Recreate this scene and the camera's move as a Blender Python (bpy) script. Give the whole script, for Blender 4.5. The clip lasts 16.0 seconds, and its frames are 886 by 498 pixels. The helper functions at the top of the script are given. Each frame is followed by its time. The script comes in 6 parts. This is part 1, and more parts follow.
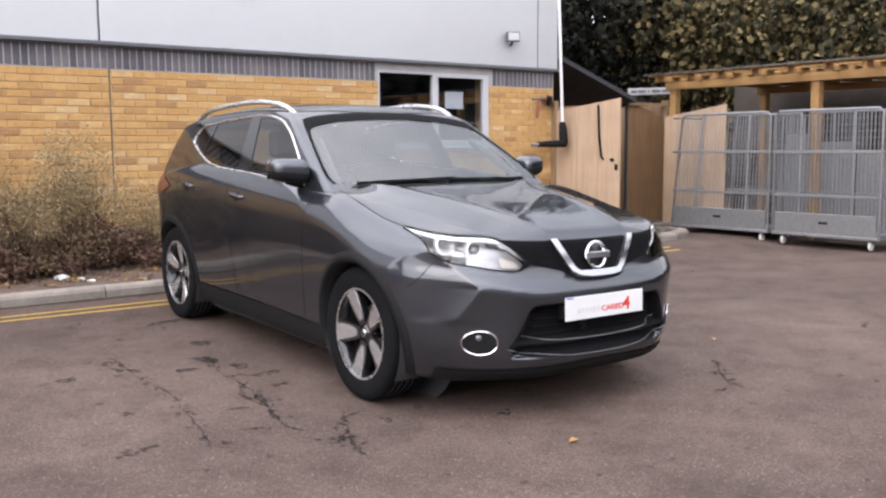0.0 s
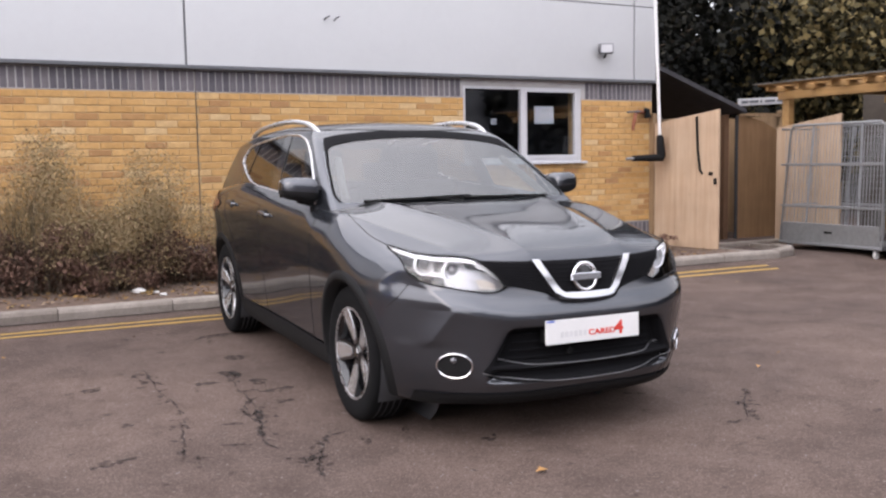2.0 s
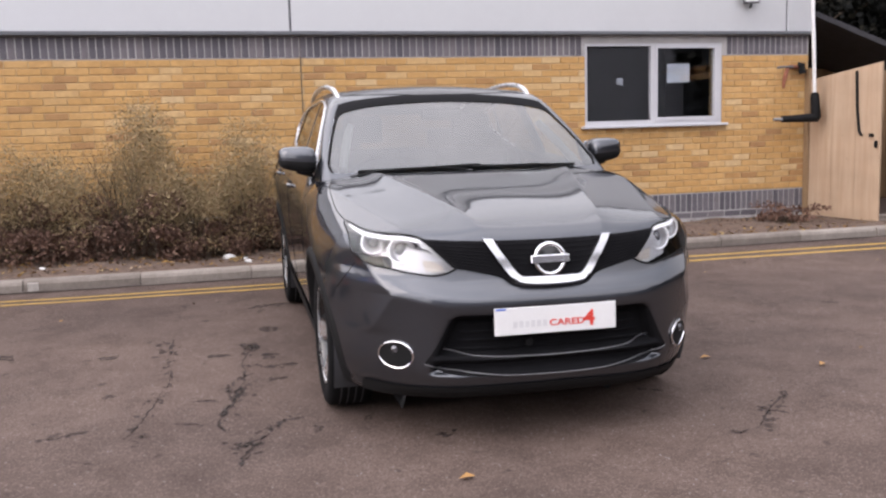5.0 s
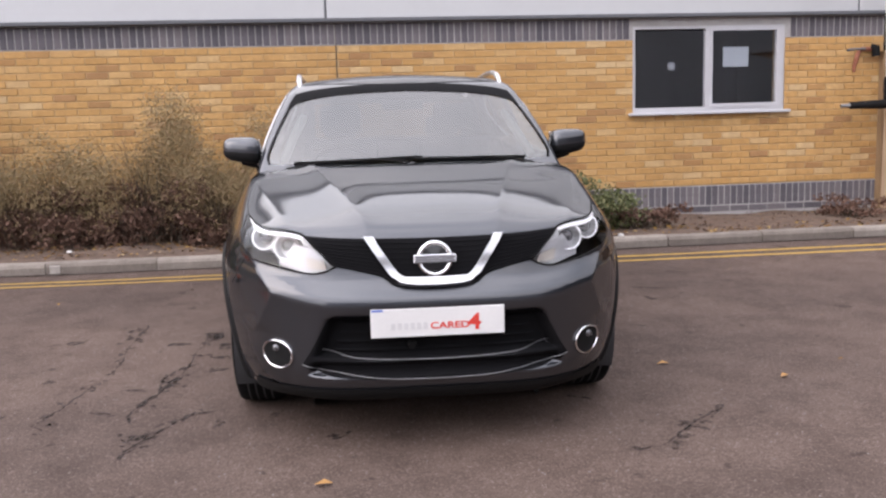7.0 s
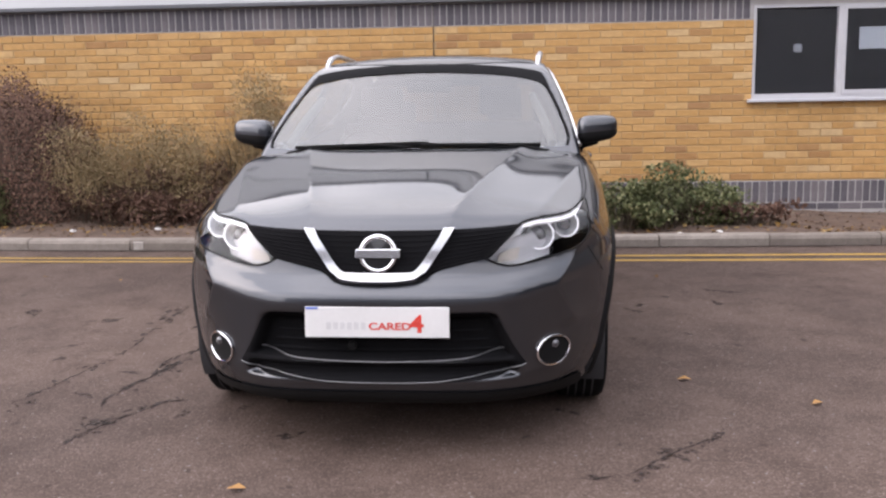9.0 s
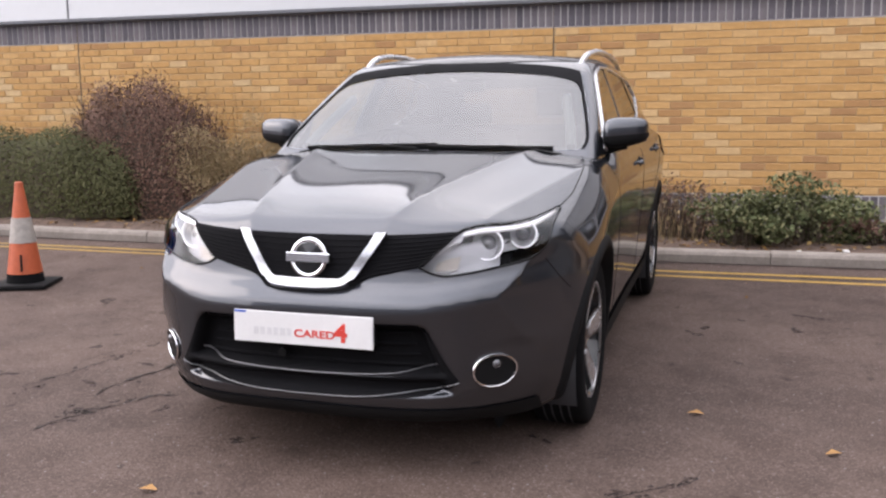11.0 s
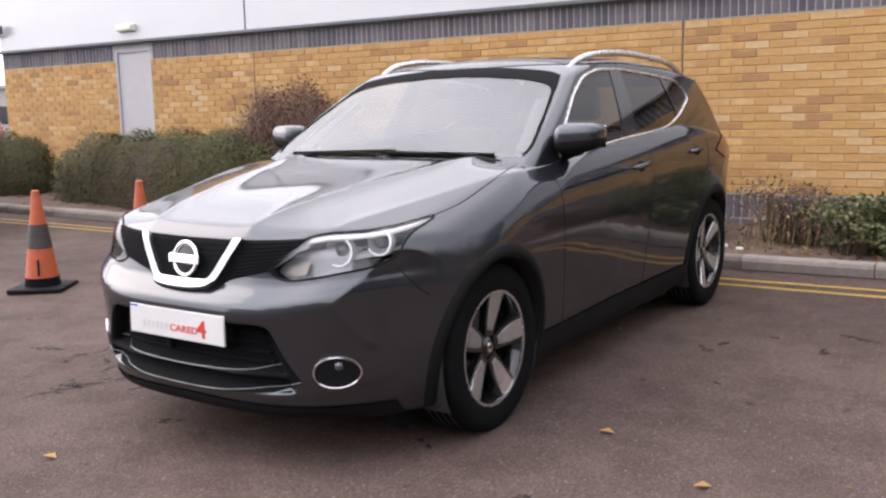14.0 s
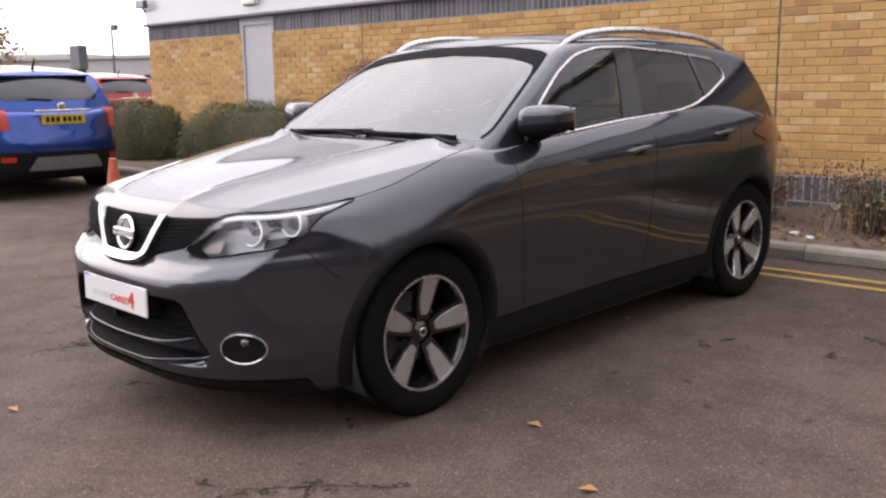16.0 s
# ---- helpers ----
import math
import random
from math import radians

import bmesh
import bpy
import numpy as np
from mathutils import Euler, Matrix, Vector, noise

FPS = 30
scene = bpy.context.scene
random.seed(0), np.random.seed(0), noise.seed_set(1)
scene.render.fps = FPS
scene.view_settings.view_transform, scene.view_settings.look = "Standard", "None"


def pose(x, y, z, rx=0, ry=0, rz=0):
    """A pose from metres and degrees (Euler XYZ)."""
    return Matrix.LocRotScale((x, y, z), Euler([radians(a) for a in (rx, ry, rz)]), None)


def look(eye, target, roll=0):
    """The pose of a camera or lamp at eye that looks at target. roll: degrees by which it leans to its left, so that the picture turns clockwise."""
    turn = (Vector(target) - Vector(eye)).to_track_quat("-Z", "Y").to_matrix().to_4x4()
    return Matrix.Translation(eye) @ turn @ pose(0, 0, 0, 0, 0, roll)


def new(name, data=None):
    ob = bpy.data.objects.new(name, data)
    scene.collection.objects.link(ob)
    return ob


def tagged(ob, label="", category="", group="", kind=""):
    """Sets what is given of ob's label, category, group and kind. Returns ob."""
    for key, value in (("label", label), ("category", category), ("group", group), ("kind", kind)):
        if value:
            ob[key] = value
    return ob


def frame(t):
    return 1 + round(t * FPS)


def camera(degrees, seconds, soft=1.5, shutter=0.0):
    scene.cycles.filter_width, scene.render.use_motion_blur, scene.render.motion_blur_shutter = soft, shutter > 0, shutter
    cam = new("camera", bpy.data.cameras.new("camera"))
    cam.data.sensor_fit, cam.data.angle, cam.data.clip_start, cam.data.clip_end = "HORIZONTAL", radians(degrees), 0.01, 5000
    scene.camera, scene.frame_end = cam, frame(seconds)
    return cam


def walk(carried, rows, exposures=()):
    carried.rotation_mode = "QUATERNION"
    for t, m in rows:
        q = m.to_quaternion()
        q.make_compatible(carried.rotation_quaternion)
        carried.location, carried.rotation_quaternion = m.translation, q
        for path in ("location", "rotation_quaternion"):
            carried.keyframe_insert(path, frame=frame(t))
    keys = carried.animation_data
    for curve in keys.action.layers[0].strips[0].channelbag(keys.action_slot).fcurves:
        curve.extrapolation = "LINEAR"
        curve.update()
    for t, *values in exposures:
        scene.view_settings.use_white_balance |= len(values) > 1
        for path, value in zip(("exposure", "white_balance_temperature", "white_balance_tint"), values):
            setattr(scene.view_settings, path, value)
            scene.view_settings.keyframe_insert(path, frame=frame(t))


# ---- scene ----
cam = camera(51.1, 16.0, soft=2.4)
# seconds, stops, kelvin, tint
EXPOSURES = [(0.0, 0.47, 6890, 17), (1.5, 0.45, 6930, 18), (2.0, 0.28, 6960, 19), (3.5, 0.24, 7040, 20), (6.0, 0.21, 7040, 20), (9.0, 0.19, 7040, 20), (12.5, 0.26, 7060, 20), (14.5, 0.21, 7090, 20), (16.0, 0.08, 7230, 21)]
PATH = [
    (0, (-3.339, -3.938, 1.293), (-2.135, -2.357, 1.073), -0.4),
    (0.5, (-3.171, -4.103, 1.299), (-2.062, -2.45, 1.103), -0.9),
    (1, (-3.002, -4.215, 1.291), (-1.961, -2.52, 1.084), -0.5),
    (1.5, (-2.812, -4.258, 1.276), (-1.821, -2.529, 1.107), -0.7),
    (2, (-2.63, -4.299, 1.303), (-1.694, -2.542, 1.117), -1.0),
    (2.5, (-2.442, -4.42, 1.313), (-1.576, -2.629, 1.114), -0.8),
    (3, (-2.238, -4.488, 1.309), (-1.468, -2.657, 1.069), -1.0),
    (3.5, (-2.017, -4.41, 1.289), (-1.319, -2.552, 1.041), -0.6),
    (6, (-0.963, -4.34, 1.312), (-0.584, -2.394, 1.045), -2.8),
    (6.5, (-0.689, -4.366, 1.315), (-0.377, -2.41, 1.035), -2.7),
    (7, (-0.455, -4.378, 1.31), (-0.203, -2.414, 1.028), -1.6),
    (7.5, (-0.229, -4.212, 1.283), (-0.081, -2.237, 1.008), -0.7),
    (8, (-0.052, -4.122, 1.292), (0.02, -2.147, 0.986), -0.9),
    (8.5, (0.2, -4.126, 1.293), (0.177, -2.152, 0.973), -1.8),
    (9, (0.396, -4.098, 1.289), (0.279, -2.125, 0.982), -1.0),
    (11.5, (1.466, -3.619, 1.245), (0.825, -1.747, 0.952), -1.0),
    (12, (1.662, -3.545, 1.274), (0.929, -1.709, 0.971), -1.3),
    (12.5, (1.968, -3.527, 1.27), (1.138, -1.732, 0.972), -0.9),
    (13, (2.181, -3.44, 1.254), (1.279, -1.68, 0.953), -1.1),
    (13.5, (2.389, -3.304, 1.271), (1.41, -1.586, 0.969), -0.2),
    (14, (2.623, -3.215, 1.29), (1.565, -1.543, 0.996), -1.3),
    (14.5, (2.889, -3.115, 1.299), (1.731, -1.514, 0.995), -0.8),
    (15, (3.061, -2.959, 1.3), (1.84, -1.405, 0.99), -0.8),
    (15.5, (3.196, -2.781, 1.327), (1.907, -1.291, 0.983), -0.6),
    (16, (3.358, -2.613, 1.325), (2.012, -1.176, 0.973), -0.9),
]
walk(cam, [(t, look(eye, target, roll)) for t, eye, target, roll in PATH], EXPOSURES)

# ---- sky and sun: a bright overcast day ----
SUN_EL, SUN_ROT = 32, 258
world = bpy.data.worlds.new("sky")
scene.world = world
world.use_nodes = True
wn, wl = world.node_tree.nodes, world.node_tree.links
wn.clear()
sky = wn.new("ShaderNodeTexSky")
sky.sky_type, sky.sun_disc = "NISHITA", False
sky.sun_elevation, sky.sun_rotation = radians(SUN_EL), radians(SUN_ROT)
sky.air_density, sky.dust_density, sky.ozone_density = 1.0, 4.0, 1.0
cloud = wn.new("ShaderNodeTexNoise")
cloud.inputs["Scale"].default_value, cloud.inputs["Detail"].default_value = 2.2, 5.0
veil = wn.new("ShaderNodeValToRGB")
veil.color_ramp.elements[0].position, veil.color_ramp.elements[0].color = 0.32, (0.58, 0.66, 0.77, 1)
veil.color_ramp.elements[1].position, veil.color_ramp.elements[1].color = 0.72, (1.10, 1.17, 1.27, 1)
# an overcast sky is about three times brighter overhead than at the horizon
where = wn.new("ShaderNodeTexCoord")
apart = wn.new("ShaderNodeSeparateXYZ")
rise = wn.new("ShaderNodeMapRange")
rise.inputs["From Min"].default_value, rise.inputs["From Max"].default_value = 0.0, 1.0
rise.inputs["To Min"].default_value, rise.inputs["To Max"].default_value = 17.0, 25.0
lit = wn.new("ShaderNodeMixRGB")
lit.blend_type, lit.inputs[0].default_value = "MULTIPLY", 1.0
wl.new(where.outputs["Generated"], apart.inputs[0])
wl.new(apart.outputs["Z"], rise.inputs[0])
# and brighter round the veiled sun
sun_way = Vector((math.sin(radians(SUN_ROT)) * math.cos(radians(SUN_EL)), math.cos(radians(SUN_ROT)) * math.cos(radians(SUN_EL)), math.sin(radians(SUN_EL))))
toward = wn.new("ShaderNodeVectorMath")
toward.operation, toward.inputs[1].default_value = "DOT_PRODUCT", tuple(sun_way)
glow = wn.new("ShaderNodeMapRange")
glow.inputs["From Min"].default_value, glow.inputs["From Max"].default_value = -0.4, 1.0
glow.inputs["To Min"].default_value, glow.inputs["To Max"].default_value = 0.46, 1.07
veiled = wn.new("ShaderNodeMath")
veiled.operation = "MULTIPLY"
wl.new(where.outputs["Generated"], toward.inputs[0])
wl.new(toward.outputs["Value"], glow.inputs[0])
wl.new(rise.outputs[0], veiled.inputs[0])
wl.new(glow.outputs[0], veiled.inputs[1])
over = wn.new("ShaderNodeMixRGB")
over.inputs[0].default_value = 0.93
bg = wn.new("ShaderNodeBackground")
bg.inputs["Strength"].default_value = 0.15
wo = wn.new("ShaderNodeOutputWorld")
wl.new(cloud.outputs["Fac"], veil.inputs[0])
wl.new(sky.outputs[0], over.inputs[1])
wl.new(veil.outputs[0], lit.inputs[1])
wl.new(veiled.outputs[0], lit.inputs[2])
wl.new(lit.outputs[0], over.inputs[2])
wl.new(over.outputs[0], bg.inputs["Color"])
wl.new(bg.outputs[0], wo.inputs[0])

sun = new("sun", bpy.data.lights.new("sun", "SUN"))
sun.data.energy, sun.data.angle, sun.data.color = 0.85, radians(45), (1.0, 0.95, 0.88)
sun.matrix_world = look(30 * sun_way, (0, 0, 0))


# ---- materials ----
class Nodes:
    """A small helper round one node material."""

    def __init__(self, name, rough=0.6, metal=0.0, **more):
        self.mat = bpy.data.materials.new(name)
        self.mat.use_nodes = True
        self.n, self.l = self.mat.node_tree.nodes, self.mat.node_tree.links
        self.b = self.n["Principled BSDF"]
        self.b.inputs["Roughness"].default_value = rough
        self.b.inputs["Metallic"].default_value = metal
        for key, value in more.items():
            self.b.inputs[key.replace("_", " ")].default_value = value
        self.tc = None

    def coord(self, kind="Object"):
        if self.tc is None:
            self.tc = self.n.new("ShaderNodeTexCoord")
        return self.tc.outputs[kind]

    def noise(self, scale, detail=4.0, rough=0.55, stretch=None, kind="Object"):
        t = self.n.new("ShaderNodeTexNoise")
        t.inputs["Scale"].default_value, t.inputs["Detail"].default_value, t.inputs["Roughness"].default_value = scale, detail, rough
        src = self.coord(kind)
        if stretch:
            m = self.n.new("ShaderNodeMapping")
            m.inputs["Scale"].default_value = stretch
            self.l.new(src, m.inputs[0])
            src = m.outputs[0]
        self.l.new(src, t.inputs["Vector"])
        return t.outputs["Fac"]

    def voronoi(self, scale, feature="F1", kind="Object"):
        t = self.n.new("ShaderNodeTexVoronoi")
        t.feature = feature
        t.inputs["Scale"].default_value = scale
        self.l.new(self.coord(kind), t.inputs["Vector"])
        return t

    def ramp(self, fac, stops):
        r = self.n.new("ShaderNodeValToRGB")
        e = r.color_ramp.elements
        while len(e) < len(stops):
            e.new(0.5)
        for k, (p, c) in zip(e, stops):
            k.position = p
            k.color = (*c, 1) if len(c) == 3 else c
        self.l.new(fac, r.inputs[0])
        return r.outputs[0]

    def mix(self, fac, a, b, mode="MIX"):
        m = self.n.new("ShaderNodeMixRGB")
        m.blend_type = mode
        for i, v in enumerate((fac, a, b)):
            if hasattr(v, "is_linked") or hasattr(v, "links"):
                self.l.new(v, m.inputs[i])
            elif isinstance(v, (int, float)):
                m.inputs[i].default_value = v
            else:
                m.inputs[i].default_value = (*v, 1)
        return m.outputs[0]

    def island(self):
        g = self.n.new("ShaderNodeNewGeometry")
        return g.outputs["Random Per Island"]

    def random(self):
        g = self.n.new("ShaderNodeObjectInfo")
        return g.outputs["Random"]

    def color(self, c):
        if isinstance(c, tuple):
            self.b.inputs["Base Color"].default_value = (*c, 1)
        else:
            self.l.new(c, self.b.inputs["Base Color"])
        return self

    def rough(self, s, lo, hi):
        m = self.n.new("ShaderNodeMapRange")
        m.inputs["To Min"].default_value, m.inputs["To Max"].default_value = lo, hi
        self.l.new(s, m.inputs[0])
        self.l.new(m.outputs[0], self.b.inputs["Roughness"])
        return self

    def bump(self, h, strength=0.3, distance=0.01):
        b = self.n.new("ShaderNodeBump")
        b.inputs["Strength"].default_value, b.inputs["Distance"].default_value = strength, distance
        self.l.new(h, b.inputs["Height"])
        self.l.new(b.outputs[0], self.b.inputs["Normal"])
        return self


def plain(name, c, rough=0.6, metal=0.0, vary=0.12, scale=9.0, **more):
    """A material of one colour with faint mottling at two scales."""
    m = Nodes(name, rough, metal, **more)
    lo, hi = tuple(v * (1 - vary) for v in c), tuple(min(1, v * (1 + vary)) for v in c)
    a = m.ramp(m.noise(scale), [(0.3, lo), (0.7, hi)])
    m.color(m.mix(0.35, a, m.ramp(m.noise(scale * 11), [(0.3, lo), (0.7, hi)])))
    m.rough(m.noise(scale * 3), max(0.02, rough - 0.06), min(1, rough + 0.06))
    return m.mat


def make_asphalt():
    m = Nodes("asphalt", 0.85, Specular_IOR_Level=0.12)
    fine = m.voronoi(95).outputs["Distance"]
    stones = m.voronoi(160).outputs["Color"]
    sep = m.n.new("ShaderNodeSeparateColor")
    m.l.new(stones, sep.inputs[0])
    grain = m.ramp(sep.outputs[0], [(0.0, (0.0775, 0.0595, 0.0515)), (0.55, (0.1015, 0.079, 0.069)), (0.9, (0.128, 0.102, 0.0905)), (1.0, (0.19, 0.16, 0.147))])
    wide = m.ramp(m.noise(0.55, 6), [(0.32, (0.67, 0.62, 0.61)), (0.66, (1.10, 1.01, 0.965))])
    c = m.mix(1.0, grain, wide, "MULTIPLY")
    mid = m.ramp(m.noise(3.2, 6, 0.65), [(0.34, (0.62, 0.60, 0.60)), (0.58, (1.0, 1.0, 1.0))])
    c = m.mix(0.7, c, m.mix(1.0, c, mid, "MULTIPLY"))
    spots = m.ramp(m.noise(7.5, 3, 0.5), [(0.27, (0.38, 0.37, 0.37)), (0.33, (1, 1, 1))])
    c = m.mix(0.8, c, m.mix(1.0, c, spots, "MULTIPLY"))
    flecks = m.voronoi(17)
    fsel = m.ramp(flecks.outputs["Distance"], [(0.0, (1, 1, 1)), (0.07, (1, 1, 1)), (0.09, (0, 0, 0))])
    c = m.mix(fsel, c, (0.1972, 0.1802, 0.17))
    m.color(c)
    m.bump(fine, 0.45, 0.004)
    m.rough(m.noise(2.0), 0.7, 0.95)
    return m.mat


def make_brick(name, stops, random="object"):
    m = Nodes(name, 0.85)
    r = m.random() if random == "object" else m.island()
    c = m.ramp(r, stops)
    c = m.mix(0.55, c, m.mix(1.0, c, m.ramp(m.noise(14, 5, 0.65), [(0.3, (0.68, 0.62, 0.55)), (0.7, (1.15, 1.12, 1.05))]), "MULTIPLY"))
    c = m.mix(0.5, c, m.mix(1.0, c, m.ramp(m.noise(0.9, 4), [(0.35, (0.8, 0.78, 0.76)), (0.65, (1.1, 1.08, 1.05))]), "MULTIPLY"))
    m.color(c)
    m.bump(m.noise(70, 4), 0.5, 0.004)
    return m.mat


BUFF = [(0.0, (0.3784, 0.2071, 0.0821)), (0.06, (0.3356, 0.1856, 0.0857)), (0.13, (0.4355, 0.2499, 0.0928)), (0.45, (0.4784, 0.282, 0.1071)), (0.75, (0.5069, 0.307, 0.125)), (0.92, (0.5284, 0.3427, 0.1571)), (1.0, (0.5426, 0.3927, 0.2213))]
BLUE = [(0.0, (0.0748, 0.0714, 0.0884)), (0.5, (0.1122, 0.1054, 0.1258)), (1.0, (0.1564, 0.1428, 0.1598))]


def make_wood(name, dark, light, along="z"):
    m = Nodes(name, 0.75)
    st = {"x": (0.6, 9, 9), "y": (9, 0.6, 9), "z": (9, 9, 0.6)}[along]
    c = m.ramp(m.noise(2.2, 6, 0.6, st), [(0.25, dark), (0.75, light)])
    c = m.mix(0.4, c, m.mix(1.0, c, m.ramp(m.noise(3.0, 3), [(0.3, (0.7, 0.68, 0.66)), (0.7, (1.1, 1.08, 1.06))]), "MULTIPLY"))
    k = m.voronoi(4.0).outputs["Distance"]
    c = m.mix(m.ramp(k, [(0.0, (1, 1, 1)), (0.045, (0, 0, 0))]), c, tuple(0.35 * v for v in dark))
    m.color(c)
    m.bump(m.noise(5, 5, 0.6, st), 0.3, 0.004)
    return m.mat


def make_leaf(name, stops, trans=0.0):
    m = Nodes(name, 0.6)
    c = m.ramp(m.island(), stops)
    c = m.mix(0.5, c, m.mix(1.0, c, m.ramp(m.noise(2.0, 3), [(0.35, (0.6, 0.6, 0.6)), (0.65, (1.2, 1.2, 1.2))]), "MULTIPLY"))
    m.color(c)
    m.b.inputs["Specular IOR Level"].default_value = 0.1
    return m.mat


def make_paint(name, c, flake=0.35, rough=0.3, coat=1.6):
    m = Nodes(name, rough, 0.0)
    f = m.voronoi(900).outputs["Color"]
    sep = m.n.new("ShaderNodeSeparateColor")
    m.l.new(f, sep.inputs[0])
    lo, hi = tuple(v * (1 - flake * 0.5) for v in c), tuple(v * (1 + flake * 0.5) for v in c)
    m.color(m.mix(0.25, m.ramp(sep.outputs[0], [(0.0, lo), (1.0, hi)]), m.ramp(m.noise(2.5, 3), [(0.3, tuple(v * 0.92 for v in c)), (0.7, tuple(v * 1.08 for v in c))])))
    m.b.inputs["Metallic"].default_value = 0.8
    m.b.inputs["Specular Tint"].default_value = (0.22, 0.22, 0.24, 1)
    m.b.inputs["Coat Weight"].default_value = 1.0
    m.b.inputs["Coat IOR"].default_value = coat
    m.b.inputs["Coat Roughness"].default_value = 0.05
    return m.mat


def make_glass(name, tint, rough=0.01, ior=1.5, gloss=0.01):
    """Thin glazing: a tinted see-through sheet that does not bend light, under a mirror gloss."""
    m = Nodes(name, rough)
    m.b.inputs["Base Color"].default_value = (*tint, 1)
    m.b.inputs["Transmission Weight"].default_value = 1.0
    m.b.inputs["IOR"].default_value = 1.0
    m.b.inputs["Specular IOR Level"].default_value = 0.0
    m.b.inputs["Coat Weight"].default_value = 1.0
    m.b.inputs["Coat Roughness"].default_value = gloss
    m.b.inputs["Coat IOR"].default_value = ior
    return m.mat


def make_screen(name, tint, ior=1.5, gloss=0.01):
    """The laminated windscreen: a clear tinted sheet with mirror gloss on its outer face."""
    m = Nodes(name, 0.1)
    m.n.remove(m.b)
    clear, shine, facing, both = (m.n.new("ShaderNode" + k) for k in ("BsdfTransparent", "BsdfGlossy", "Fresnel", "MixShader"))
    clear.inputs["Color"].default_value = (*tint, 1)
    shine.inputs["Roughness"].default_value = gloss
    facing.inputs["IOR"].default_value = ior
    m.l.new(facing.outputs[0], both.inputs[0])
    m.l.new(clear.outputs[0], both.inputs[1])
    m.l.new(shine.outputs[0], both.inputs[2])
    m.l.new(both.outputs[0], m.n["Material Output"].inputs["Surface"])
    return m.mat


ASPHALT = make_asphalt()
BRICK_P, BRICK_S = make_brick("buff_brick", BUFF), make_brick("buff_brick_joined", BUFF, "island")
BLUE_P, BLUE_S = make_brick("blue_brick", BLUE), make_brick("blue_brick_joined", BLUE, "island")
MORTAR = plain("mortar", (0.4216, 0.2856, 0.1496), 0.9, vary=0.2)
MORTAR_PALE = plain("pale_mortar", (0.34, 0.3264, 0.3196), 0.9, vary=0.15)
CLADDING = plain("grey_cladding", (0.41, 0.418, 0.428), 0.42, vary=0.03, scale=1.2, Coat_Weight=1.0, Coat_IOR=2.1, Coat_Roughness=0.27)
FLASHING = plain("dark_flashing", (0.0884, 0.0918, 0.102), 0.5)
KERB = plain("kerb_concrete", (0.2057, 0.1736, 0.1481), 0.9, vary=0.25, scale=14)
SOIL = plain("soil_and_mulch", (0.0978, 0.0638, 0.0467), 0.95, vary=0.5, scale=12)
YELLOW = plain("yellow_line_paint", (0.33, 0.20, 0.042), 0.7, vary=0.25, scale=25)
PVC = plain("white_upvc", (0.4488, 0.4488, 0.4692), 0.4, vary=0.04)
WHITE = plain("white_paint", (0.64, 0.64, 0.64), 0.45, vary=0.05)
GREY_DOOR = plain("grey_door_paint", (0.408, 0.4012, 0.408), 0.5, vary=0.05)
GALV = plain("galvanised_steel", (0.238, 0.2428, 0.2523), 0.42, 0.65, vary=0.15, scale=20)
BLACK = plain("black_plastic", (0.0075, 0.0075, 0.008), 0.7, Specular_IOR_Level=0.15)
GLOSS_BLACK = plain("gloss_black", (0.008, 0.008, 0.009), 0.12, Coat_Weight=0.5)
RUBBER = plain("tyre_rubber", (0.0055, 0.0055, 0.006), 0.9, vary=0.25, Specular_IOR_Level=0.1)
CHROME = plain("chrome", (0.82, 0.82, 0.84), 0.12, 1.0, vary=0.03)
SATIN = plain("satin_aluminium", (0.62, 0.62, 0.63), 0.28, 0.9, vary=0.04)
PAINT = make_paint("gunmetal_car_paint", (0.043, 0.047, 0.056), rough=0.34, coat=1.66)
SIDE_GLASS = make_glass("side_car_glass", (0.56, 0.62, 0.62), ior=1.6)
GLASS = make_screen("clear_car_glass", (0.34, 0.40, 0.40), ior=2.35, gloss=0.03)
TINT = make_glass("privacy_car_glass", (0.05, 0.05, 0.055), ior=1.55)
WINDOW_GLASS = make_glass("window_glass", (0.6, 0.64, 0.69), ior=1.9)
PINE = make_wood("pale_plywood", (0.3524, 0.2367, 0.1542), (0.4404, 0.3303, 0.2367))
OLD_WOOD = make_wood("stained_boards", (0.1915, 0.1175, 0.061), (0.2698, 0.1784, 0.1001))
BEAM = make_wood("timber_beam", (0.3006, 0.1618, 0.0578), (0.4162, 0.2485, 0.0983), "x")
ORANGE = plain("orange_cone_plastic", (0.4216, 0.085, 0.0306), 0.5, vary=0.18, scale=18)
SLEEVE = plain("dirty_white_sleeve", (0.3128, 0.2856, 0.2584), 0.5, vary=0.3, scale=25)
DARK = plain("dark_interior", (0.03, 0.03, 0.033), 0.8)
BLUE_PAINT = make_paint("blue_car_paint", (0.0054, 0.0476, 0.2584), 0.2)
RED_PAINT = make_paint("red_car_paint", (0.2584, 0.0204, 0.0204), 0.2)
HEDGE_LEAF = make_leaf("hedge_leaves", [(0, (0.0517, 0.0544, 0.0224)), (0.5, (0.0707, 0.0721, 0.0306)), (1, (0.0952, 0.0918, 0.0422))])
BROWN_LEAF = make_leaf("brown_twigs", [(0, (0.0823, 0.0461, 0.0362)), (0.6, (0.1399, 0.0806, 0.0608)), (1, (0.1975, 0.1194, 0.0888))])
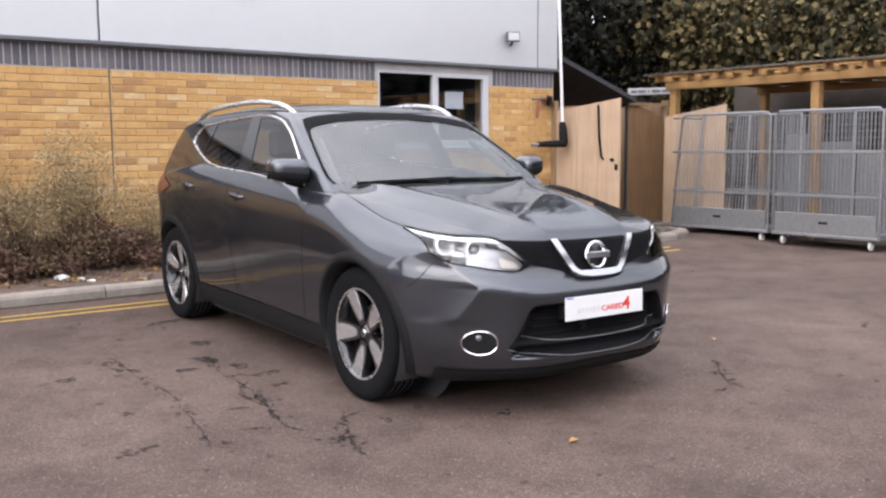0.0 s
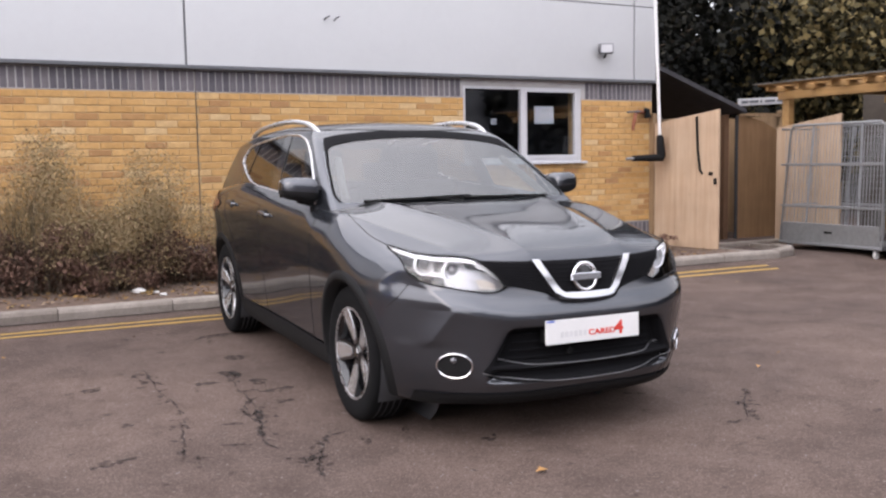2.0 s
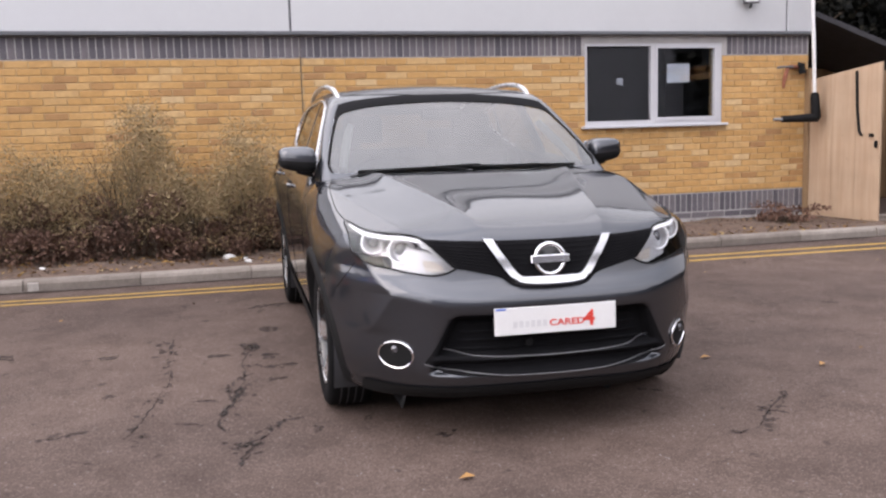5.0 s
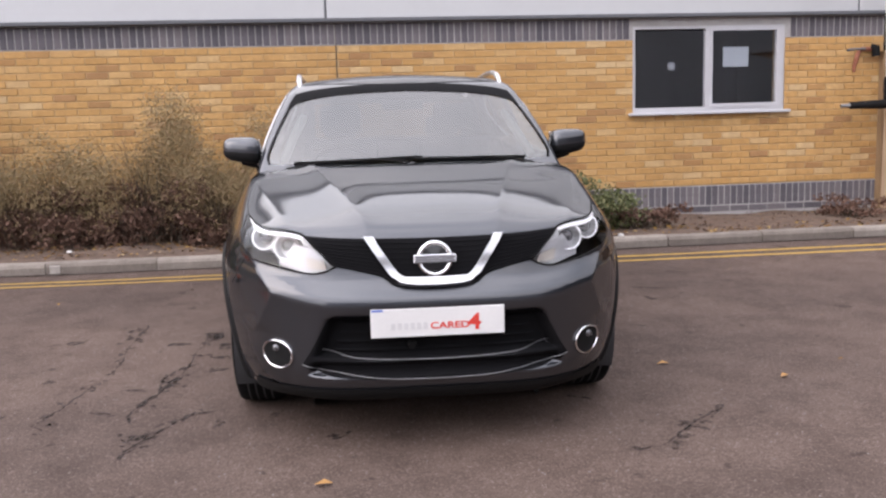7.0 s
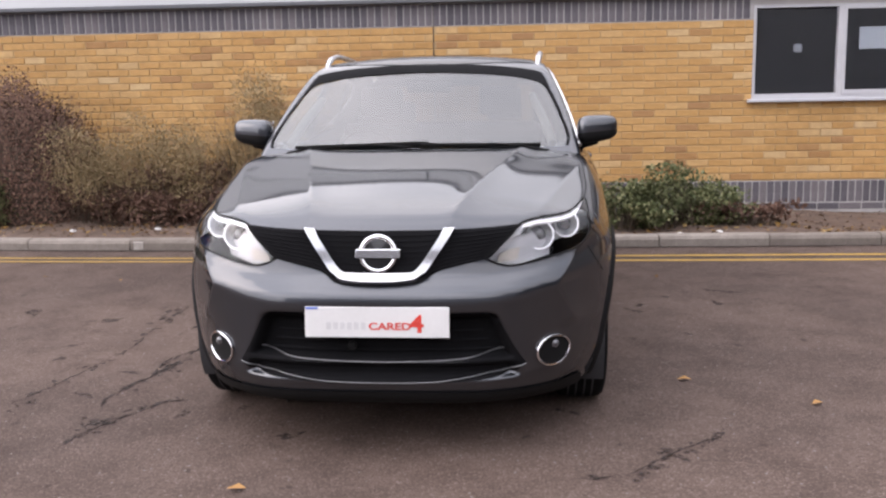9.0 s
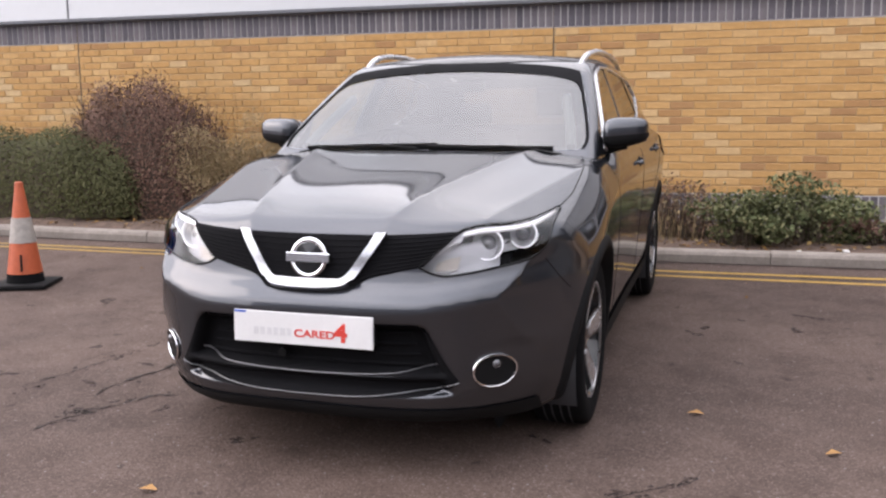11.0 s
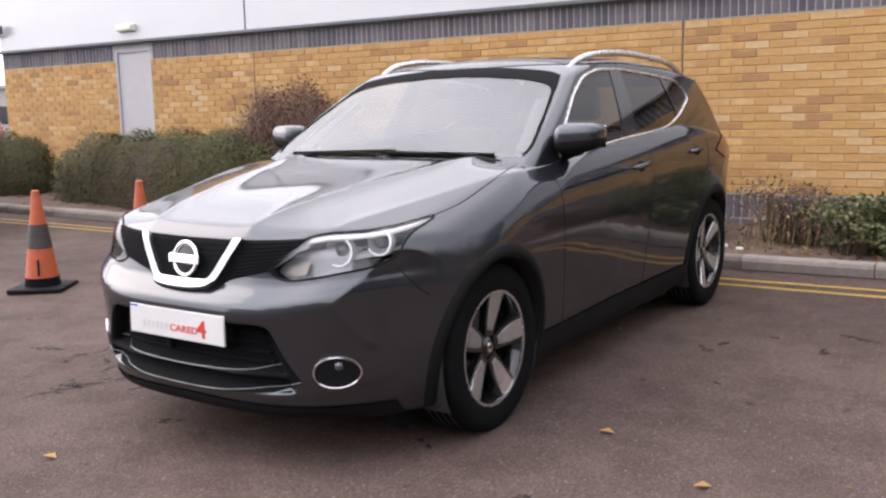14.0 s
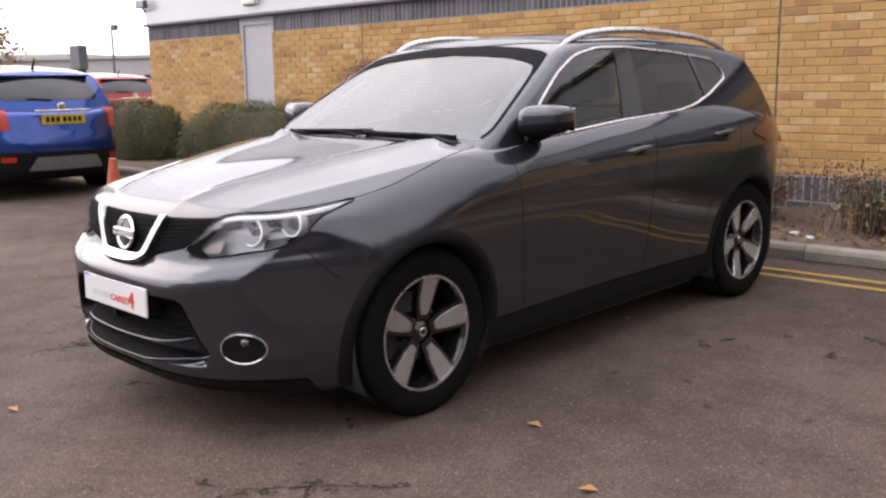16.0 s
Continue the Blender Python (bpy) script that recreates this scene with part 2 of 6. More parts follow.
DRY_LEAF = make_leaf("dry_stems", [(0, (0.2203, 0.1652, 0.0904)), (0.5, (0.2754, 0.2093, 0.1157)), (0.85, (0.3305, 0.2479, 0.1432)), (1, (0.2754, 0.1652, 0.1102))])
GREEN_LEAF = make_leaf("shrub_leaves", [(0, (0.05, 0.0625, 0.0275)), (0.6, (0.1063, 0.1212, 0.0562)), (1, (0.2375, 0.2313, 0.125))])
TREE_LEAF = make_leaf("autumn_tree_leaves", [(0, (0.012, 0.0114, 0.0067)), (0.45, (0.0358, 0.0315, 0.0162)), (0.75, (0.1146, 0.0907, 0.0406)), (1, (0.2387, 0.1814, 0.0859))])
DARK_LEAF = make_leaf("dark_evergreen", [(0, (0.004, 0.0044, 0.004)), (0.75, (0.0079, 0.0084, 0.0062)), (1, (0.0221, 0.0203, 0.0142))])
BARK = plain("bark", (0.0612, 0.0442, 0.0306), 0.95, vary=0.4, scale=8)


# ---- building helpers ----
def add_mesh(name, verts, faces, mat, parent=None, label="", smooth=False, kind=""):
    me = bpy.data.meshes.new(name)
    me.from_pydata([tuple(map(float, v)) for v in verts], [], [tuple(map(int, f)) for f in faces])
    me.materials.append(mat)
    if smooth:
        me.polygons.foreach_set("use_smooth", [True] * len(me.polygons))
    ob = new(name, me)
    if parent is not None:
        ob.parent = parent
    if label:
        ob["label"] = label
    if kind:
        ob["kind"] = kind
    return ob


def part(name, bm, mat, parent=None, label="", smooth=False):
    me = bpy.data.meshes.new(name)
    bm.to_mesh(me)
    bm.free()
    me.materials.append(mat)
    if smooth:
        me.polygons.foreach_set("use_smooth", [True] * len(me.polygons))
        try:
            me.set_sharp_from_angle(angle=radians(38))
        except AttributeError:
            pass
    ob = new(name, me)
    if parent is not None:
        ob.parent = parent
    if label:
        ob["label"] = label
    return ob


def thing(name, m, label, category, group="", kind=""):
    ob = new(name)
    ob.empty_display_size = 0.1
    ob.matrix_world = m
    return tagged(ob, label, category, group, kind)


def boxes(*dims, bevel=0.0, segments=1):
    """One bmesh of boxes (x0, x1, y0, y1, z0, z1), with softened edges."""
    bm = bmesh.new()
    for x0, x1, y0, y1, z0, z1 in dims:
        m = Matrix.LocRotScale(((x0 + x1) / 2, (y0 + y1) / 2, (z0 + z1) / 2), None, (abs(x1 - x0), abs(y1 - y0), abs(z1 - z0)))
        bmesh.ops.create_cube(bm, size=1, matrix=m)
    if bevel:
        bmesh.ops.bevel(bm, geom=bm.edges[:], offset=bevel, segments=segments, affect="EDGES", profile=0.6)
    return bm


def tube(points, radius, sides=8, bm=None, closed=False):
    """A round bar along points; radius may be a number or one per point."""
    bm = bm or bmesh.new()
    pts = [Vector(p) for p in points]
    rad = radius if isinstance(radius, (list, tuple)) else [radius] * len(pts)
    rings, up = [], None
    for i, p in enumerate(pts):
        a = pts[(i - 1) % len(pts)] if closed or i else p
        b = pts[(i + 1) % len(pts)] if closed or i < len(pts) - 1 else p
        d = (b - a).normalized()
        if up is None:
            up = d.orthogonal().normalized()
        up = (up - d * up.dot(d)).normalized()
        side = d.cross(up)
        rings.append([bm.verts.new(p + rad[i] * (math.cos(k * math.tau / sides) * up + math.sin(k * math.tau / sides) * side)) for k in range(sides)])
    n = len(rings)
    for i in range(n if closed else n - 1):
        for k in range(sides):
            bm.faces.new((rings[i][k], rings[i][(k + 1) % sides], rings[(i + 1) % n][(k + 1) % sides], rings[(i + 1) % n][k]))
    if not closed:
        bm.faces.new(rings[0][::-1])
        bm.faces.new(rings[-1])
    return bm


def spin(profile, sides=32, axis="z", closed=False, bm=None, at=(0, 0, 0)):
    """A turned solid from (radius, height) pairs about an axis."""
    bm = bm or bmesh.new()
    turn = {"z": lambda r, h, a: (r * math.cos(a), r * math.sin(a), h), "x": lambda r, h, a: (h, r * math.cos(a), r * math.sin(a)), "y": lambda r, h, a: (r * math.cos(a), h, r * math.sin(a))}[axis]
    o = Vector(at)
    rings = [[bm.verts.new(o + Vector(turn(max(r, 1e-5), h, k * math.tau / sides))) for k in range(sides)] for r, h in profile]
    n = len(rings)
    for i in range(n if closed else n - 1):
        for k in range(sides):
            bm.faces.new((rings[i][k], rings[i][(k + 1) % sides], rings[(i + 1) % n][(k + 1) % sides], rings[(i + 1) % n][k]))
    bmesh.ops.remove_doubles(bm, verts=bm.verts[:], dist=5e-5)
    bmesh.ops.recalc_face_normals(bm, faces=bm.faces[:])
    return bm


def smooth_interp(xs, ys):
    """A smooth (monotone cubic) curve through a few control values."""
    xs, ys = np.array(xs, float), np.array(ys, float)
    h, d = np.diff(xs), np.diff(ys) / np.diff(xs)
    m = np.r_[d[0], [0 if a * b <= 0 else 2 * a * b / (a + b) for a, b in zip(d[:-1], d[1:])], d[-1]]

    def f(x):
        x = np.clip(np.asarray(x, float), xs[0], xs[-1])
        i = np.clip(np.searchsorted(xs, x) - 1, 0, len(h) - 1)
        t = (x - xs[i]) / h[i]
        return (1 + 2 * t) * (1 - t) ** 2 * ys[i] + t * (1 - t) ** 2 * h[i] * m[i] + t * t * (3 - 2 * t) * ys[i + 1] + t * t * (t - 1) * h[i] * m[i + 1]

    return f


# ---- ground: asphalt that rises gently towards the kerb ----
WALL = 5.69
KERB_Y = 3.74


def slope_z(x, y):
    u = np.clip(y, 0, 4.2)
    u = np.where(u < 0.4, u * u / 0.8, u - 0.2) * 4.2 / 4.0
    return u * (0.0125 - 0.003 * np.clip(x, -12, 7))


def ground_z(x, y):
    # the gutter is nearly level along the kerb
    t = np.clip((np.asarray(y, float) - 2.8) / 0.85, 0, 1)
    return slope_z(x, y) + 0.0112 * np.clip(np.asarray(x, float) + 2.33, 0, 7.5) * t * t * (3 - 2 * t)


def sheet(name, xs, ys, height, mat, **kw):
    xs, ys = np.asarray(xs, float), np.asarray(ys, float)
    X, Y = np.meshgrid(xs, ys)
    Z = height(X, Y)
    n = len(xs)
    faces = [(j * n + i, j * n + i + 1, (j + 1) * n + i + 1, (j + 1) * n + i) for j in range(len(ys) - 1) for i in range(n - 1)]
    return add_mesh(name, np.stack([X, Y, Z], -1).reshape(-1, 3), faces, mat, smooth=True, **kw)


far = [-1500, -400, -120, -60, -40, -30]
ground = sheet("ground", far + list(np.linspace(-22, 16, 153)) + [-v for v in far[::-1]], far + list(np.linspace(-12, 10, 89)) + [-v for v in far[::-1]], ground_z, ASPHALT)
tagged(ground, "worn grey asphalt yard with dark stains and cracks", "asphalt", kind="structure")

# ---- marks on the asphalt ----
def make_stain(name, c, lo, hi, scale):
    """A dark stain with ragged gaps that let the asphalt show."""
    m = Nodes(name, 0.8, Specular_IOR_Level=0.15)
    m.color(m.ramp(m.noise(scale * 2), [(0.3, tuple(v * 0.7 for v in c)), (0.7, tuple(v * 1.3 for v in c))]))
    m.l.new(m.ramp(m.noise(scale, 5, 0.65), [(lo, (0, 0, 0)), (hi, (1, 1, 1))]), m.b.inputs["Alpha"])
    return m.mat


TAR = make_stain("dark_crack", (0.028, 0.022, 0.020), 0.38, 0.56, 24)
rng = np.random.default_rng(7)


def ragged_strip(name, path, width, lift=0.003):
    """An uneven dark seam along a wandering line on the ground."""
    p = np.array(path, float)
    seg = np.r_[0, np.cumsum(np.hypot(*np.diff(p, axis=0).T))]
    n = max(8, int(seg[-1] / 0.02))
    s = np.linspace(0, seg[-1], n)
    c = np.stack([np.interp(s, seg, p[:, 0]), np.interp(s, seg, p[:, 1])], -1)
    c += np.cumsum(rng.normal(0, 0.0035, c.shape), 0) * 0.6 + rng.normal(0, 0.004, c.shape)
    d = np.gradient(c, axis=0)
    d /= np.maximum(np.linalg.norm(d, axis=1, keepdims=True), 1e-6)
    nrm = np.stack([-d[:, 1], d[:, 0]], -1)
    swell = np.interp(s, np.linspace(0, seg[-1], 17), np.clip(rng.uniform(-0.5, 1.2, 17), 0.08, 1.2))
    w = width * swell[:, None] * rng.uniform(0.5, 1.3, (n, 2)) * np.clip(np.minimum(s, seg[-1] - s) / 0.08 + 0.15, 0, 1)[:, None]
    a, b = c + nrm * w[:, :1], c - nrm * w[:, 1:]
    v = np.concatenate([a, b])
    v = np.c_[v, ground_z(v[:, 0], v[:, 1]) + lift]
    return add_mesh(name, v, [(i, i + 1, n + i + 1, n + i) for i in range(n - 1)], TAR, ground)


CRACKS = []
for path, w in (([(-1.11, 1.42), (-1.19, 0.94), (-1.2, 0.62), (-1.25, 0.3), (-1.35, -0.11), (-1.31, -0.26)], 0.032), ([(-1.37, -0.42), (-1.32, -0.52), (-1.18, -0.36), (-1.08, -0.15), (-0.99, -0.14)], 0.024),
                ([(-1.18, -0.36), (-1.28, -0.6), (-1.32, -0.77)], 0.026), ([(-1.6, 1.72), (-1.64, 1.14), (-1.61, 0.76), (-1.68, 0.32), (-1.71, 0.0), (-1.77, -0.25), (-1.67, -0.36)], 0.010),
                ([(0.62, -1.02), (0.72, -1.03), (0.84, -1.0), (0.90, -0.92), (1.03, -0.79), (1.16, -0.67)], 0.012), ([(-1.25, 0.62), (-1.32, 0.4), (-1.30, 0.2)], 0.011), ([(1.15, -0.68), (1.25, -0.62), (1.28, -0.5)], 0.008)):
    ragged_strip("crack", path, w)
    CRACKS.append(path)


def blot(name, x, y, rx, ry, mat, turn=0.0, lift=0.0025):
    """A low, uneven spot lying on the ground."""
    a = np.linspace(0, math.tau, 29)[:-1]
    r = 1 + 0.22 * np.sin(2 * a + rng.uniform(0, 6)) + 0.16 * np.sin(3 * a + rng.uniform(0, 6)) + rng.normal(0, 0.09, 28)
    px, py = rx * r * np.cos(a), ry * r * np.sin(a)
    c, s = math.cos(turn), math.sin(turn)
    v = np.stack([x + c * px - s * py, y + s * px + c * py], -1)
    v = np.concatenate([[[x, y]], v])
    v = np.c_[v, ground_z(v[:, 0], v[:, 1]) + lift]
    return add_mesh(name, v, [(0, i + 1, (i + 1) % 28 + 1) for i in range(28)], mat, ground)


OIL = make_stain("old_oil_stain", (0.033, 0.026, 0.0235), 0.43, 0.62, 30)
for x, y, rx, ry in ((-2.04, -0.08, 0.09, 0.03), (-1.96, 1.31, 0.07, 0.05), (-0.94, 2.56, 0.13, 0.06), (-1.34, 1.15, 0.06, 0.05), (-1.15, 1.3, 0.09, 0.06), (-1.05, 1.05, 0.07, 0.05), (-0.42, -0.62, 0.05, 0.02), (-0.71, -0.27, 0.045, 0.02),
                     (1.04, -0.79, 0.025, 0.06), (0.68, -0.31, 0.05, 0.02), (1.45, 0.99, 0.035, 0.02), (1.24, 1.55, 0.06, 0.03), (1.79, 1.76, 0.05, 0.03), (1.5, 1.97, 0.04, 0.03), (1.9, 2.13, 0.03, 0.10), (1.29, 1.7, 0.04, 0.03), (-0.46, -0.61, 0.03, 0.02),
                     (-1.5, -0.1, 0.06, 0.02), (-2.56, 1.52, 0.08, 0.05), (-1.43, 0.26, 0.05, 0.02), (-1.0, 0.8, 0.08, 0.05), (-1.05, 0.55, 0.05, 0.04), (-1.0, 1.75, 0.1, 0.05), (-0.95, -0.35, 0.05, 0.025), (-1.9, 0.5, 0.04, 0.03), (2.9, 1.2, 0.06, 0.03), (3.02, -0.57, 0.12, 0.02)):
    blot("stain", x, y, rx, ry, OIL, rng.uniform(0, 3))
# damp smears strung along the cracks
for path in CRACKS:
    for (x0, y0), (x1, y1) in zip(path, path[1:]):
        way = math.atan2(y1 - y0, x1 - x0)
        for _ in range(max(1, int(math.hypot(x1 - x0, y1 - y0) / 0.055))):
            if rng.uniform() < 0.75:
                u, off = rng.uniform(), rng.normal(0, 0.034)
                blot("stain", x0 + (x1 - x0) * u - math.sin(way) * off, y0 + (y1 - y0) * u + math.cos(way) * off, rng.uniform(0.012, 0.05), rng.uniform(0.007, 0.022), OIL, way + rng.normal(0, 0.6), 0.0022)


def scatter_leaves(name, label, n, xs, ys, height, size, mat, parent=None, flat=0.35):
    """Fallen leaves: bent diamonds strewn over an area, joined as stuff."""
    x, y = rng.uniform(*xs, n), rng.uniform(*ys, n)
    z = height(x, y) + 0.004
    a, sz = rng.uniform(0, math.tau, n), size * rng.uniform(0.6, 1.4, n)
    u = np.stack([np.cos(a), np.sin(a), rng.uniform(-flat, flat, n)], -1) * sz[:, None]
    w = np.stack([-np.sin(a), np.cos(a), rng.uniform(-flat, flat, n)], -1) * (sz * 0.6)[:, None]
    c = np.stack([x, y, z + sz * flat], -1)
    up = np.array([0, 0, 0.25]) * sz[:, None]
    v = np.stack([c - u, c - w + up, c + u, c + w + up], 1).reshape(-1, 3)
    ob = add_mesh(name, v, np.arange(4 * n).reshape(-1, 4), mat, parent, kind="stuff")
    if parent is None:
        tagged(ob, label, "leaves", kind="stuff")
    return ob


FALLEN = make_leaf("fallen_leaves", [(0, (0.0816, 0.0408, 0.017)), (0.5, (0.204, 0.1088, 0.034)), (0.8, (0.2856, 0.1768, 0.0544)), (1, (0.374, 0.2856, 0.1496))])
scatter_leaves("fallen_leaf_scatter", "a few fallen leaves strewn on the asphalt", 26, (-4, 5), (-2.2, 3.2), ground_z, 0.018, FALLEN)
for x, y in ((-0.5, -1.145), (1.26, 0.13), (1.75, -0.22)):
    a = rng.uniform(0, 6)
    z = float(ground_z(x, y)) + 0.006
    pts = [(x + 0.035 * math.cos(a + b) * s, y + 0.035 * math.sin(a + b) * s, z + h) for b, s, h in ((0, 1, 0.004), (1.2, 0.55, 0.012), (3.14, 1, 0.002), (4.4, 0.6, 0.014))]
    tagged(add_mesh("fallen_leaf", pts, [(0, 1, 2, 3)], plain("orange_leaf", (0.34, 0.1768, 0.0544), 0.7) if x < 0 else bpy.data.materials["orange_leaf"]), "single dry orange leaf lying on the asphalt", "leaf")

# ---- yellow lines, kerb and planting bed ----
for y0 in (3.185, 3.335):
    xs = np.linspace(-14, 5.72, 160)
    e = rng.normal(0, 0.003, (2, 160))
    v = np.concatenate([np.stack([xs, y0 + e[0], ground_z(xs, y0 + 0 * xs) + 0.004], -1), np.stack([xs, y0 + 0.05 + e[1], ground_z(xs, y0 + 0.05 + 0 * xs) + 0.004], -1)])
    tagged(add_mesh("yellow_line", v, [(i, i + 1, 161 + i, 160 + i) for i in range(159)], YELLOW), "worn yellow no-parking line painted along the kerb", "road marking", "double yellow lines", "structure")

xs = np.linspace(-14, 5.9, 400)
edge = KERB_Y - 0.035 - 0.035 * np.abs(np.sin(1.7 * xs) * np.sin(4.3 * xs + 1)) - rng.uniform(0, 0.012, 400)
v = np.concatenate([np.stack([xs, edge, ground_z(xs, edge) + 0.003], -1), np.stack([xs, 0 * xs + KERB_Y + 0.01, ground_z(xs, 0 * xs + KERB_Y) + 0.003], -1)])
add_mesh("gutter_dirt", v, [(i, i + 1, 401 + i, 400 + i) for i in range(399)], make_stain("gutter_dirt", (0.036, 0.027, 0.023), 0.30, 0.48, 9), ground)
kerb = thing("kerb", Matrix(), "row of weathered concrete kerb stones", "kerb", kind="structure")


def kerb_mesh(length):
    bm = bmesh.new()
    prof = [(0, -0.2), (0, 0.062), (0.014, 0.088), (0.035, 0.097), (0.122, 0.099), (0.125, 0.094), (0.125, -0.2)]
    rings = [[bm.verts.new((x, a, b)) for a, b in prof] for x in (0.004, length - 0.004)]
    for i in range(len(prof)):
        j = (i + 1) % len(prof)
        bm.faces.new((rings[0][i], rings[1][i], rings[1][j], rings[0][j]))
    bm.faces.new(rings[0][::-1])
    bm.faces.new(rings[1])
    bmesh.ops.recalc_face_normals(bm, faces=bm.faces[:])
    me = bpy.data.meshes.new("kerb_stone")
    bm.to_mesh(me)
    bm.free()
    me.materials.append(KERB_STONE)
    return me


m = Nodes("kerb_stone_concrete", 0.9)
c = m.ramp(m.random(), [(0, (0.17, 0.1462, 0.1292)), (0.5, (0.2108, 0.1836, 0.1632)), (1, (0.2516, 0.2244, 0.2006))])
c = m.mix(0.7, c, m.mix(1.0, c, m.ramp(m.noise(6, 6, 0.7), [(0.3, (0.62, 0.58, 0.54)), (0.7, (1.15, 1.13, 1.1))]), "MULTIPLY"))
m.color(m.mix(0.5, c, m.mix(1.0, c, m.ramp(m.noise(60, 3), [(0.3, (0.75, 0.75, 0.75)), (0.7, (1.2, 1.2, 1.2))]), "MULTIPLY"))).bump(m.noise(80, 4), 0.5, 0.004)
KERB_STONE = m.mat
stone = kerb_mesh(0.915)
x = -0.981
starts = [x + 0.915 * k for k in range(-16, 8)]
for x in starts:
    ob = new("kerb_stone", stone)
    ob.parent = kerb
    slope = math.degrees(math.atan2(float(ground_z(x + 0.915, KERB_Y)) - float(ground_z(x, KERB_Y)), 0.915))
    ob.matrix_local = pose(x, KERB_Y + rng.normal(0, 0.003), float(ground_z(x, KERB_Y)) + rng.normal(0, 0.002), 0, -slope, rng.normal(0, 0.15))
short = kerb_mesh(0.45)
for k in range(4):
    a = 20 + 22 * k
    ob = new("kerb_stone", short)
    ob.parent = kerb
    base = Vector((starts[-1] + 0.915, KERB_Y, 0))
    for j in range(k):
        base += 0.45 * Vector((math.cos(radians(20 + 22 * j)), math.sin(radians(20 + 22 * j)), 0))
    ob.matrix_local = pose(base.x, base.y, 0.07 - 0.02 * k, 0, 0, a)
add_mesh("kerb_paint_mark", [(-2.775, KERB_Y - 0.004, 0.085), (-2.69, KERB_Y - 0.004, 0.085), (-2.69, KERB_Y - 0.004, 0.148), (-2.775, KERB_Y - 0.004, 0.15), (-2.775, KERB_Y + 0.05, 0.163), (-2.69, KERB_Y + 0.05, 0.163)], [(0, 1, 2, 3), (3, 2, 5, 4)], SLEEVE, kerb)


def bed_z(x, y):
    lump = 0.02 * np.sin(3.1 * x + 1.3 * y) * np.sin(2.3 * y - 0.7 * x) + 0.012 * np.sin(9 * x) * np.sin(8 * y + 2 * x)
    inside = np.clip((y - KERB_Y - 0.125) / 0.25, 0, 1)
    return slope_z(x, np.full_like(np.asarray(y, float), 3.9)) + 0.012 * np.clip(np.asarray(x, float) / 3, 0, 1.5) + 0.080 + inside * (0.035 + lump)


bed = sheet("planting_bed", np.linspace(-14.5, 6.25, 260), np.linspace(KERB_Y + 0.11, 7.2, 44), bed_z, SOIL)
tagged(bed, "bare soil and mulch bed between kerb and wall", "soil", kind="structure")
scatter_leaves("leaf_litter", "", 2600, (-13, 6.1), (KERB_Y + 0.14, 5.6), bed_z, 0.016, make_leaf("leaf_litter", [(0, (0.034, 0.0204, 0.0136)), (0.6, (0.0884, 0.051, 0.0306)), (0.9, (0.1904, 0.1156, 0.0544)), (1, (0.34, 0.2856, 0.2176))]), bed, 0.6)
LITTER_W = plain("white_litter", (0.51, 0.5032, 0.4896), 0.6)
for x, y, s in ((-1.14, 4.42, 0.06), (-0.99, 4.36, 0.03), (-0.98, 4.1, 0.035), (-2.72, 4.2, 0.03), (0.6, 4.2, 0.04), (0.75, 4.1, 0.03), (2.0, 4.05, 0.03), (2.35, 4.1, 0.03), (-3.5, 4.15, 0.03)):
    bm = bmesh.new()
    bmesh.ops.create_icosphere(bm, subdivisions=2, radius=s)
    for v in bm.verts:
        v.co = v.co * (1 + 0.5 * noise.noise(v.co * 40)) * Vector((1, 1, 0.5)).length / 1.5
        v.co.z *= 0.45
    tagged(part("litter", bm, LITTER_W), "crumpled scrap of white litter on the soil", "litter", "litter in the bed").matrix_world = pose(x, y, float(bed_z(x, y)) + 0.25 * s)

scatter_leaves("leaf_litter", "fallen leaves strewn along the planting bed", 520, (-5, 5.5), (3.96, 4.5), bed_z, 0.026, FALLEN)

# ---- building: brick base with dark soldier courses, grey cladding above ----
LEFT, RIGHT, CLAD, ROOF = -11.13, 5.985, 2.345, 3.70
WIN = (3.01, 4.79, 1.26, 2.235)
DOOR = (-8.456, -7.724, 0.0, 2.25)


def wall_with_holes(x0, x1, y0, y1, z0, z1, holes):
    xs = sorted({x0, x1, *[h[0] for h in holes], *[h[1] for h in holes]})
    out = []
    for a, b in zip(xs, xs[1:]):
        cuts = sorted((h[2], h[3]) for h in holes if h[0] <= a and h[1] >= b)
        z = z0
        for c, d in cuts:
            if c > z:
                out.append((a, b, y0, y1, z, c))
            z = max(z, d)
        if z < z1:
            out.append((a, b, y0, y1, z, z1))
    return boxes(*out)


wall = part("wall_front", wall_with_holes(LEFT, RIGHT, WALL + 0.008, WALL + 0.30, -0.2, CLAD, [WIN, DOOR]), MORTAR)
tagged(wall, "buff yellow brick wall with dark blue brick courses", "wall", kind="structure")
for nm, x0, x1 in (("wall_east", RIGHT - 0.30, RIGHT), ("wall_west", LEFT, LEFT + 0.30)):
    tagged(part(nm, boxes((x0, x1, WALL + 0.302, 20, -0.2, CLAD)), BRICK_S), "buff brick return wall of the building", "wall", kind="structure")
cl = thing("wall_cladding", Matrix(), "pale grey metal cladding above the brickwork", "cladding", kind="structure")
seams = [LEFT + 0.02, -5.873, -0.339, 5.64, RIGHT + 0.04]
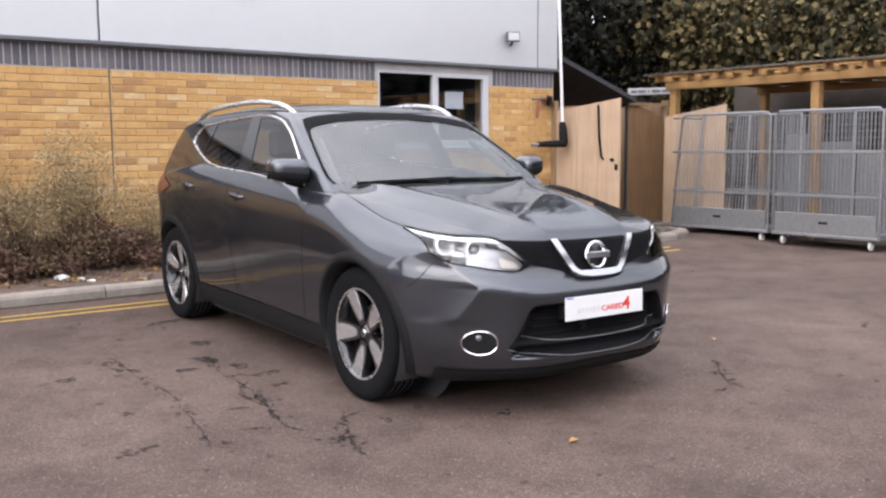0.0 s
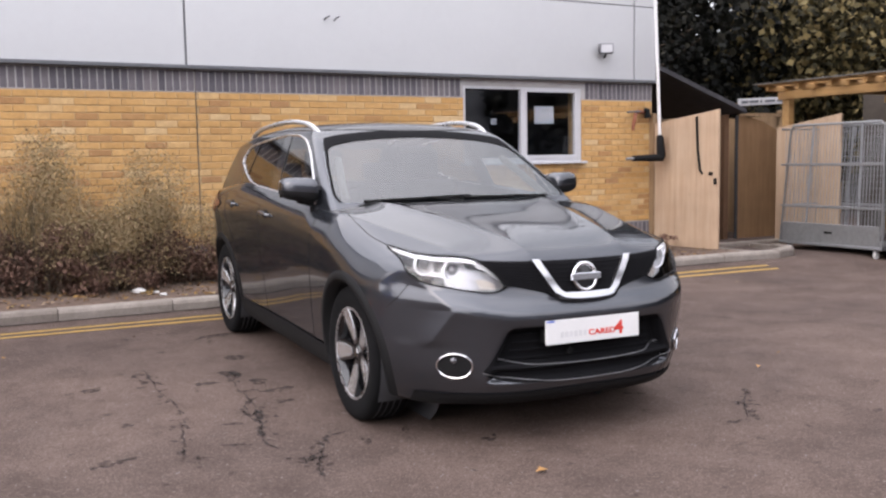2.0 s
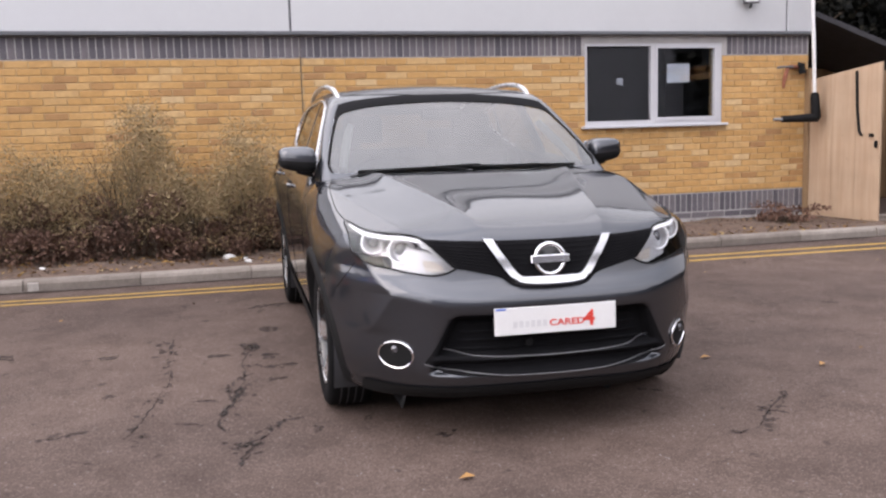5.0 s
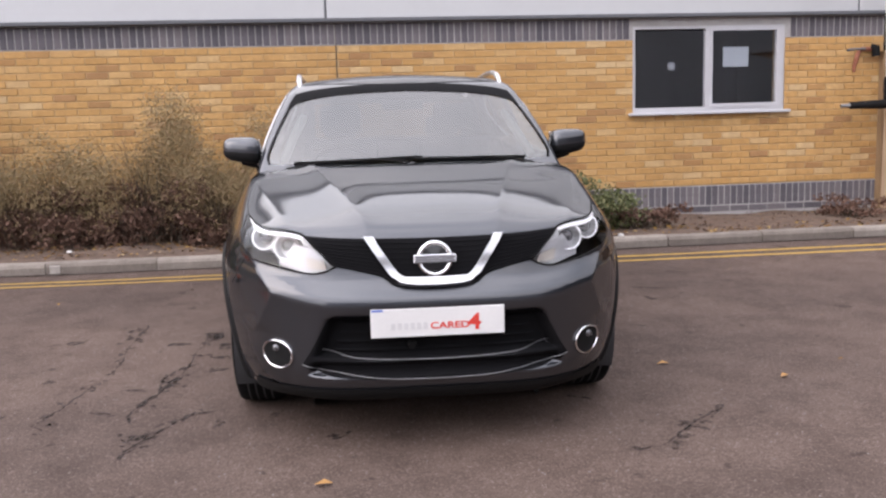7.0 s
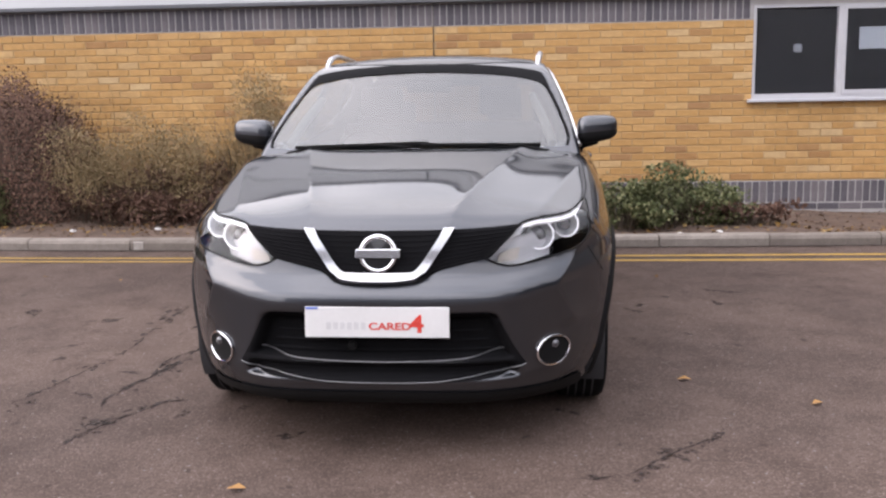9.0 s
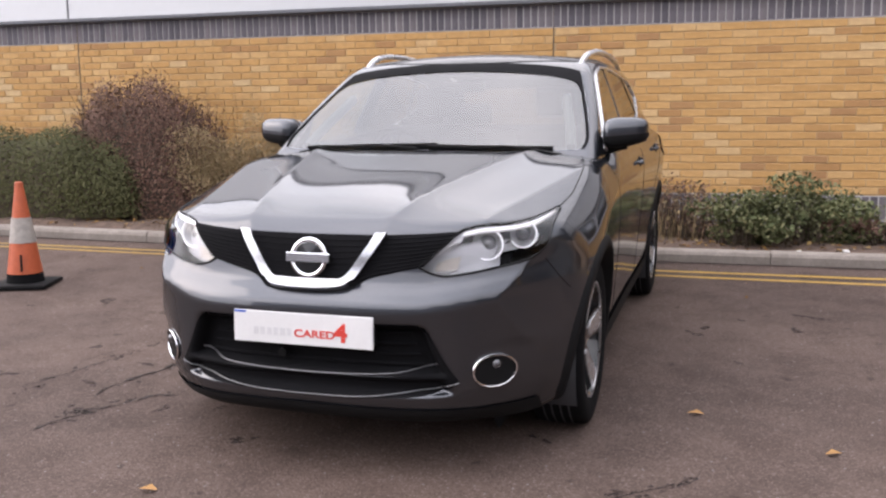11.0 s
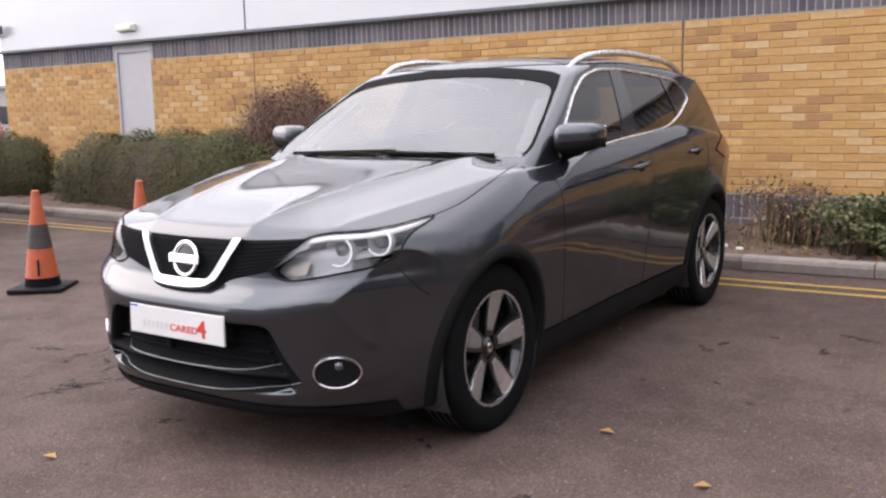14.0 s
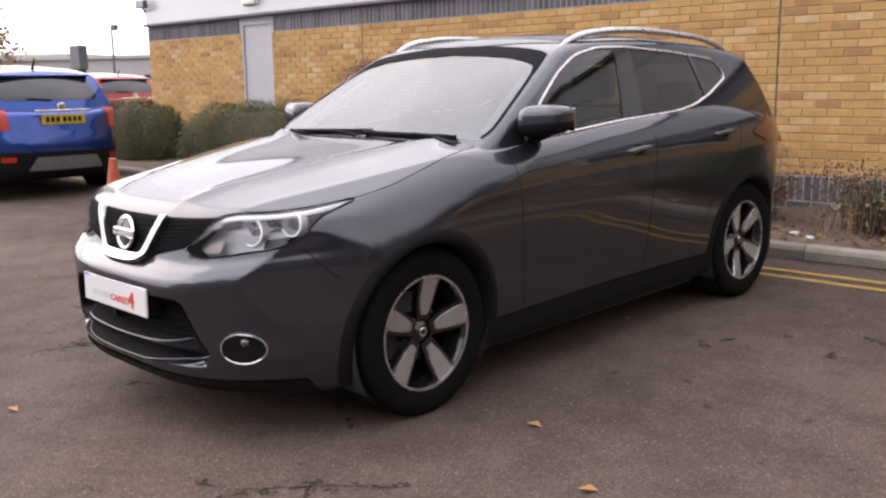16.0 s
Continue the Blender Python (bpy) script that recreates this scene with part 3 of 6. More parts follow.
for a, b in zip(seams, seams[1:]):
    part("cladding_panel", boxes((a + 0.012, b - 0.012, WALL - 0.045, WALL + 0.2, CLAD + 0.02, 3.335), bevel=0.004), CLADDING, cl)
    part("cladding_panel", boxes((a + 0.012, b - 0.012, WALL - 0.045, WALL + 0.2, 3.347, ROOF), bevel=0.004), CLADDING, cl)
part("cladding_backing", boxes((LEFT + 0.02, RIGHT + 0.03, WALL - 0.028, WALL + 0.19, CLAD + 0.02, ROOF - 0.03)), FLASHING, cl)
part("drip_flashing", boxes((LEFT - 0.01, RIGHT + 0.05, WALL - 0.075, WALL + 0.02, CLAD - 0.02, CLAD + 0.022), bevel=0.006), FLASHING, cl, "dark drip flashing")
for x0, x1 in ((LEFT, LEFT + 0.25), (RIGHT - 0.2, RIGHT + 0.04)):
    part("return_panel", boxes((x0, x1, WALL + 0.2, 20, CLAD + 0.0, ROOF)), CLADDING, cl)
roof = part("roof", boxes((LEFT - 0.1, RIGHT + 0.1, WALL - 0.1, 20, ROOF, ROOF + 0.07)), FLASHING)
tagged(roof, "flat grey roof of the building", "roof", kind="structure")

# fittings on the wall
def floodlight(x, y, z, turn):
    f = thing("floodlight", pose(x, y, z, 0, 0, turn), "small dark floodlight fixed to the cladding", "floodlight", "floodlights")
    part("housing", boxes((-0.09, 0.09, -0.16, -0.06, -0.06, 0.07), bevel=0.014, segments=2), FLASHING, f, smooth=True)
    part("lamp_glass", boxes((-0.075, 0.075, -0.166, -0.161, -0.045, 0.055)), REFL_GLASS, f, "pale lamp glass")
    part("bracket", tube([(0, 0.03, -0.09), (0, -0.06, -0.09), (0, -0.1, -0.05)], 0.014, 8), BLACK, f)
    return f


REFL_GLASS = plain("lamp_glass_grey", (0.45, 0.45, 0.47), 0.12, vary=0.1)
floodlight(5.13, WALL - 0.045, 2.74, -25)
floodlight(-11.05, WALL - 0.045, 2.68, 20)
bulk = thing("bulkhead_light", pose(-8.09, WALL - 0.045, 2.53), "white oblong bulkhead light above the door", "wall light")
part("base", boxes((-0.17, 0.17, -0.03, 0.0, -0.055, 0.055), bevel=0.01), WHITE, bulk)
part("diffuser", boxes((-0.155, 0.155, -0.09, -0.03, -0.045, 0.045), bevel=0.025, segments=3), plain("cream_diffuser", (0.72, 0.71, 0.62), 0.3), bulk, "cream plastic diffuser", smooth=True)
for dx in (-0.045, 0.045):
    hk = part("wall_hook", tube([(0, 0, 0), (0, -0.05, 0.01), (0.03, -0.09, 0.03)], 0.009, 8), FLASHING)
    tagged(hk, "small bent metal hook on the cladding", "hook", "hooks on the cladding").matrix_world = pose(1.27 + dx * 1.3, WALL - 0.045, 2.92)

# window
win = thing("window_1", pose(WIN[0], WALL + 0.02, WIN[2]), "white plastic two-light window with paper in one pane", "window", kind="structure")
W, H = WIN[1] - WIN[0], WIN[3] - WIN[2]
part("window_frame", wall_with_holes(0, W, -0.01, 0.06, 0.03, H, [(0.03, 0.845, 0.085, H - 0.03), (0.905, W - 0.05, 0.085, H - 0.03)]), PVC, win, "white frame")
part("opening_sash", wall_with_holes(0.900, W - 0.03, -0.022, 0.03, 0.075, H - 0.025, [(0.925, W - 0.10, 0.115, H - 0.055)]), PVC, win, "white opening sash")
part("window_sill", boxes((-0.05, W + 0.05, -0.09, 0.02, 0.0, 0.032), bevel=0.006), PVC, win, "white sill")
for a, b in ((0.05, 0.84), (0.93, W - 0.10)):
    pn = part("pane", boxes((a, b, 0.018, 0.022, 0.095, H - 0.05)), WINDOW_GLASS, win)
    pn.visible_shadow = False
part("paper_notice", boxes((1.07, 1.37, 0.030, 0.032, 0.52, 0.74)), WHITE, win, "sheet of white paper")
part("paper_note", boxes((0.42, 0.50, 0.030, 0.032, 0.50, 0.58)), GREY_DOOR, win, "small grey note")
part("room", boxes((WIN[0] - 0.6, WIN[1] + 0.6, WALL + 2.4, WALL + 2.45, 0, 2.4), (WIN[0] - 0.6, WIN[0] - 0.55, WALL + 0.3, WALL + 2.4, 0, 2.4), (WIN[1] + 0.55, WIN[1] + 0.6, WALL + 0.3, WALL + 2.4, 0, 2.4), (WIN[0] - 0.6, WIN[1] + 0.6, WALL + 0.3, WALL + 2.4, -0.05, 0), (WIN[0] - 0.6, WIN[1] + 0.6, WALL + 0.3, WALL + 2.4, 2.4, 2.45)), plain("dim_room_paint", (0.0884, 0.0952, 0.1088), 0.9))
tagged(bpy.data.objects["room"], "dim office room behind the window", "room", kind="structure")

# door
door = thing("door_1", pose(DOOR[0], WALL + 0.03, 0.1), "plain pale grey steel door in the brick wall", "door", kind="structure")
part("door_leaf", boxes((0.03, 0.70, 0.0, 0.045, 0.0, 2.11), bevel=0.003), GREY_DOOR, door)
part("door_frame", wall_with_holes(0, 0.732, -0.025, 0.05, 0, 2.15, [(0.035, 0.697, -1, 2.112)]), GREY_DOOR, door)
part("door_handle", tube([(0.62, -0.03, 1.0), (0.62, -0.05, 1.0), (0.54, -0.05, 1.0)], 0.009, 8), GALV, door, "steel lever handle")

# pole with its black foot, and the pipework beside it
pole = thing("pole_bracket", pose(5.80, 5.42, 0), "white pole in a black elbow foot held off the wall corner", "pole")
part("pole", tube([(0.05, -0.05, 1.55), (0.0, -0.05, 2.6), (-0.10, -0.05, 4.6)], 0.021, 12), WHITE, pole, "white metal pole", smooth=True)
part("foot", tube([(0.075, -0.05, 1.31), (0.07, -0.05, 1.36), (0.05, -0.05, 1.58), (0.048, -0.05, 1.62)], [0.055, 0.06, 0.05, 0.035], 12), BLACK, pole, "black plastic foot", smooth=True)
part("arm", tube([(0.09, -0.05, 1.32), (-0.1, -0.03, 1.315), (-0.36, 0.0, 1.31)], [0.055, 0.05, 0.038], 12), BLACK, pole, "black arm", smooth=True)
part("spigot", tube([(-0.36, 0.0, 1.31), (-0.47, 0.01, 1.308)], 0.02, 10), GALV, pole, smooth=True)
part("stay", tube([(-0.2, -0.01, 1.31), (-0.2, 0.27, 1.31)], 0.02, 8), BLACK, pole)
RUST = plain("rusty_copper_pipe", (0.204, 0.068, 0.0374), 0.6, 0.3, vary=0.4, scale=30)
tap = thing("outside_tap", pose(5.68, WALL, 1.88), "rusty red outside tap and pipework on the brick wall", "tap")
part("pipe", tube([(0.17, -0.03, 0.06), (0.0, -0.05, 0.06), (-0.06, -0.09, 0.02), (-0.1, -0.12, -0.06)], 0.026, 8), RUST, tap, smooth=True)
part("spout", tube([(-0.1, -0.12, -0.06), (-0.13, -0.13, -0.15), (-0.13, -0.13, -0.2)], [0.03, 0.022, 0.016], 8), RUST, tap, smooth=True)
part("wheel_handle", tube([(-0.2, -0.10, 0.05), (-0.1, -0.1, 0.06), (0.02, -0.1, 0.06)], 0.014, 8), FLASHING, tap)
part("elbow", tube([(0.14, -0.03, 0.08), (0.17, -0.06, 0.08), (0.18, -0.06, -0.02)], 0.045, 8), BLACK, tap, smooth=True)

# ---- plants ----
def leaf_quads(pos, size, lean=0.5, up=0.0, facing=None):
    n = len(pos)
    d = rng.normal(0, 1, (n, 3))
    if facing is not None:
        d -= 0.8 * (d * facing).sum(1, keepdims=True) * facing
    d[:, 2] += up
    d /= np.linalg.norm(d, axis=1, keepdims=True)
    e = np.cross(d, rng.normal(0, 1, (n, 3)) * (1 if facing is None else 0.35) + (0 if facing is None else facing))
    e /= np.linalg.norm(e, axis=1, keepdims=True)
    s = (size * rng.uniform(0.6, 1.4, n))[:, None]
    v = np.stack([pos - d * s * 0.2, pos + d * s * 0.4 + e * s * lean, pos + d * s, pos + d * s * 0.4 - e * s * lean], 1)
    return v.reshape(-1, 3)


def blob_points(n, centre, radii, lumps, fill=0.35, flat=0.0):
    """Points in a lumpy, uneven crown of several overlapping clumps."""
    c = rng.normal(0, 0.45, (lumps, 3))
    c = c / np.maximum(1, np.linalg.norm(c, axis=1, keepdims=True))
    r = rng.uniform(0.28, 0.55, lumps)
    k = rng.integers(0, lumps, n)
    d = rng.normal(0, 1, (n, 3))
    d /= np.linalg.norm(d, axis=1, keepdims=True)
    rad = r[k] * (1 - fill * rng.uniform(0, 1, n) ** 1.5) * (1 + 0.16 * rng.normal(0, 1, n))
    p = c[k] + d * rad[:, None]
    p[:, 2] = np.maximum(p[:, 2], -1 + flat)
    return np.array(centre) + p * np.array(radii)


def add_leaves(name, pos, size, mat, parent, label="", lean=0.5, up=0.0, facing=None):
    v = leaf_quads(pos, size, lean, up, facing)
    return add_mesh(name, v, np.arange(len(v)).reshape(-1, 4), mat, parent, label)


def stems(name, base, spread, height, n, mat, parent, width=0.006, bend=0.3, label=""):
    """Many thin arching stems from a base patch, as three-sided blades."""
    b = np.c_[rng.normal(0, 1, (n, 2)) * np.array(spread) * 0.5, np.zeros(n)] + np.array(base)
    b[:, 2] -= 0.02
    h = height * rng.uniform(0.45, 1.05, n)
    a = rng.uniform(0, math.tau, n)
    out = np.stack([np.cos(a), np.sin(a), 0 * a], -1) * (h * bend * rng.uniform(0.2, 1, n))[:, None]
    side = np.stack([-np.sin(a + 1), np.cos(a + 1), 0 * a], -1) * width
    up = np.array([0, 0, 1.0])
    mid, tip = b + out * 0.35 + up * (h * 0.6)[:, None], b + out + up * h[:, None]
    v = np.stack([b - side, b + side, mid + side * 0.7, mid - side * 0.7, tip], 1).reshape(-1, 3)
    f = []
    for k in range(n):
        f += [(5 * k, 5 * k + 1, 5 * k + 2, 5 * k + 3), (5 * k + 3, 5 * k + 2, 5 * k + 4)]
    ob = add_mesh(name, v, f, mat, parent, label)
    return np.concatenate([mid, tip, (mid + tip) / 2, (b + mid) / 2])


def shrub(x, y, rx, ry, h, mat, leaf, n, label, group="", stem_mat=None, lumps=16, lean=0.5, twigs=120, up=0.0, clear=0.0):
    s = thing("shrub", pose(x, y, float(bed_z(np.array(x), np.array(y)))), label, "shrub", group)
    stems("twig_tangle", (0, 0, 0), (rx * 0.5, ry * 0.5), h * 0.95, twigs, stem_mat or BARK, s, 0.004, rx / h * 0.8)
    add_leaves("foliage", blob_points(n, (0, 0, h * (0.52 + clear / 2)), (rx, ry, h * (0.52 - clear / 2)), lumps, flat=0.05), leaf, mat, s, "", lean, up)
    return s


def dry_shrub(x, y, rx, ry, h, n, label):
    """A wispy shrub: arching thin stems with sparse small leaves."""
    s = thing("shrub", pose(x, y, float(bed_z(np.array(x), np.array(y)))), label, "shrub", "dry shrubs by the wall")
    stems("twig_tangle", (0, 0, 0), (rx * 0.7, ry * 0.7), h * 0.98, n // 3, BARK, s, 0.003, 0.45)
    top = blob_points(n * 36, (0, 0, h * 0.58), (rx, ry, h * 0.46), 26, 0.55, flat=0.05)
    top += rng.normal(0, 0.035, top.shape)
    add_leaves("foliage", top, 0.0165, DRY_LEAF, s, "", 0.32, 0.5)
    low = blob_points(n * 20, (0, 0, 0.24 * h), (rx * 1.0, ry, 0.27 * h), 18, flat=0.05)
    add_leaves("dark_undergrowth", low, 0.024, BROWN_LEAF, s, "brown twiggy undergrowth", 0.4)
    return s


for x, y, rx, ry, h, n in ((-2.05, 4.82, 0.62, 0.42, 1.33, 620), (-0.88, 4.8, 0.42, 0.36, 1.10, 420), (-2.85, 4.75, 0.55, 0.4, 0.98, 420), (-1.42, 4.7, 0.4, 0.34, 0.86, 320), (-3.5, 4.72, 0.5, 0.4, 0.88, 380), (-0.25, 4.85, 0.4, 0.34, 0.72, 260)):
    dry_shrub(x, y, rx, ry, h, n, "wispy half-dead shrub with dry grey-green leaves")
shrub(2.0, 4.6, 0.56, 0.42, 0.50, GREEN_LEAF, 0.026, 7000, "low green shrub with pale leaf edges", lumps=18)
shrub(1.55, 4.35, 0.35, 0.28, 0.36, GREEN_LEAF, 0.03, 1600, "small green shrub by the kerb", lumps=12)
shrub(2.75, 4.5, 0.45, 0.3, 0.22, BROWN_LEAF, 0.035, 700, "low brown ground-cover plant", lumps=12)
shrub(1.0, 4.7, 0.5, 0.4, 0.55, BROWN_LEAF, 0.03, 1300, "sparse brown twiggy shrub", lumps=12, lean=0.25, twigs=260, up=0.8)
shrub(5.3, 5.2, 0.55, 0.4, 0.20, BROWN_LEAF, 0.03, 800, "low brown plant at the wall foot", lumps=12)
for x, y, s0 in ((0.95, 4.55, 0.55), (1.35, 4.75, 0.5)):
    s = thing("shrub", pose(x, y, float(bed_z(np.array(x), np.array(y)))), "tall dry flower stems standing in the bed", "plant", "dry stems")
    t = stems("twig_tangle", (0, 0, 0), (0.35, 0.3), s0, 60, DRY_LEAF, s, 0.003, 0.3)
    add_leaves("foliage", t[rng.integers(0, len(t), 160)], 0.03, DRY_LEAF, s, "", 0.4)


def mound(name, label, category, group, x, y, rx, ry, h, n, mat, leaf, square, core, rough=0.05, up=0.0):
    """A clipped or rounded mass of small leaves lying mostly along its own surface."""
    hd = thing(name, pose(x, y, float(bed_z(np.array(x), np.array(y)))), label, category, group)
    d = rng.normal(0, 1, (n, 3))
    d[:, 2] = np.abs(d[:, 2])
    d /= np.linalg.norm(d, axis=1, keepdims=True)
    c = np.sign(d) * np.abs(d) ** square
    c /= np.linalg.norm(c, ord=2 / square, axis=1, keepdims=True)
    deep = 1 - 0.22 * rng.uniform(0, 1, n) ** 2
    lump = 1 + 0.04 * np.sin(c[:, 0] * rx * 5.1 + 2 * c[:, 2]) + 0.035 * np.sin(c[:, 0] * rx * 9 + 4 * c[:, 1]) + rng.normal(0, rough, n)
    p = c * (deep * lump)[:, None] * np.array([rx, ry, h])
    p[:, 2] = np.maximum(p[:, 2], 0.03)
    face = c / np.array([rx, ry, h])
    face /= np.linalg.norm(face, axis=1, keepdims=True)
    add_leaves("foliage", p, leaf, mat, hd, "", 0.42, up, face)
    bm = bmesh.new()
    bmesh.ops.create_icosphere(bm, subdivisions=4, radius=1)
    for v in bm.verts:
        k = np.sign(v.co) * np.abs(np.array(v.co)) ** square
        k /= np.linalg.norm(k, ord=2 / square)
        v.co = Vector(k * 0.86 * np.array([rx, ry, h]))
        v.co.z = max(v.co.z, 0.0)
    part("hedge_core", bm, core, hd, smooth=True)
    return hd


mound("hedge", "clipped dull green evergreen hedge along the wall", "hedge", "hedges by the wall", -6.25, 4.66, 2.1, 0.62, 0.90, 62000, HEDGE_LEAF, 0.021, 0.72, BARK, 0.028)
mound("hedge", "short clipped green evergreen hedge by the kerb", "hedge", "hedges by the wall", -10.15, 4.8, 1.25, 0.55, 0.86, 30000, HEDGE_LEAF, 0.021, 0.75, BARK, 0.028)
bush = mound("shrub", "rounded reddish-brown twiggy shrub", "shrub", "", -4.55, 5.0, 1.05, 0.5, 1.34, 42000, BROWN_LEAF, 0.021, 0.85, BARK, 0.06, 0.6)
stems("twig_tangle", (0, 0, 0.5), (1.0, 0.45), 0.98, 420, BARK, bush, 0.004, 0.45)

# ---- cones ----
def cone(x, y, z, tip, turn, band, label):
    c = thing("traffic_cone", pose(x, y, z, 0, tip, turn), label, "traffic cone", "traffic cones")
    part("base", boxes((-0.20, 0.20, -0.20, 0.20, 0, 0.035), bevel=0.015, segments=2), BLACK, c, "black rubber base", smooth=True)
    prof = lambda h: 0.135 - 0.105 * h / 0.72
    for z0, z1, mat, lab in ((0.03, 0.10, RUBBER, "scuffed dark foot"), (0.10, 0.32, ORANGE, "orange plastic"), (0.32, 0.50, band, "worn sleeve"), (0.50, 0.735, ORANGE, "orange plastic")):
        e = 0.004 if mat is band else 0.0
        part("cone_band", spin([(prof(z0) + e, z0), (prof((z0 + z1) / 2) + e, (z0 + z1) / 2), (prof(z1) + e, z1), (prof(z1) - 0.008, z1)], 28), mat, c, lab, smooth=True)
    part("black_smear", tube([(0.02, -prof(0.12) - 0.001, 0.12), (0.015, -prof(0.24) - 0.001, 0.24)], 0.009, 6), BLACK, c, "black scuff mark")
    part("tip", spin([(0.03, 0.73), (0.028, 0.75), (0.015, 0.756), (0.012, 0.73)], 20), ORANGE, c, smooth=True)
    return c


cone(-3.46, 1.82, float(ground_z(-3.46, 1.82)), 0, 20, SLEEVE, "orange traffic cone with a dirty white sleeve")
cone(-3.66, 1.02, float(ground_z(-3.66, 1.02)), 0, 35, plain("blackened_sleeve", (0.0408, 0.034, 0.034), 0.6, vary=0.4, scale=20), "orange traffic cone with a blackened sleeve")

# ---- timber gates, shed and pergola ----
gate = thing("timber_gate", pose(5.985, 5.62, 0.12, 0, 0, -83.5), "pale plywood gate leaf standing open", "gate")
for k in range(3):
    a, b = 1.09 * k / 3, 1.09 * (k + 1) / 3
    bm = boxes((a + 0.002, b - 0.002, -0.012, 0.012, 0.0, 1.66))
    for v in bm.verts:
        if v.co.z > 1:
            v.co.z += 0.14 * (v.co.x / 1.09)
    part("board", bm, PINE, gate)
part("strap", tube([(0.74, -0.03, 1.72), (0.76, -0.03, 1.3), (0.80, -0.03, 1.02), (0.84, -0.03, 0.98)], 0.016, 6), BLACK, gate, "dangling black strap")
part("latch", boxes((0.94, 1.0, -0.035, -0.012, 0.96, 1.0), bevel=0.004), BLACK, gate)
part("latch", boxes((1.02, 1.06, -0.035, -0.012, 0.84, 0.92), bevel=0.004), BLACK, gate)
part("gate_post", boxes((-0.08, 0.0, -0.04, 0.04, -0.15, 1.8), bevel=0.006), OLD_WOOD, gate)
shed = thing("shed", pose(7.75, 6.25, -0.05), "brown timber shed with a dark pitched roof", "shed")
PLY = make_wood("weathered_plywood", (0.1665, 0.0878, 0.0393), (0.2405, 0.1387, 0.067))
top = [(0.40, 1.99), (0.55, 1.98), (0.75, 1.955), (0.95, 1.90), (1.15, 1.82), (1.30, 1.74)]
v = [(x, y, z) for y in (-0.02, 0.0) for z0 in (0.05, None) for x, z in [(a, z0 if z0 is not None else b) for a, b in top]]
f = [(i, i + 1, i + 7, i + 6) for i in range(5)] + [(i + 13, i + 12, i + 18, i + 19) for i in range(5)] + [(i + 6, i + 7, i + 19, i + 18) for i in range(5)] + [(0, 6, 18, 12), (5, 17, 23, 11)]
add_mesh("door_panel", v, f, PLY, shed, "stained plywood door with an arched top")
# near-black strip stands in for the shade in the gap beside the door
part("edge_strip", boxes((0.37, 0.41, -0.034, 0.012, 0.05, 1.99), bevel=0.008, segments=2), DARK, shed, "dark strip in place of the shaded gap beside the door")
part("top_batten", boxes((0.42, 1.36, -0.06, -0.021, 1.98, 2.03)), OLD_WOOD, shed)
part("corner_post", boxes((1.30, 1.39, -0.05, 0.04, 0.0, 2.08), bevel=0.005), OLD_WOOD, shed)
# post colour deepened to go with the dark opening
part("door_post", boxes((0.10, 0.19, -0.05, 0.03, 0, 2.0)), plain("dark_brown_post", (0.10, 0.05, 0.025), 0.8), shed)
part("shed_back", boxes((-1.7, 1.4, 1.6, 1.66, 0, 2.1), (1.3, 1.36, 0.0, 1.6, 0, 2.0), (-1.7, -1.64, 0.3, 1.6, 0, 2.0)), OLD_WOOD, shed)
rf = bmesh.new()
q = [rf.verts.new(v) for v in ((-1.9, -0.05, 2.95), (0.35, -0.25, 2.08), (0.35, 2.0, 2.08), (-1.9, 2.0, 2.95), (-1.9, -0.05, 2.88), (0.35, -0.25, 2.01), (0.35, 2.0, 2.01), (-1.9, 2.0, 2.88))]
for f in ((0, 1, 2, 3), (7, 6, 5, 4), (0, 4, 5, 1), (1, 5, 6, 2), (2, 6, 7, 3), (3, 7, 4, 0)):
    rf.faces.new([q[i] for i in f])
part("shed_roof", rf, plain("dark_roof_felt", (0.035, 0.033, 0.038), 0.85, vary=0.3), shed, "dark felt roof")
sign = thing("sign_board", pose(8.1, 6.18, 2.08, 0, -3), "narrow pale sign board with dark unreadable lettering", "sign")
part("board", boxes((0, 1.15, -0.015, 0.0, 0.0, 0.11), bevel=0.003), GREY_DOOR, sign)
for a, b in ((0.06, 0.20), (0.23, 0.42), (0.46, 0.50), (0.56, 0.78), (0.82, 1.08)):
    part("letter_bar", boxes((a, b, -0.019, -0.015, 0.035, 0.075)), FLASHING, sign)
part("bracket", boxes((0.0, 1.15, 0.0, 0.09, 0.02, 0.05)), OLD_WOOD, sign)

perg = thing("pergola", pose(8.42, 0, 0), "open timber shelter of posts, beams and roof boards", "shelter")
for y in (5.5, 3.1, 0.6):
    part("post", boxes((-0.06, 0.06, y - 0.06, y + 0.06, -0.05, 2.24), bevel=0.006), BEAM, perg)
    part("post", boxes((2.34, 2.46, y - 0.06, y + 0.06, -0.05, 2.24), bevel=0.006), BEAM, perg)
BEAM_Y = make_wood("timber_beam_long", (0.3006, 0.1618, 0.0578), (0.4162, 0.2485, 0.0983), "y")
for x in (-0.09, 2.31):
    part("beam", boxes((x, x + 0.05, -1.5, 5.62, 2.14, 2.25), bevel=0.005), BEAM_Y, perg)
for k in range(13):
    y = 5.5 - 0.55 * k
    part("rafter", boxes((-0.45, 2.8, y - 0.025, y + 0.025, 2.25, 2.325), bevel=0.004), BEAM, perg)
for k in range(9):
    part("roof_board", boxes((-0.5 + 0.37 * k, -0.5 + 0.37 * k + 0.22, -1.6, 5.62, 2.328, 2.345)), BEAM_Y, perg)
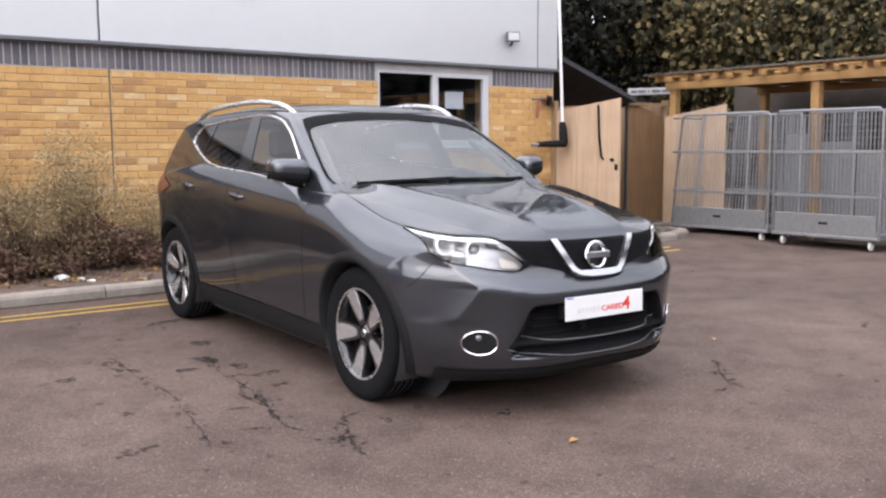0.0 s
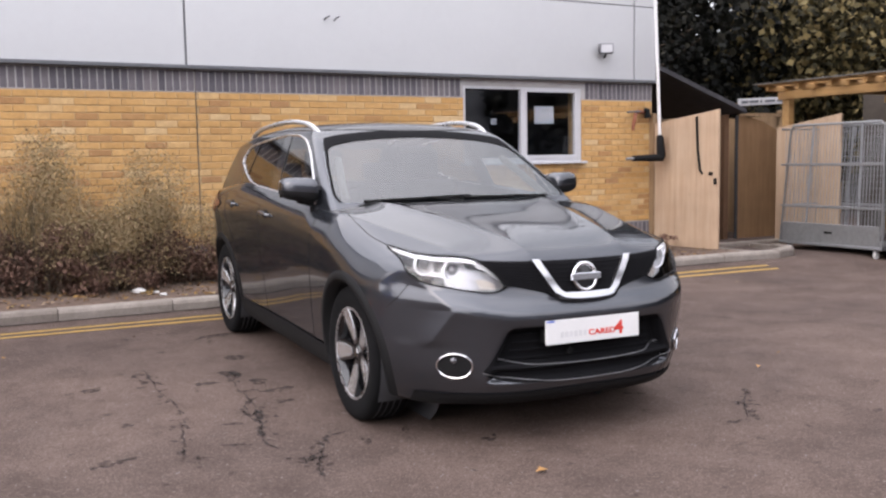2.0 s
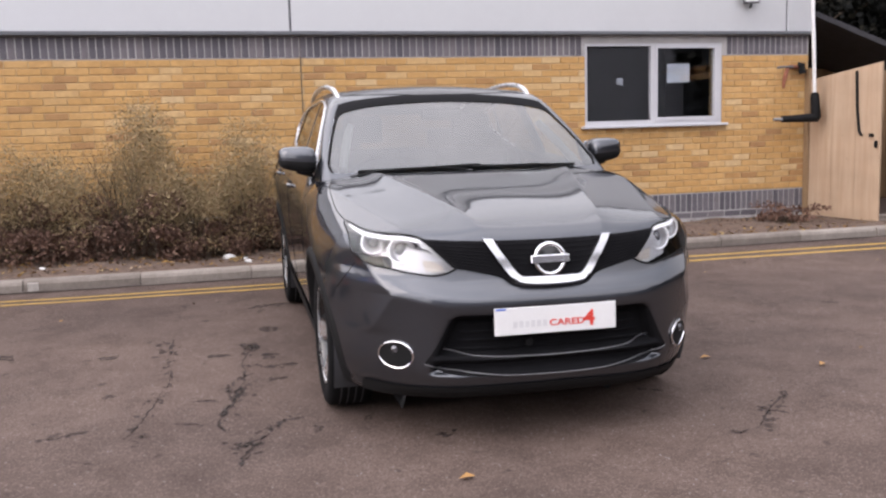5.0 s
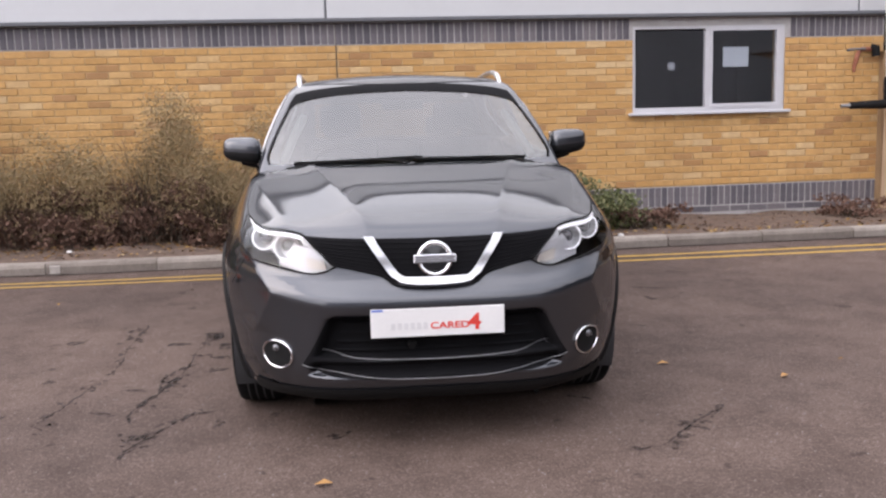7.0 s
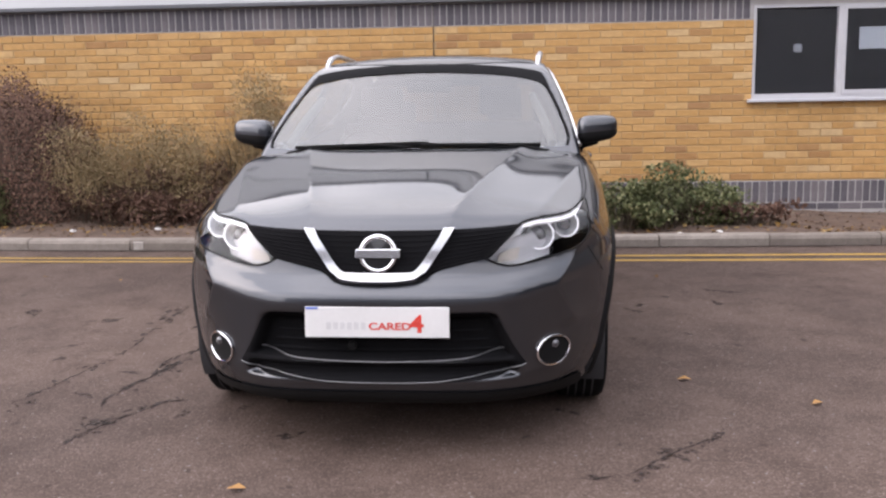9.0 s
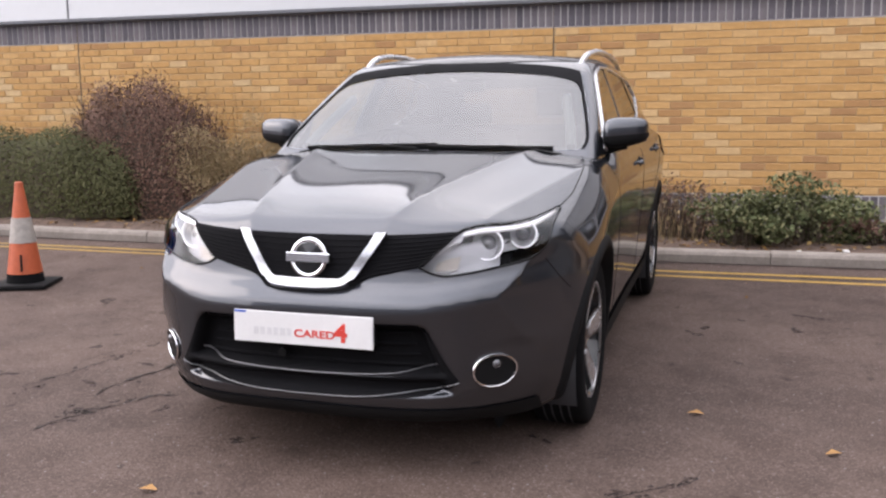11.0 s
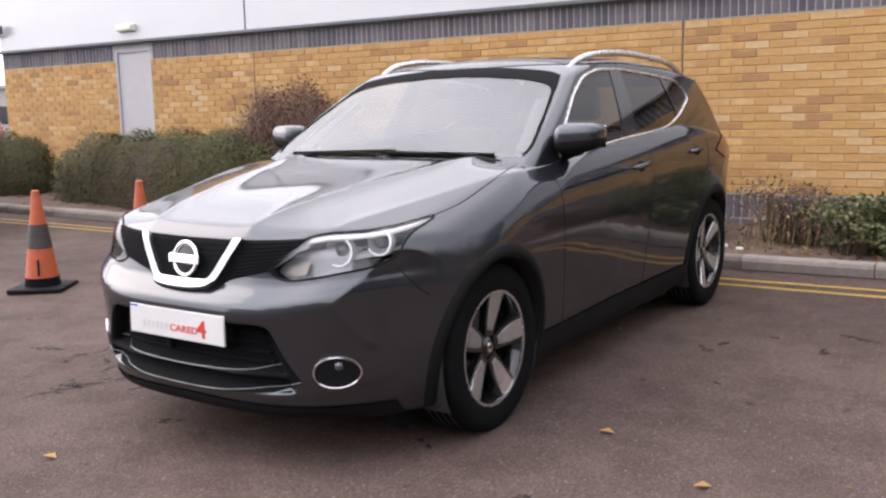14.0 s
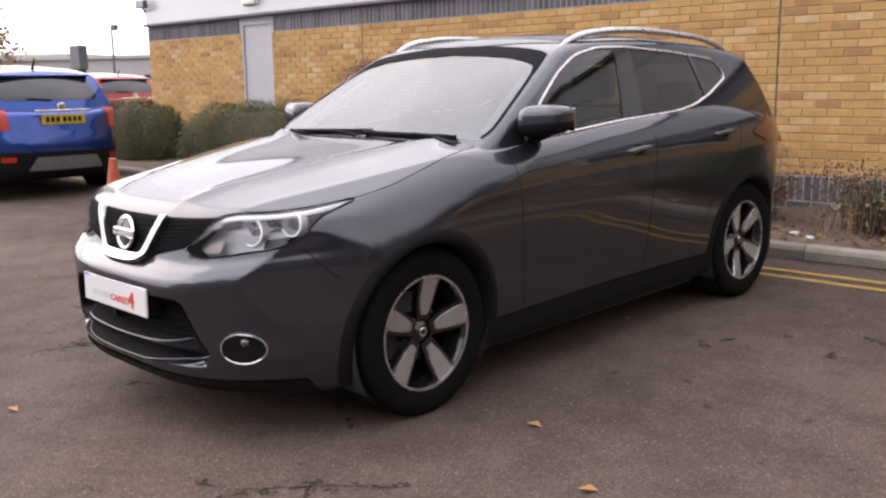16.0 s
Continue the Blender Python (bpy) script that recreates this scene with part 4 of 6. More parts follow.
part("roof_felt", boxes((-0.56, -0.50, -1.65, 5.66, 2.348, 2.362), (1.3, 2.85, -1.65, 5.66, 2.348, 2.362)), plain("weathered_roof_sheet", (0.12, 0.11, 0.10), 0.8), perg, "weathered dark roof felt")
panel_b = thing("plywood_sheet", pose(8.2, 5.5, 0.0), "pale plywood sheet leaning against the shelter", "plywood sheet")
bm = boxes((-0.012, 0.012, -1.12, 0.0, 0.02, 1.72))
for v in bm.verts:
    v.co.z += 0.16 * (-v.co.y / 1.12) * (v.co.z > 1)
part("sheet", bm, PINE, panel_b)
for z in (0.55, 1.1, 1.72):
    part("batten", boxes((0.012, 0.05, -1.1, 0.0, z - 0.03, z + 0.03)), OLD_WOOD, panel_b)

# roll cages
def roll_cage(y0, y1, lean, label):
    c = thing("roll_cage", pose(7.45, (y0 + y1) / 2, 0.02), label, "roll cage", "roll cages by the shelter")
    h, w = 1.69, (y1 - y0) / 2
    for xx, nm in ((0.0, "front_frame"), (0.78, "back_frame")):
        part(nm, tube([(xx, -w, 0.14), (xx + lean * 0, -w + 0.0, h - 0.05), (xx, -w + 0.05, h), (xx, w - 0.05 - lean, h), (xx, w - lean, h - 0.05), (xx, w, 0.14)], 0.017, 8, closed=True), GALV, c, smooth=True)
        for z in (0.62, 1.17):
            part("cross_bar", boxes((xx - 0.014, xx + 0.014, -w + 0.01, w - 0.01 - lean * z / h, z - 0.018, z + 0.018), bevel=0.003), GALV, c)
        n = int(2 * w / 0.05)
        for k in range(1, n):
            t = k / n
            yb, yt = -w + 2 * w * t, -w + (2 * w - lean) * t
            fat = k in (n // 4, (3 * n) // 4)
            part("upright" if fat else "wire", tube([(xx + 0.004, yb, 0.16), (xx + 0.004, yt, h - 0.01)], 0.019 if fat else 0.0052, 5), GALV, c)
    for y in (-w, w):
        for z in (0.16, 0.62, 1.17, h - 0.04):
            part("side_rail", tube([(0, y, z), (0.78, y, z)], 0.012, 6), GALV, c)
        for k in range(1, 9):
            part("wire", tube([(0.086 * k, y, 0.16), (0.086 * k, y, h - 0.04)], 0.0045, 5), GALV, c)
    for z in np.arange(0.50, 1.66, 0.085):
        part("wire", tube([(0.776, -w + 0.01, z), (0.776, w - 0.01 - lean * z / h, z)], 0.0034, 5), GALV, c)
    part("kick_plate", boxes((-0.012, 0.004, -w + 0.03, w - 0.03, 0.14, 0.40), bevel=0.004), GALV, c, "galvanised kick plate")
    part("slot", boxes((-0.016, -0.012, -0.06, 0.06, 0.27, 0.30)), BLACK, c)
    part("deck", boxes((-0.02, 0.80, -w - 0.01, w + 0.01, 0.105, 0.14), bevel=0.006), GALV, c, "steel deck")
    for xx in (0.06, 0.72):
        for y in (-w + 0.12, w - 0.12):
            part("castor", spin([(0.0, -0.016), (0.045, -0.016), (0.052, -0.008), (0.052, 0.008), (0.045, 0.016), (0, 0.016)], 16, "y", at=(xx, y, 0.035)), plain("castor_white", (0.6, 0.6, 0.6), 0.5) if "castor_white" not in bpy.data.materials else bpy.data.materials["castor_white"], c, "pale castor wheel")
            part("castor_fork", boxes((xx - 0.03, xx + 0.03, y - 0.025, y + 0.025, 0.06, 0.105), bevel=0.004), GALV, c)
    return c


roll_cage(3.16, 4.74, 0.16, "galvanised wire roll cage with a dull kick plate")
roll_cage(1.66, 3.08, 0.0, "bright galvanised wire roll cage on castors")
PALE = plain("stacked_white_goods", (0.204, 0.204, 0.2108), 0.5, vary=0.2, scale=5)
for k in range(3):
    st = thing("panel_stack", pose(8.95, 2.3 + 0.55 * k, 0.0), "pale grey panel stored behind the cages", "panel", "stored panels")
    part("panel", boxes((0, 0.05, 0, 0.48, 0.0, 1.2 + 0.12 * k), bevel=0.006), PALE, st)
fence = part("back_fence", boxes((11.5, 11.56, -2.4, 6.6, -0.1, 2.45)), plain("dark_old_boards", (0.05, 0.04, 0.032), 0.9, vary=0.3, scale=3))
tagged(fence, "dark board fence behind the timber shelter", "fence", kind="structure")
KERB2 = part("low_edging", boxes((6.6, 16, 5.3, 5.42, 0, 0.1), (6.55, 6.67, 4.4, 5.3, 0, 0.08), bevel=0.01), KERB)
tagged(KERB2, "low dark edging in front of the shed", "edging", kind="structure")

# ---- trees ----
def tree(x, y, h, r, n, leaf, mat, label, lumps=40, trunk=0.2, crown_low=0.3):
    t = thing("tree", pose(x, y, 0), label, "tree", "trees behind the yard")
    bm = tube([(0, 0, -0.1), (0.05, 0, h * 0.3), (-0.08, 0.1, h * 0.6), (0, 0, h * 0.92)], [trunk, trunk * 0.75, trunk * 0.45, 0.02], 10)
    for k in range(14):
        a, z0 = k * 2.4, h * (0.28 + 0.042 * k)
        e = Vector((math.cos(a), math.sin(a), 0.55)) * r * (0.95 - 0.04 * k)
        tube([(0, 0, z0), tuple(Vector((0, 0, z0)) + e * 0.5 + Vector((0, 0, 0.1))), tuple(Vector((0, 0, z0)) + e)], [trunk * 0.35, trunk * 0.2, 0.01], 6, bm)
    part("trunk", bm, BARK, t, "rough brown trunk and limbs", smooth=True)
    c = h * (0.5 + crown_low / 2)
    add_leaves("crown", blob_points(n, (0, 0, c), (r, r, h - c + 0.2), lumps, 0.5), leaf, mat, t, "", 0.5)
    return t


tree(15.3, 9.8, 5.8, 2.5, 20000, 0.12, TREE_LEAF, "broad tree with yellowing olive autumn leaves", 46, crown_low=0.15)
tree(17.6, 7.6, 5.9, 3.3, 24000, 0.11, TREE_LEAF, "broad tree with yellowing olive autumn leaves", 46, crown_low=0.15)
tree(21.5, 4.6, 5.9, 3.2, 16000, 0.12, TREE_LEAF, "broad tree with yellowing olive autumn leaves", 40, crown_low=0.1)
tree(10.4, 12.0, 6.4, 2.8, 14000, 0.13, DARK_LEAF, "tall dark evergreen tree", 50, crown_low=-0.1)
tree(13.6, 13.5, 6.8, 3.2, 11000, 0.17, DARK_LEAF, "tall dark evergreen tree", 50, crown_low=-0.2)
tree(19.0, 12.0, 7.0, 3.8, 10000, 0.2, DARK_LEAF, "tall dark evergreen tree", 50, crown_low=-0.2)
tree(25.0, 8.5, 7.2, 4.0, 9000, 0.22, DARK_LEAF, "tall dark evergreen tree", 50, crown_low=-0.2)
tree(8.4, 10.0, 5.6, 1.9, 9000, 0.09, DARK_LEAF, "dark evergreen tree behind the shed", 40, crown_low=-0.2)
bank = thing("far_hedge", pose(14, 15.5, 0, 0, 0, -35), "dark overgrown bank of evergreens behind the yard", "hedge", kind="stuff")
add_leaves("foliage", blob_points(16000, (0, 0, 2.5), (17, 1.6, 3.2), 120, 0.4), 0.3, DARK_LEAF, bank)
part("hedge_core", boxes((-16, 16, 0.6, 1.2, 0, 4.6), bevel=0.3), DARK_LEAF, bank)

# ---- car park and distance beyond the building ----
def lamp_post(x, y, h, arms):
    l = thing("street_lamp", pose(x, y, 0), "tall thin grey car-park lamp post", "street lamp", "lamp posts")
    part("post", tube([(0, 0, 0), (0, 0, h)], [0.12, 0.08], 8), FLASHING, l)
    for dx in arms:
        part("lamp_head", boxes((dx - 0.36, dx + 0.36, -0.2, 0.2, h - 0.05, h + 0.42), bevel=0.05), FLASHING, l)
    part("cross_arm", tube([(min(arms) if min(arms) < 0 else 0, 0, h), (max(arms), 0, h)], 0.04, 6), GALV, l)


lamp_post(-61.3, 35.0, 6.9, (-0.75, 0.75))
lamp_post(-75, 38.8, 6.4, (0.5,))
tree(-40, 12.8, 8.6, 3.4, 22000, 0.15, make_leaf("golden_tree_leaves", [(0, (0.2584, 0.1564, 0.068)), (0.6, (0.3808, 0.2584, 0.1224)), (1, (0.4896, 0.3808, 0.2176))]), "golden autumn tree across the car park", 44, crown_low=-0.1)
far_mat = plain("far_white_building", (0.4216, 0.408, 0.3944), 0.7, vary=0.06, scale=0.5)
for x, y, w, h, lab in ((-95, 50, 34, 4.6, "long low white retail building"), (-120, 38, 40, 5.0, "long low pale retail building")):
    b = thing("far_building", pose(x, y, 0, 0, 0, 28), lab, "building", "far buildings")
    part("wall", boxes((-w / 2, w / 2, 0, 12, 0, h)), far_mat, b)
    part("roof", boxes((-w / 2 - 0.4, w / 2 + 0.4, -0.4, 12.4, h, h + 0.35)), far_mat, b)
    for k in range(7):
        part("window", boxes((-w / 2 + 2 + k * w / 7.5, -w / 2 + 4.4 + k * w / 7.5, -0.06, 0.02, 1.0, 2.8)), GLOSS_BLACK, b)
tot = thing("sign_tower", pose(-58, 27.3, 0), "dark square sign tower across the car park", "sign")
part("post", boxes((-0.3, 0.3, -0.3, 0.3, 0, 2.6)), FLASHING, tot)
part("panel", boxes((-0.7, 0.7, -0.3, 0.3, 2.6, 4.2), bevel=0.05), FLASHING, tot)

# the yard's other sides, behind the viewer: unseen, added to hold back low light
# added tree belt that keeps the car's east side and its reflections dark
belt = thing("far_hedge", pose(19.5, -8.5, 0, 0, 0, 90), "unseen dark evergreen belt added to block low light from the east", "hedge", kind="stuff")
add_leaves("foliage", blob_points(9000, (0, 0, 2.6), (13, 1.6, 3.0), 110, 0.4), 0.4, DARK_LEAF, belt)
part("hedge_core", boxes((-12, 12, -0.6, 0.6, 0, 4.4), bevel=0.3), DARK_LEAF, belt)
# unseen wall added so the window panes and bumper reflect something dull
back = part("wall_south", boxes((-14, 34, -20.3, -20, -0.2, 5.6)), plain("plain_dark_wall", (0.22, 0.22, 0.23), 0.9, vary=0.2, scale=0.6))
tagged(back, "unseen plain dark wall added to close the yard and darken reflections", "wall", kind="structure")

# ---- the grey car: surfaces from a few curves (x across, y to the rear, z up, front axle at the origin) ----
WHEELBASE, TYRE_R = 2.646, 0.343
top_line = smooth_interp([-0.90, -0.795, -0.705, -0.48, 0.0, 0.45, 0.8, 1.6, 2.6, 3.1, 3.5], [0.80, 0.868, 0.905, 0.962, 1.035, 1.078, 1.06, 1.075, 1.12, 1.13, 1.05])
sill_line = smooth_interp([0.4, 0.8, 1.0, 1.43, 1.97, 2.3, 2.8, 3.1, 3.5], [1.08, 1.09, 1.10, 1.13, 1.15, 1.155, 1.10, 1.05, 0.98])
nose = smooth_interp([0.18, 0.25, 0.33, 0.45, 0.56, 0.60, 0.63, 0.66, 0.70, 0.80, 0.90, 1.1], [0.79, 0.85, 0.875, 0.878, 0.882, 0.8845, 0.879, 0.855, 0.815, 0.790, 0.762, 0.66])
tail = smooth_interp([0.2, 0.35, 0.6, 0.8, 1.0, 1.2], [0.66, 0.78, 0.82, 0.78, 0.73, 0.66])
side_z = smooth_interp([0.10, 0.26, 0.34, 0.47, 0.62, 0.75, 0.85, 0.90, 0.95, 1.00, 1.05, 1.15], [0.81, 0.846, 0.856, 0.868, 0.880, 0.888, 0.889, 0.885, 0.874, 0.852, 0.815, 0.74])


def side_x(y, z):
    x = side_z(z - 0.075 * np.clip((y - 0.3) / 1.7, 0, 1.15))
    for c in (0.0, WHEELBASE):
        x = x + 0.015 * np.exp(-(((y - c) / 0.50) ** 2)) * np.exp(-(((z - 0.62) / 0.32) ** 2))
    x = x + 0.034 * np.exp(-(((y + 0.24) / 0.26) ** 2)) * np.exp(-(((z - 0.44) / 0.22) ** 2))
    x = x + 0.014 * np.exp(-(((y - 2.75) / 0.7) ** 2)) * np.exp(-(((z - 0.93) / 0.09) ** 2))
    return x


def blend(ds, r):
    """A rounded meeting of several half-spaces, each given as a distance."""
    return np.sqrt(sum(np.maximum(d + r, 0) ** 2 for d in ds)) - r


def ease(t):
    t = np.clip(t, 0, 1)
    return t * t * (3 - 2 * t)


def bonnet_z(x, y):
    a = np.abs(x)
    rear = 1 / (1 + np.exp(-(y - 0.66) / 0.08))
    crown = 1 - 0.68 * ease((y + 0.50) / 0.85)
    z = top_line(y) - crown * (0.055 * (a / 0.75) ** 2.0 + 0.05 * np.clip(a / 0.8, 0, 2) ** 6)
    z = z - 1.4 * 0.02 * np.log1p(np.exp((a - 0.812) / 0.02)) / (1 + np.exp((y - 0.70) / 0.12))
    fade = 1 / (1 + np.exp((y - 0.52) / 0.05)) / (1 + np.exp((-0.74 - y) / 0.05))
    # two creases a side that run forward and inward to the grille
    e1, e2 = a - (0.43 + 0.23 * y), a - (0.735 + 0.25 * y)
    soft1, soft2 = np.sqrt(e1**2 + 0.004**2), np.sqrt(e2**2 + 0.006**2)
    ridge = 0.019 * np.exp(-soft1 / np.where(e1 < 0, 0.075, 0.065)) + 0.011 * np.exp(-soft2 / 0.055)
    return (z + ridge * fade) * (1 - rear) + sill_line(y) * rear


def tub(p):
    x, y, z = np.abs(p[..., 0]), p[..., 1], p[..., 2]
    sx = side_x(y, z)
    front = np.maximum(0.0 - y, 0) / nose(z - 0.05 * ease((x - 0.36) / 0.44) * ease((0.90 - z) / 0.16))
    rear = np.maximum(y - 2.70, 0) / tail(z)
    q = ((x / sx) ** 3.4 + front**2.05 + rear**2.2) ** (1 / 2.4)
    d1 = (q - 1) * 0.8
    lid = lambda a, b, w: 1 / (1 + np.exp((a - b) / w))
    ahead = lid(y, -0.5, 0.03)
    wide = lid(x, 0.62 - 0.38 * z, 0.008)
    d1 = d1 + ahead * wide * (0.055 * lid(z, 0.556, 0.004) * lid(0.398, z, 0.004) + 0.03 * lid(z, 0.378, 0.003) * lid(0.328, z, 0.003))
    # a hollow cheek outside an arrow-shaped crease between headlight and fog lamp
    e = x - np.where(z > 0.645, 0.645 + 0.72 * (z - 0.645), 0.645 + 0.50 * (0.645 - z))
    cheek = ease((-y - 0.36) / 0.26) * ease((z - 0.462) / 0.05) * ease((0.86 - z) / 0.06)
    d1 = d1 + cheek * (0.017 * (1 - np.exp(-np.maximum(e, 0) / 0.08)) - 0.009 * np.exp(-np.sqrt(e * e + 0.006**2) / 0.05))
    d2 = (z - bonnet_z(x, y)) * 0.96
    rise = 0.03 * np.clip((-y - 0.55) / 0.3, 0, 1) + 0.05 * np.clip((y - 3.0) / 0.4, 0, 1)
    d3 = 0.185 + rise - z
    return blend([d1, d2, d3], 0.045)


roof_line = smooth_interp([0.4, 1.05, 1.35, 1.75, 2.4, 3.0, 3.3, 3.6], [1.40, 1.50, 1.545, 1.562, 1.535, 1.465, 1.42, 1.35])


def house(p):
    """The cabin above the waist."""
    x, y, z = np.abs(p[..., 0]), p[..., 1], p[..., 2]
    h = z - 1.05
    sx = 0.815 - 0.30 * h - 0.20 * np.maximum(h, 0) ** 2 - 0.05 * np.clip((y - 2.3) / 1.0, 0, 2) ** 2 - 0.03 * np.clip((1.0 - y) / 0.6, 0, 2) ** 2
    d1 = (x - sx) * 0.94
    ws = 0.40 + 1.62 * (z - 1.07) + 0.25 * np.maximum(z - 1.07, 0) ** 2 + 0.055 * (x / 0.75) ** 2.2
    d2 = (ws - y) * 0.53
    d3 = z - (roof_line(y) - 0.035 * (x / 0.6) ** 2)
    rear = 3.26 - 0.45 * (z - 1.1) - 0.7 * np.maximum(z - 1.1, 0) ** 2 - 0.10 * (x / 0.7) ** 2
    d4 = (y - rear) * 0.8
    d5 = 0.88 - z
    return blend([d1, d2, d3, d4, d5], 0.035)


def solve(f, a, b, steps=34):
    """Points between a (outside) and b (inside) where f is nought."""
    a, b = np.array(a, float), np.array(b, float)
    for _ in range(steps):
        m = (a + b) / 2
        inside = (f(m) < 0)[..., None]
        a, b = np.where(inside, a, m), np.where(inside, m, b)
    return (a + b) / 2


def gradient(f, p, e=2e-3):
    g = np.stack([f(p + np.eye(3)[k] * e) - f(p - np.eye(3)[k] * e) for k in range(3)], -1)
    return g / np.maximum(np.linalg.norm(g, axis=-1, keepdims=True), 1e-9)


def on_front(f, x, z, out=0.0):
    """Points on a surface seen from ahead, at x and z, stood off by out."""
    x, z = np.broadcast_arrays(np.asarray(x, float), np.asarray(z, float))
    p = solve(f, np.stack([x, np.full(x.shape, -1.3), z], -1), np.stack([x, np.full(x.shape, 1.2), z], -1))
    return p + gradient(f, p) * out


def on_side(f, y, z, out=0.0, sign=1):
    y, z = np.broadcast_arrays(np.asarray(y, float), np.asarray(z, float))
    p = solve(f, np.stack([np.full(y.shape, 1.3), y, z], -1), np.stack([np.full(y.shape, 0.05), y, z], -1))
    p = p + gradient(f, p) * out
    p[..., 0] *= sign
    return p


def on_top(f, x, y, out=0.0):
    x, y = np.broadcast_arrays(np.asarray(x, float), np.asarray(y, float))
    p = solve(f, np.stack([x, y, np.full(x.shape, 1.9)], -1), np.stack([x, y, np.full(x.shape, 0.5)], -1))
    return p + gradient(f, p) * out


def grid_faces(n, m, flip=False):
    f = [(j * m + i, j * m + i + 1, (j + 1) * m + i + 1, (j + 1) * m + i) for j in range(n - 1) for i in range(m - 1)]
    return [q[::-1] for q in f] if flip else f


def shell(f, centre, half, n):
    """A closed skin of quads on the surface f, cast from a box round its centre. Returns points and faces."""
    pts, faces, index = [], [], {}
    for axis in range(3):
        for sgn in (-1, 1):
            u, v = [k for k in range(3) if k != axis]
            for i in range(n[u]):
                for j in range(n[v]):
                    quad = []
                    for a, b in ((i, j), (i + 1, j), (i + 1, j + 1), (i, j + 1)):
                        key = [0, 0, 0]
                        key[u], key[v], key[axis] = a, b, n[axis] if sgn > 0 else 0
                        key = tuple(key)
                        if key not in index:
                            index[key] = len(pts)
                            pts.append([(2 * k / m - 1) * h for k, m, h in zip(key, n, half)])
                        quad.append(index[key])
                    flip = (sgn > 0) == (axis == 1)
                    faces.append(quad[::-1] if flip else quad)
    way = np.array(pts)
    c = np.array(centre, float)
    p = solve(f, c + way * 2.2, c + way * 0.05)
    return p, np.array(faces)


def in_polygon(q, poly):
    inside = np.zeros(len(q), bool)
    for (x0, y0), (x1, y1) in zip(poly, np.roll(poly, -1, 0)):
        cross = ((y0 > q[:, 1]) != (y1 > q[:, 1])) & (q[:, 0] < (x1 - x0) * (q[:, 1] - y0) / (y1 - y0 + 1e-12) + x0)
        inside ^= cross
    return inside


def nearest_on(q, poly):
    best, where = np.full(len(q), 1e9), q.copy()
    for a, b in zip(poly, np.roll(poly, -1, 0)):
        t = np.clip(((q - a) @ (b - a)) / max((b - a) @ (b - a), 1e-12), 0, 1)[:, None]
        w = a + t * (b - a)
        d = np.linalg.norm(q - w, axis=1)
        where[d < best] = w[d < best]
        best = np.minimum(best, d)
    return where, best


def rounded(corners, r=0.03, k=5):
    """A closed outline with softened corners."""
    c, out = [np.array(v, float) for v in corners], []
    for i, p in enumerate(c):
        a, b = c[i - 1] - p, c[(i + 1) % len(c)] - p
        la, lb = np.linalg.norm(a), np.linalg.norm(b)
        s = min(r, la * 0.45, lb * 0.45)
        p0, p1 = p + a / la * s, p + b / lb * s
        for t in np.linspace(0, 1, k):
            out.append((1 - t) ** 2 * p0 + 2 * t * (1 - t) * p + t * t * p1)
    return np.array(out)


def skin(name, f, pts, faces, mat, parent, label="", thick=0.0, normals=True):
    """A mesh of some faces of a shell, shaded by the true surface."""
    used, inv = np.unique(faces, return_inverse=True)
    p = pts[used]
    ob = add_mesh(name, p, inv.reshape(faces.shape), mat, parent, label, smooth=True)
    if normals:
        ob.data.normals_split_custom_set_from_vertices([tuple(v) for v in gradient(f, p)])
    return ob


def snap(f, pts, mask, axes, poly, reach, refit):
    """Draws the skin's points that lie near an outline onto it, so that a panel can be parted there."""
    q = pts[:, axes]
    where, d = nearest_on(q, poly)
    pick = mask & (d < reach)
    q2 = where[pick]
    pts[pick] = refit(q2, np.sign(pts[pick, 0]))
    return pts


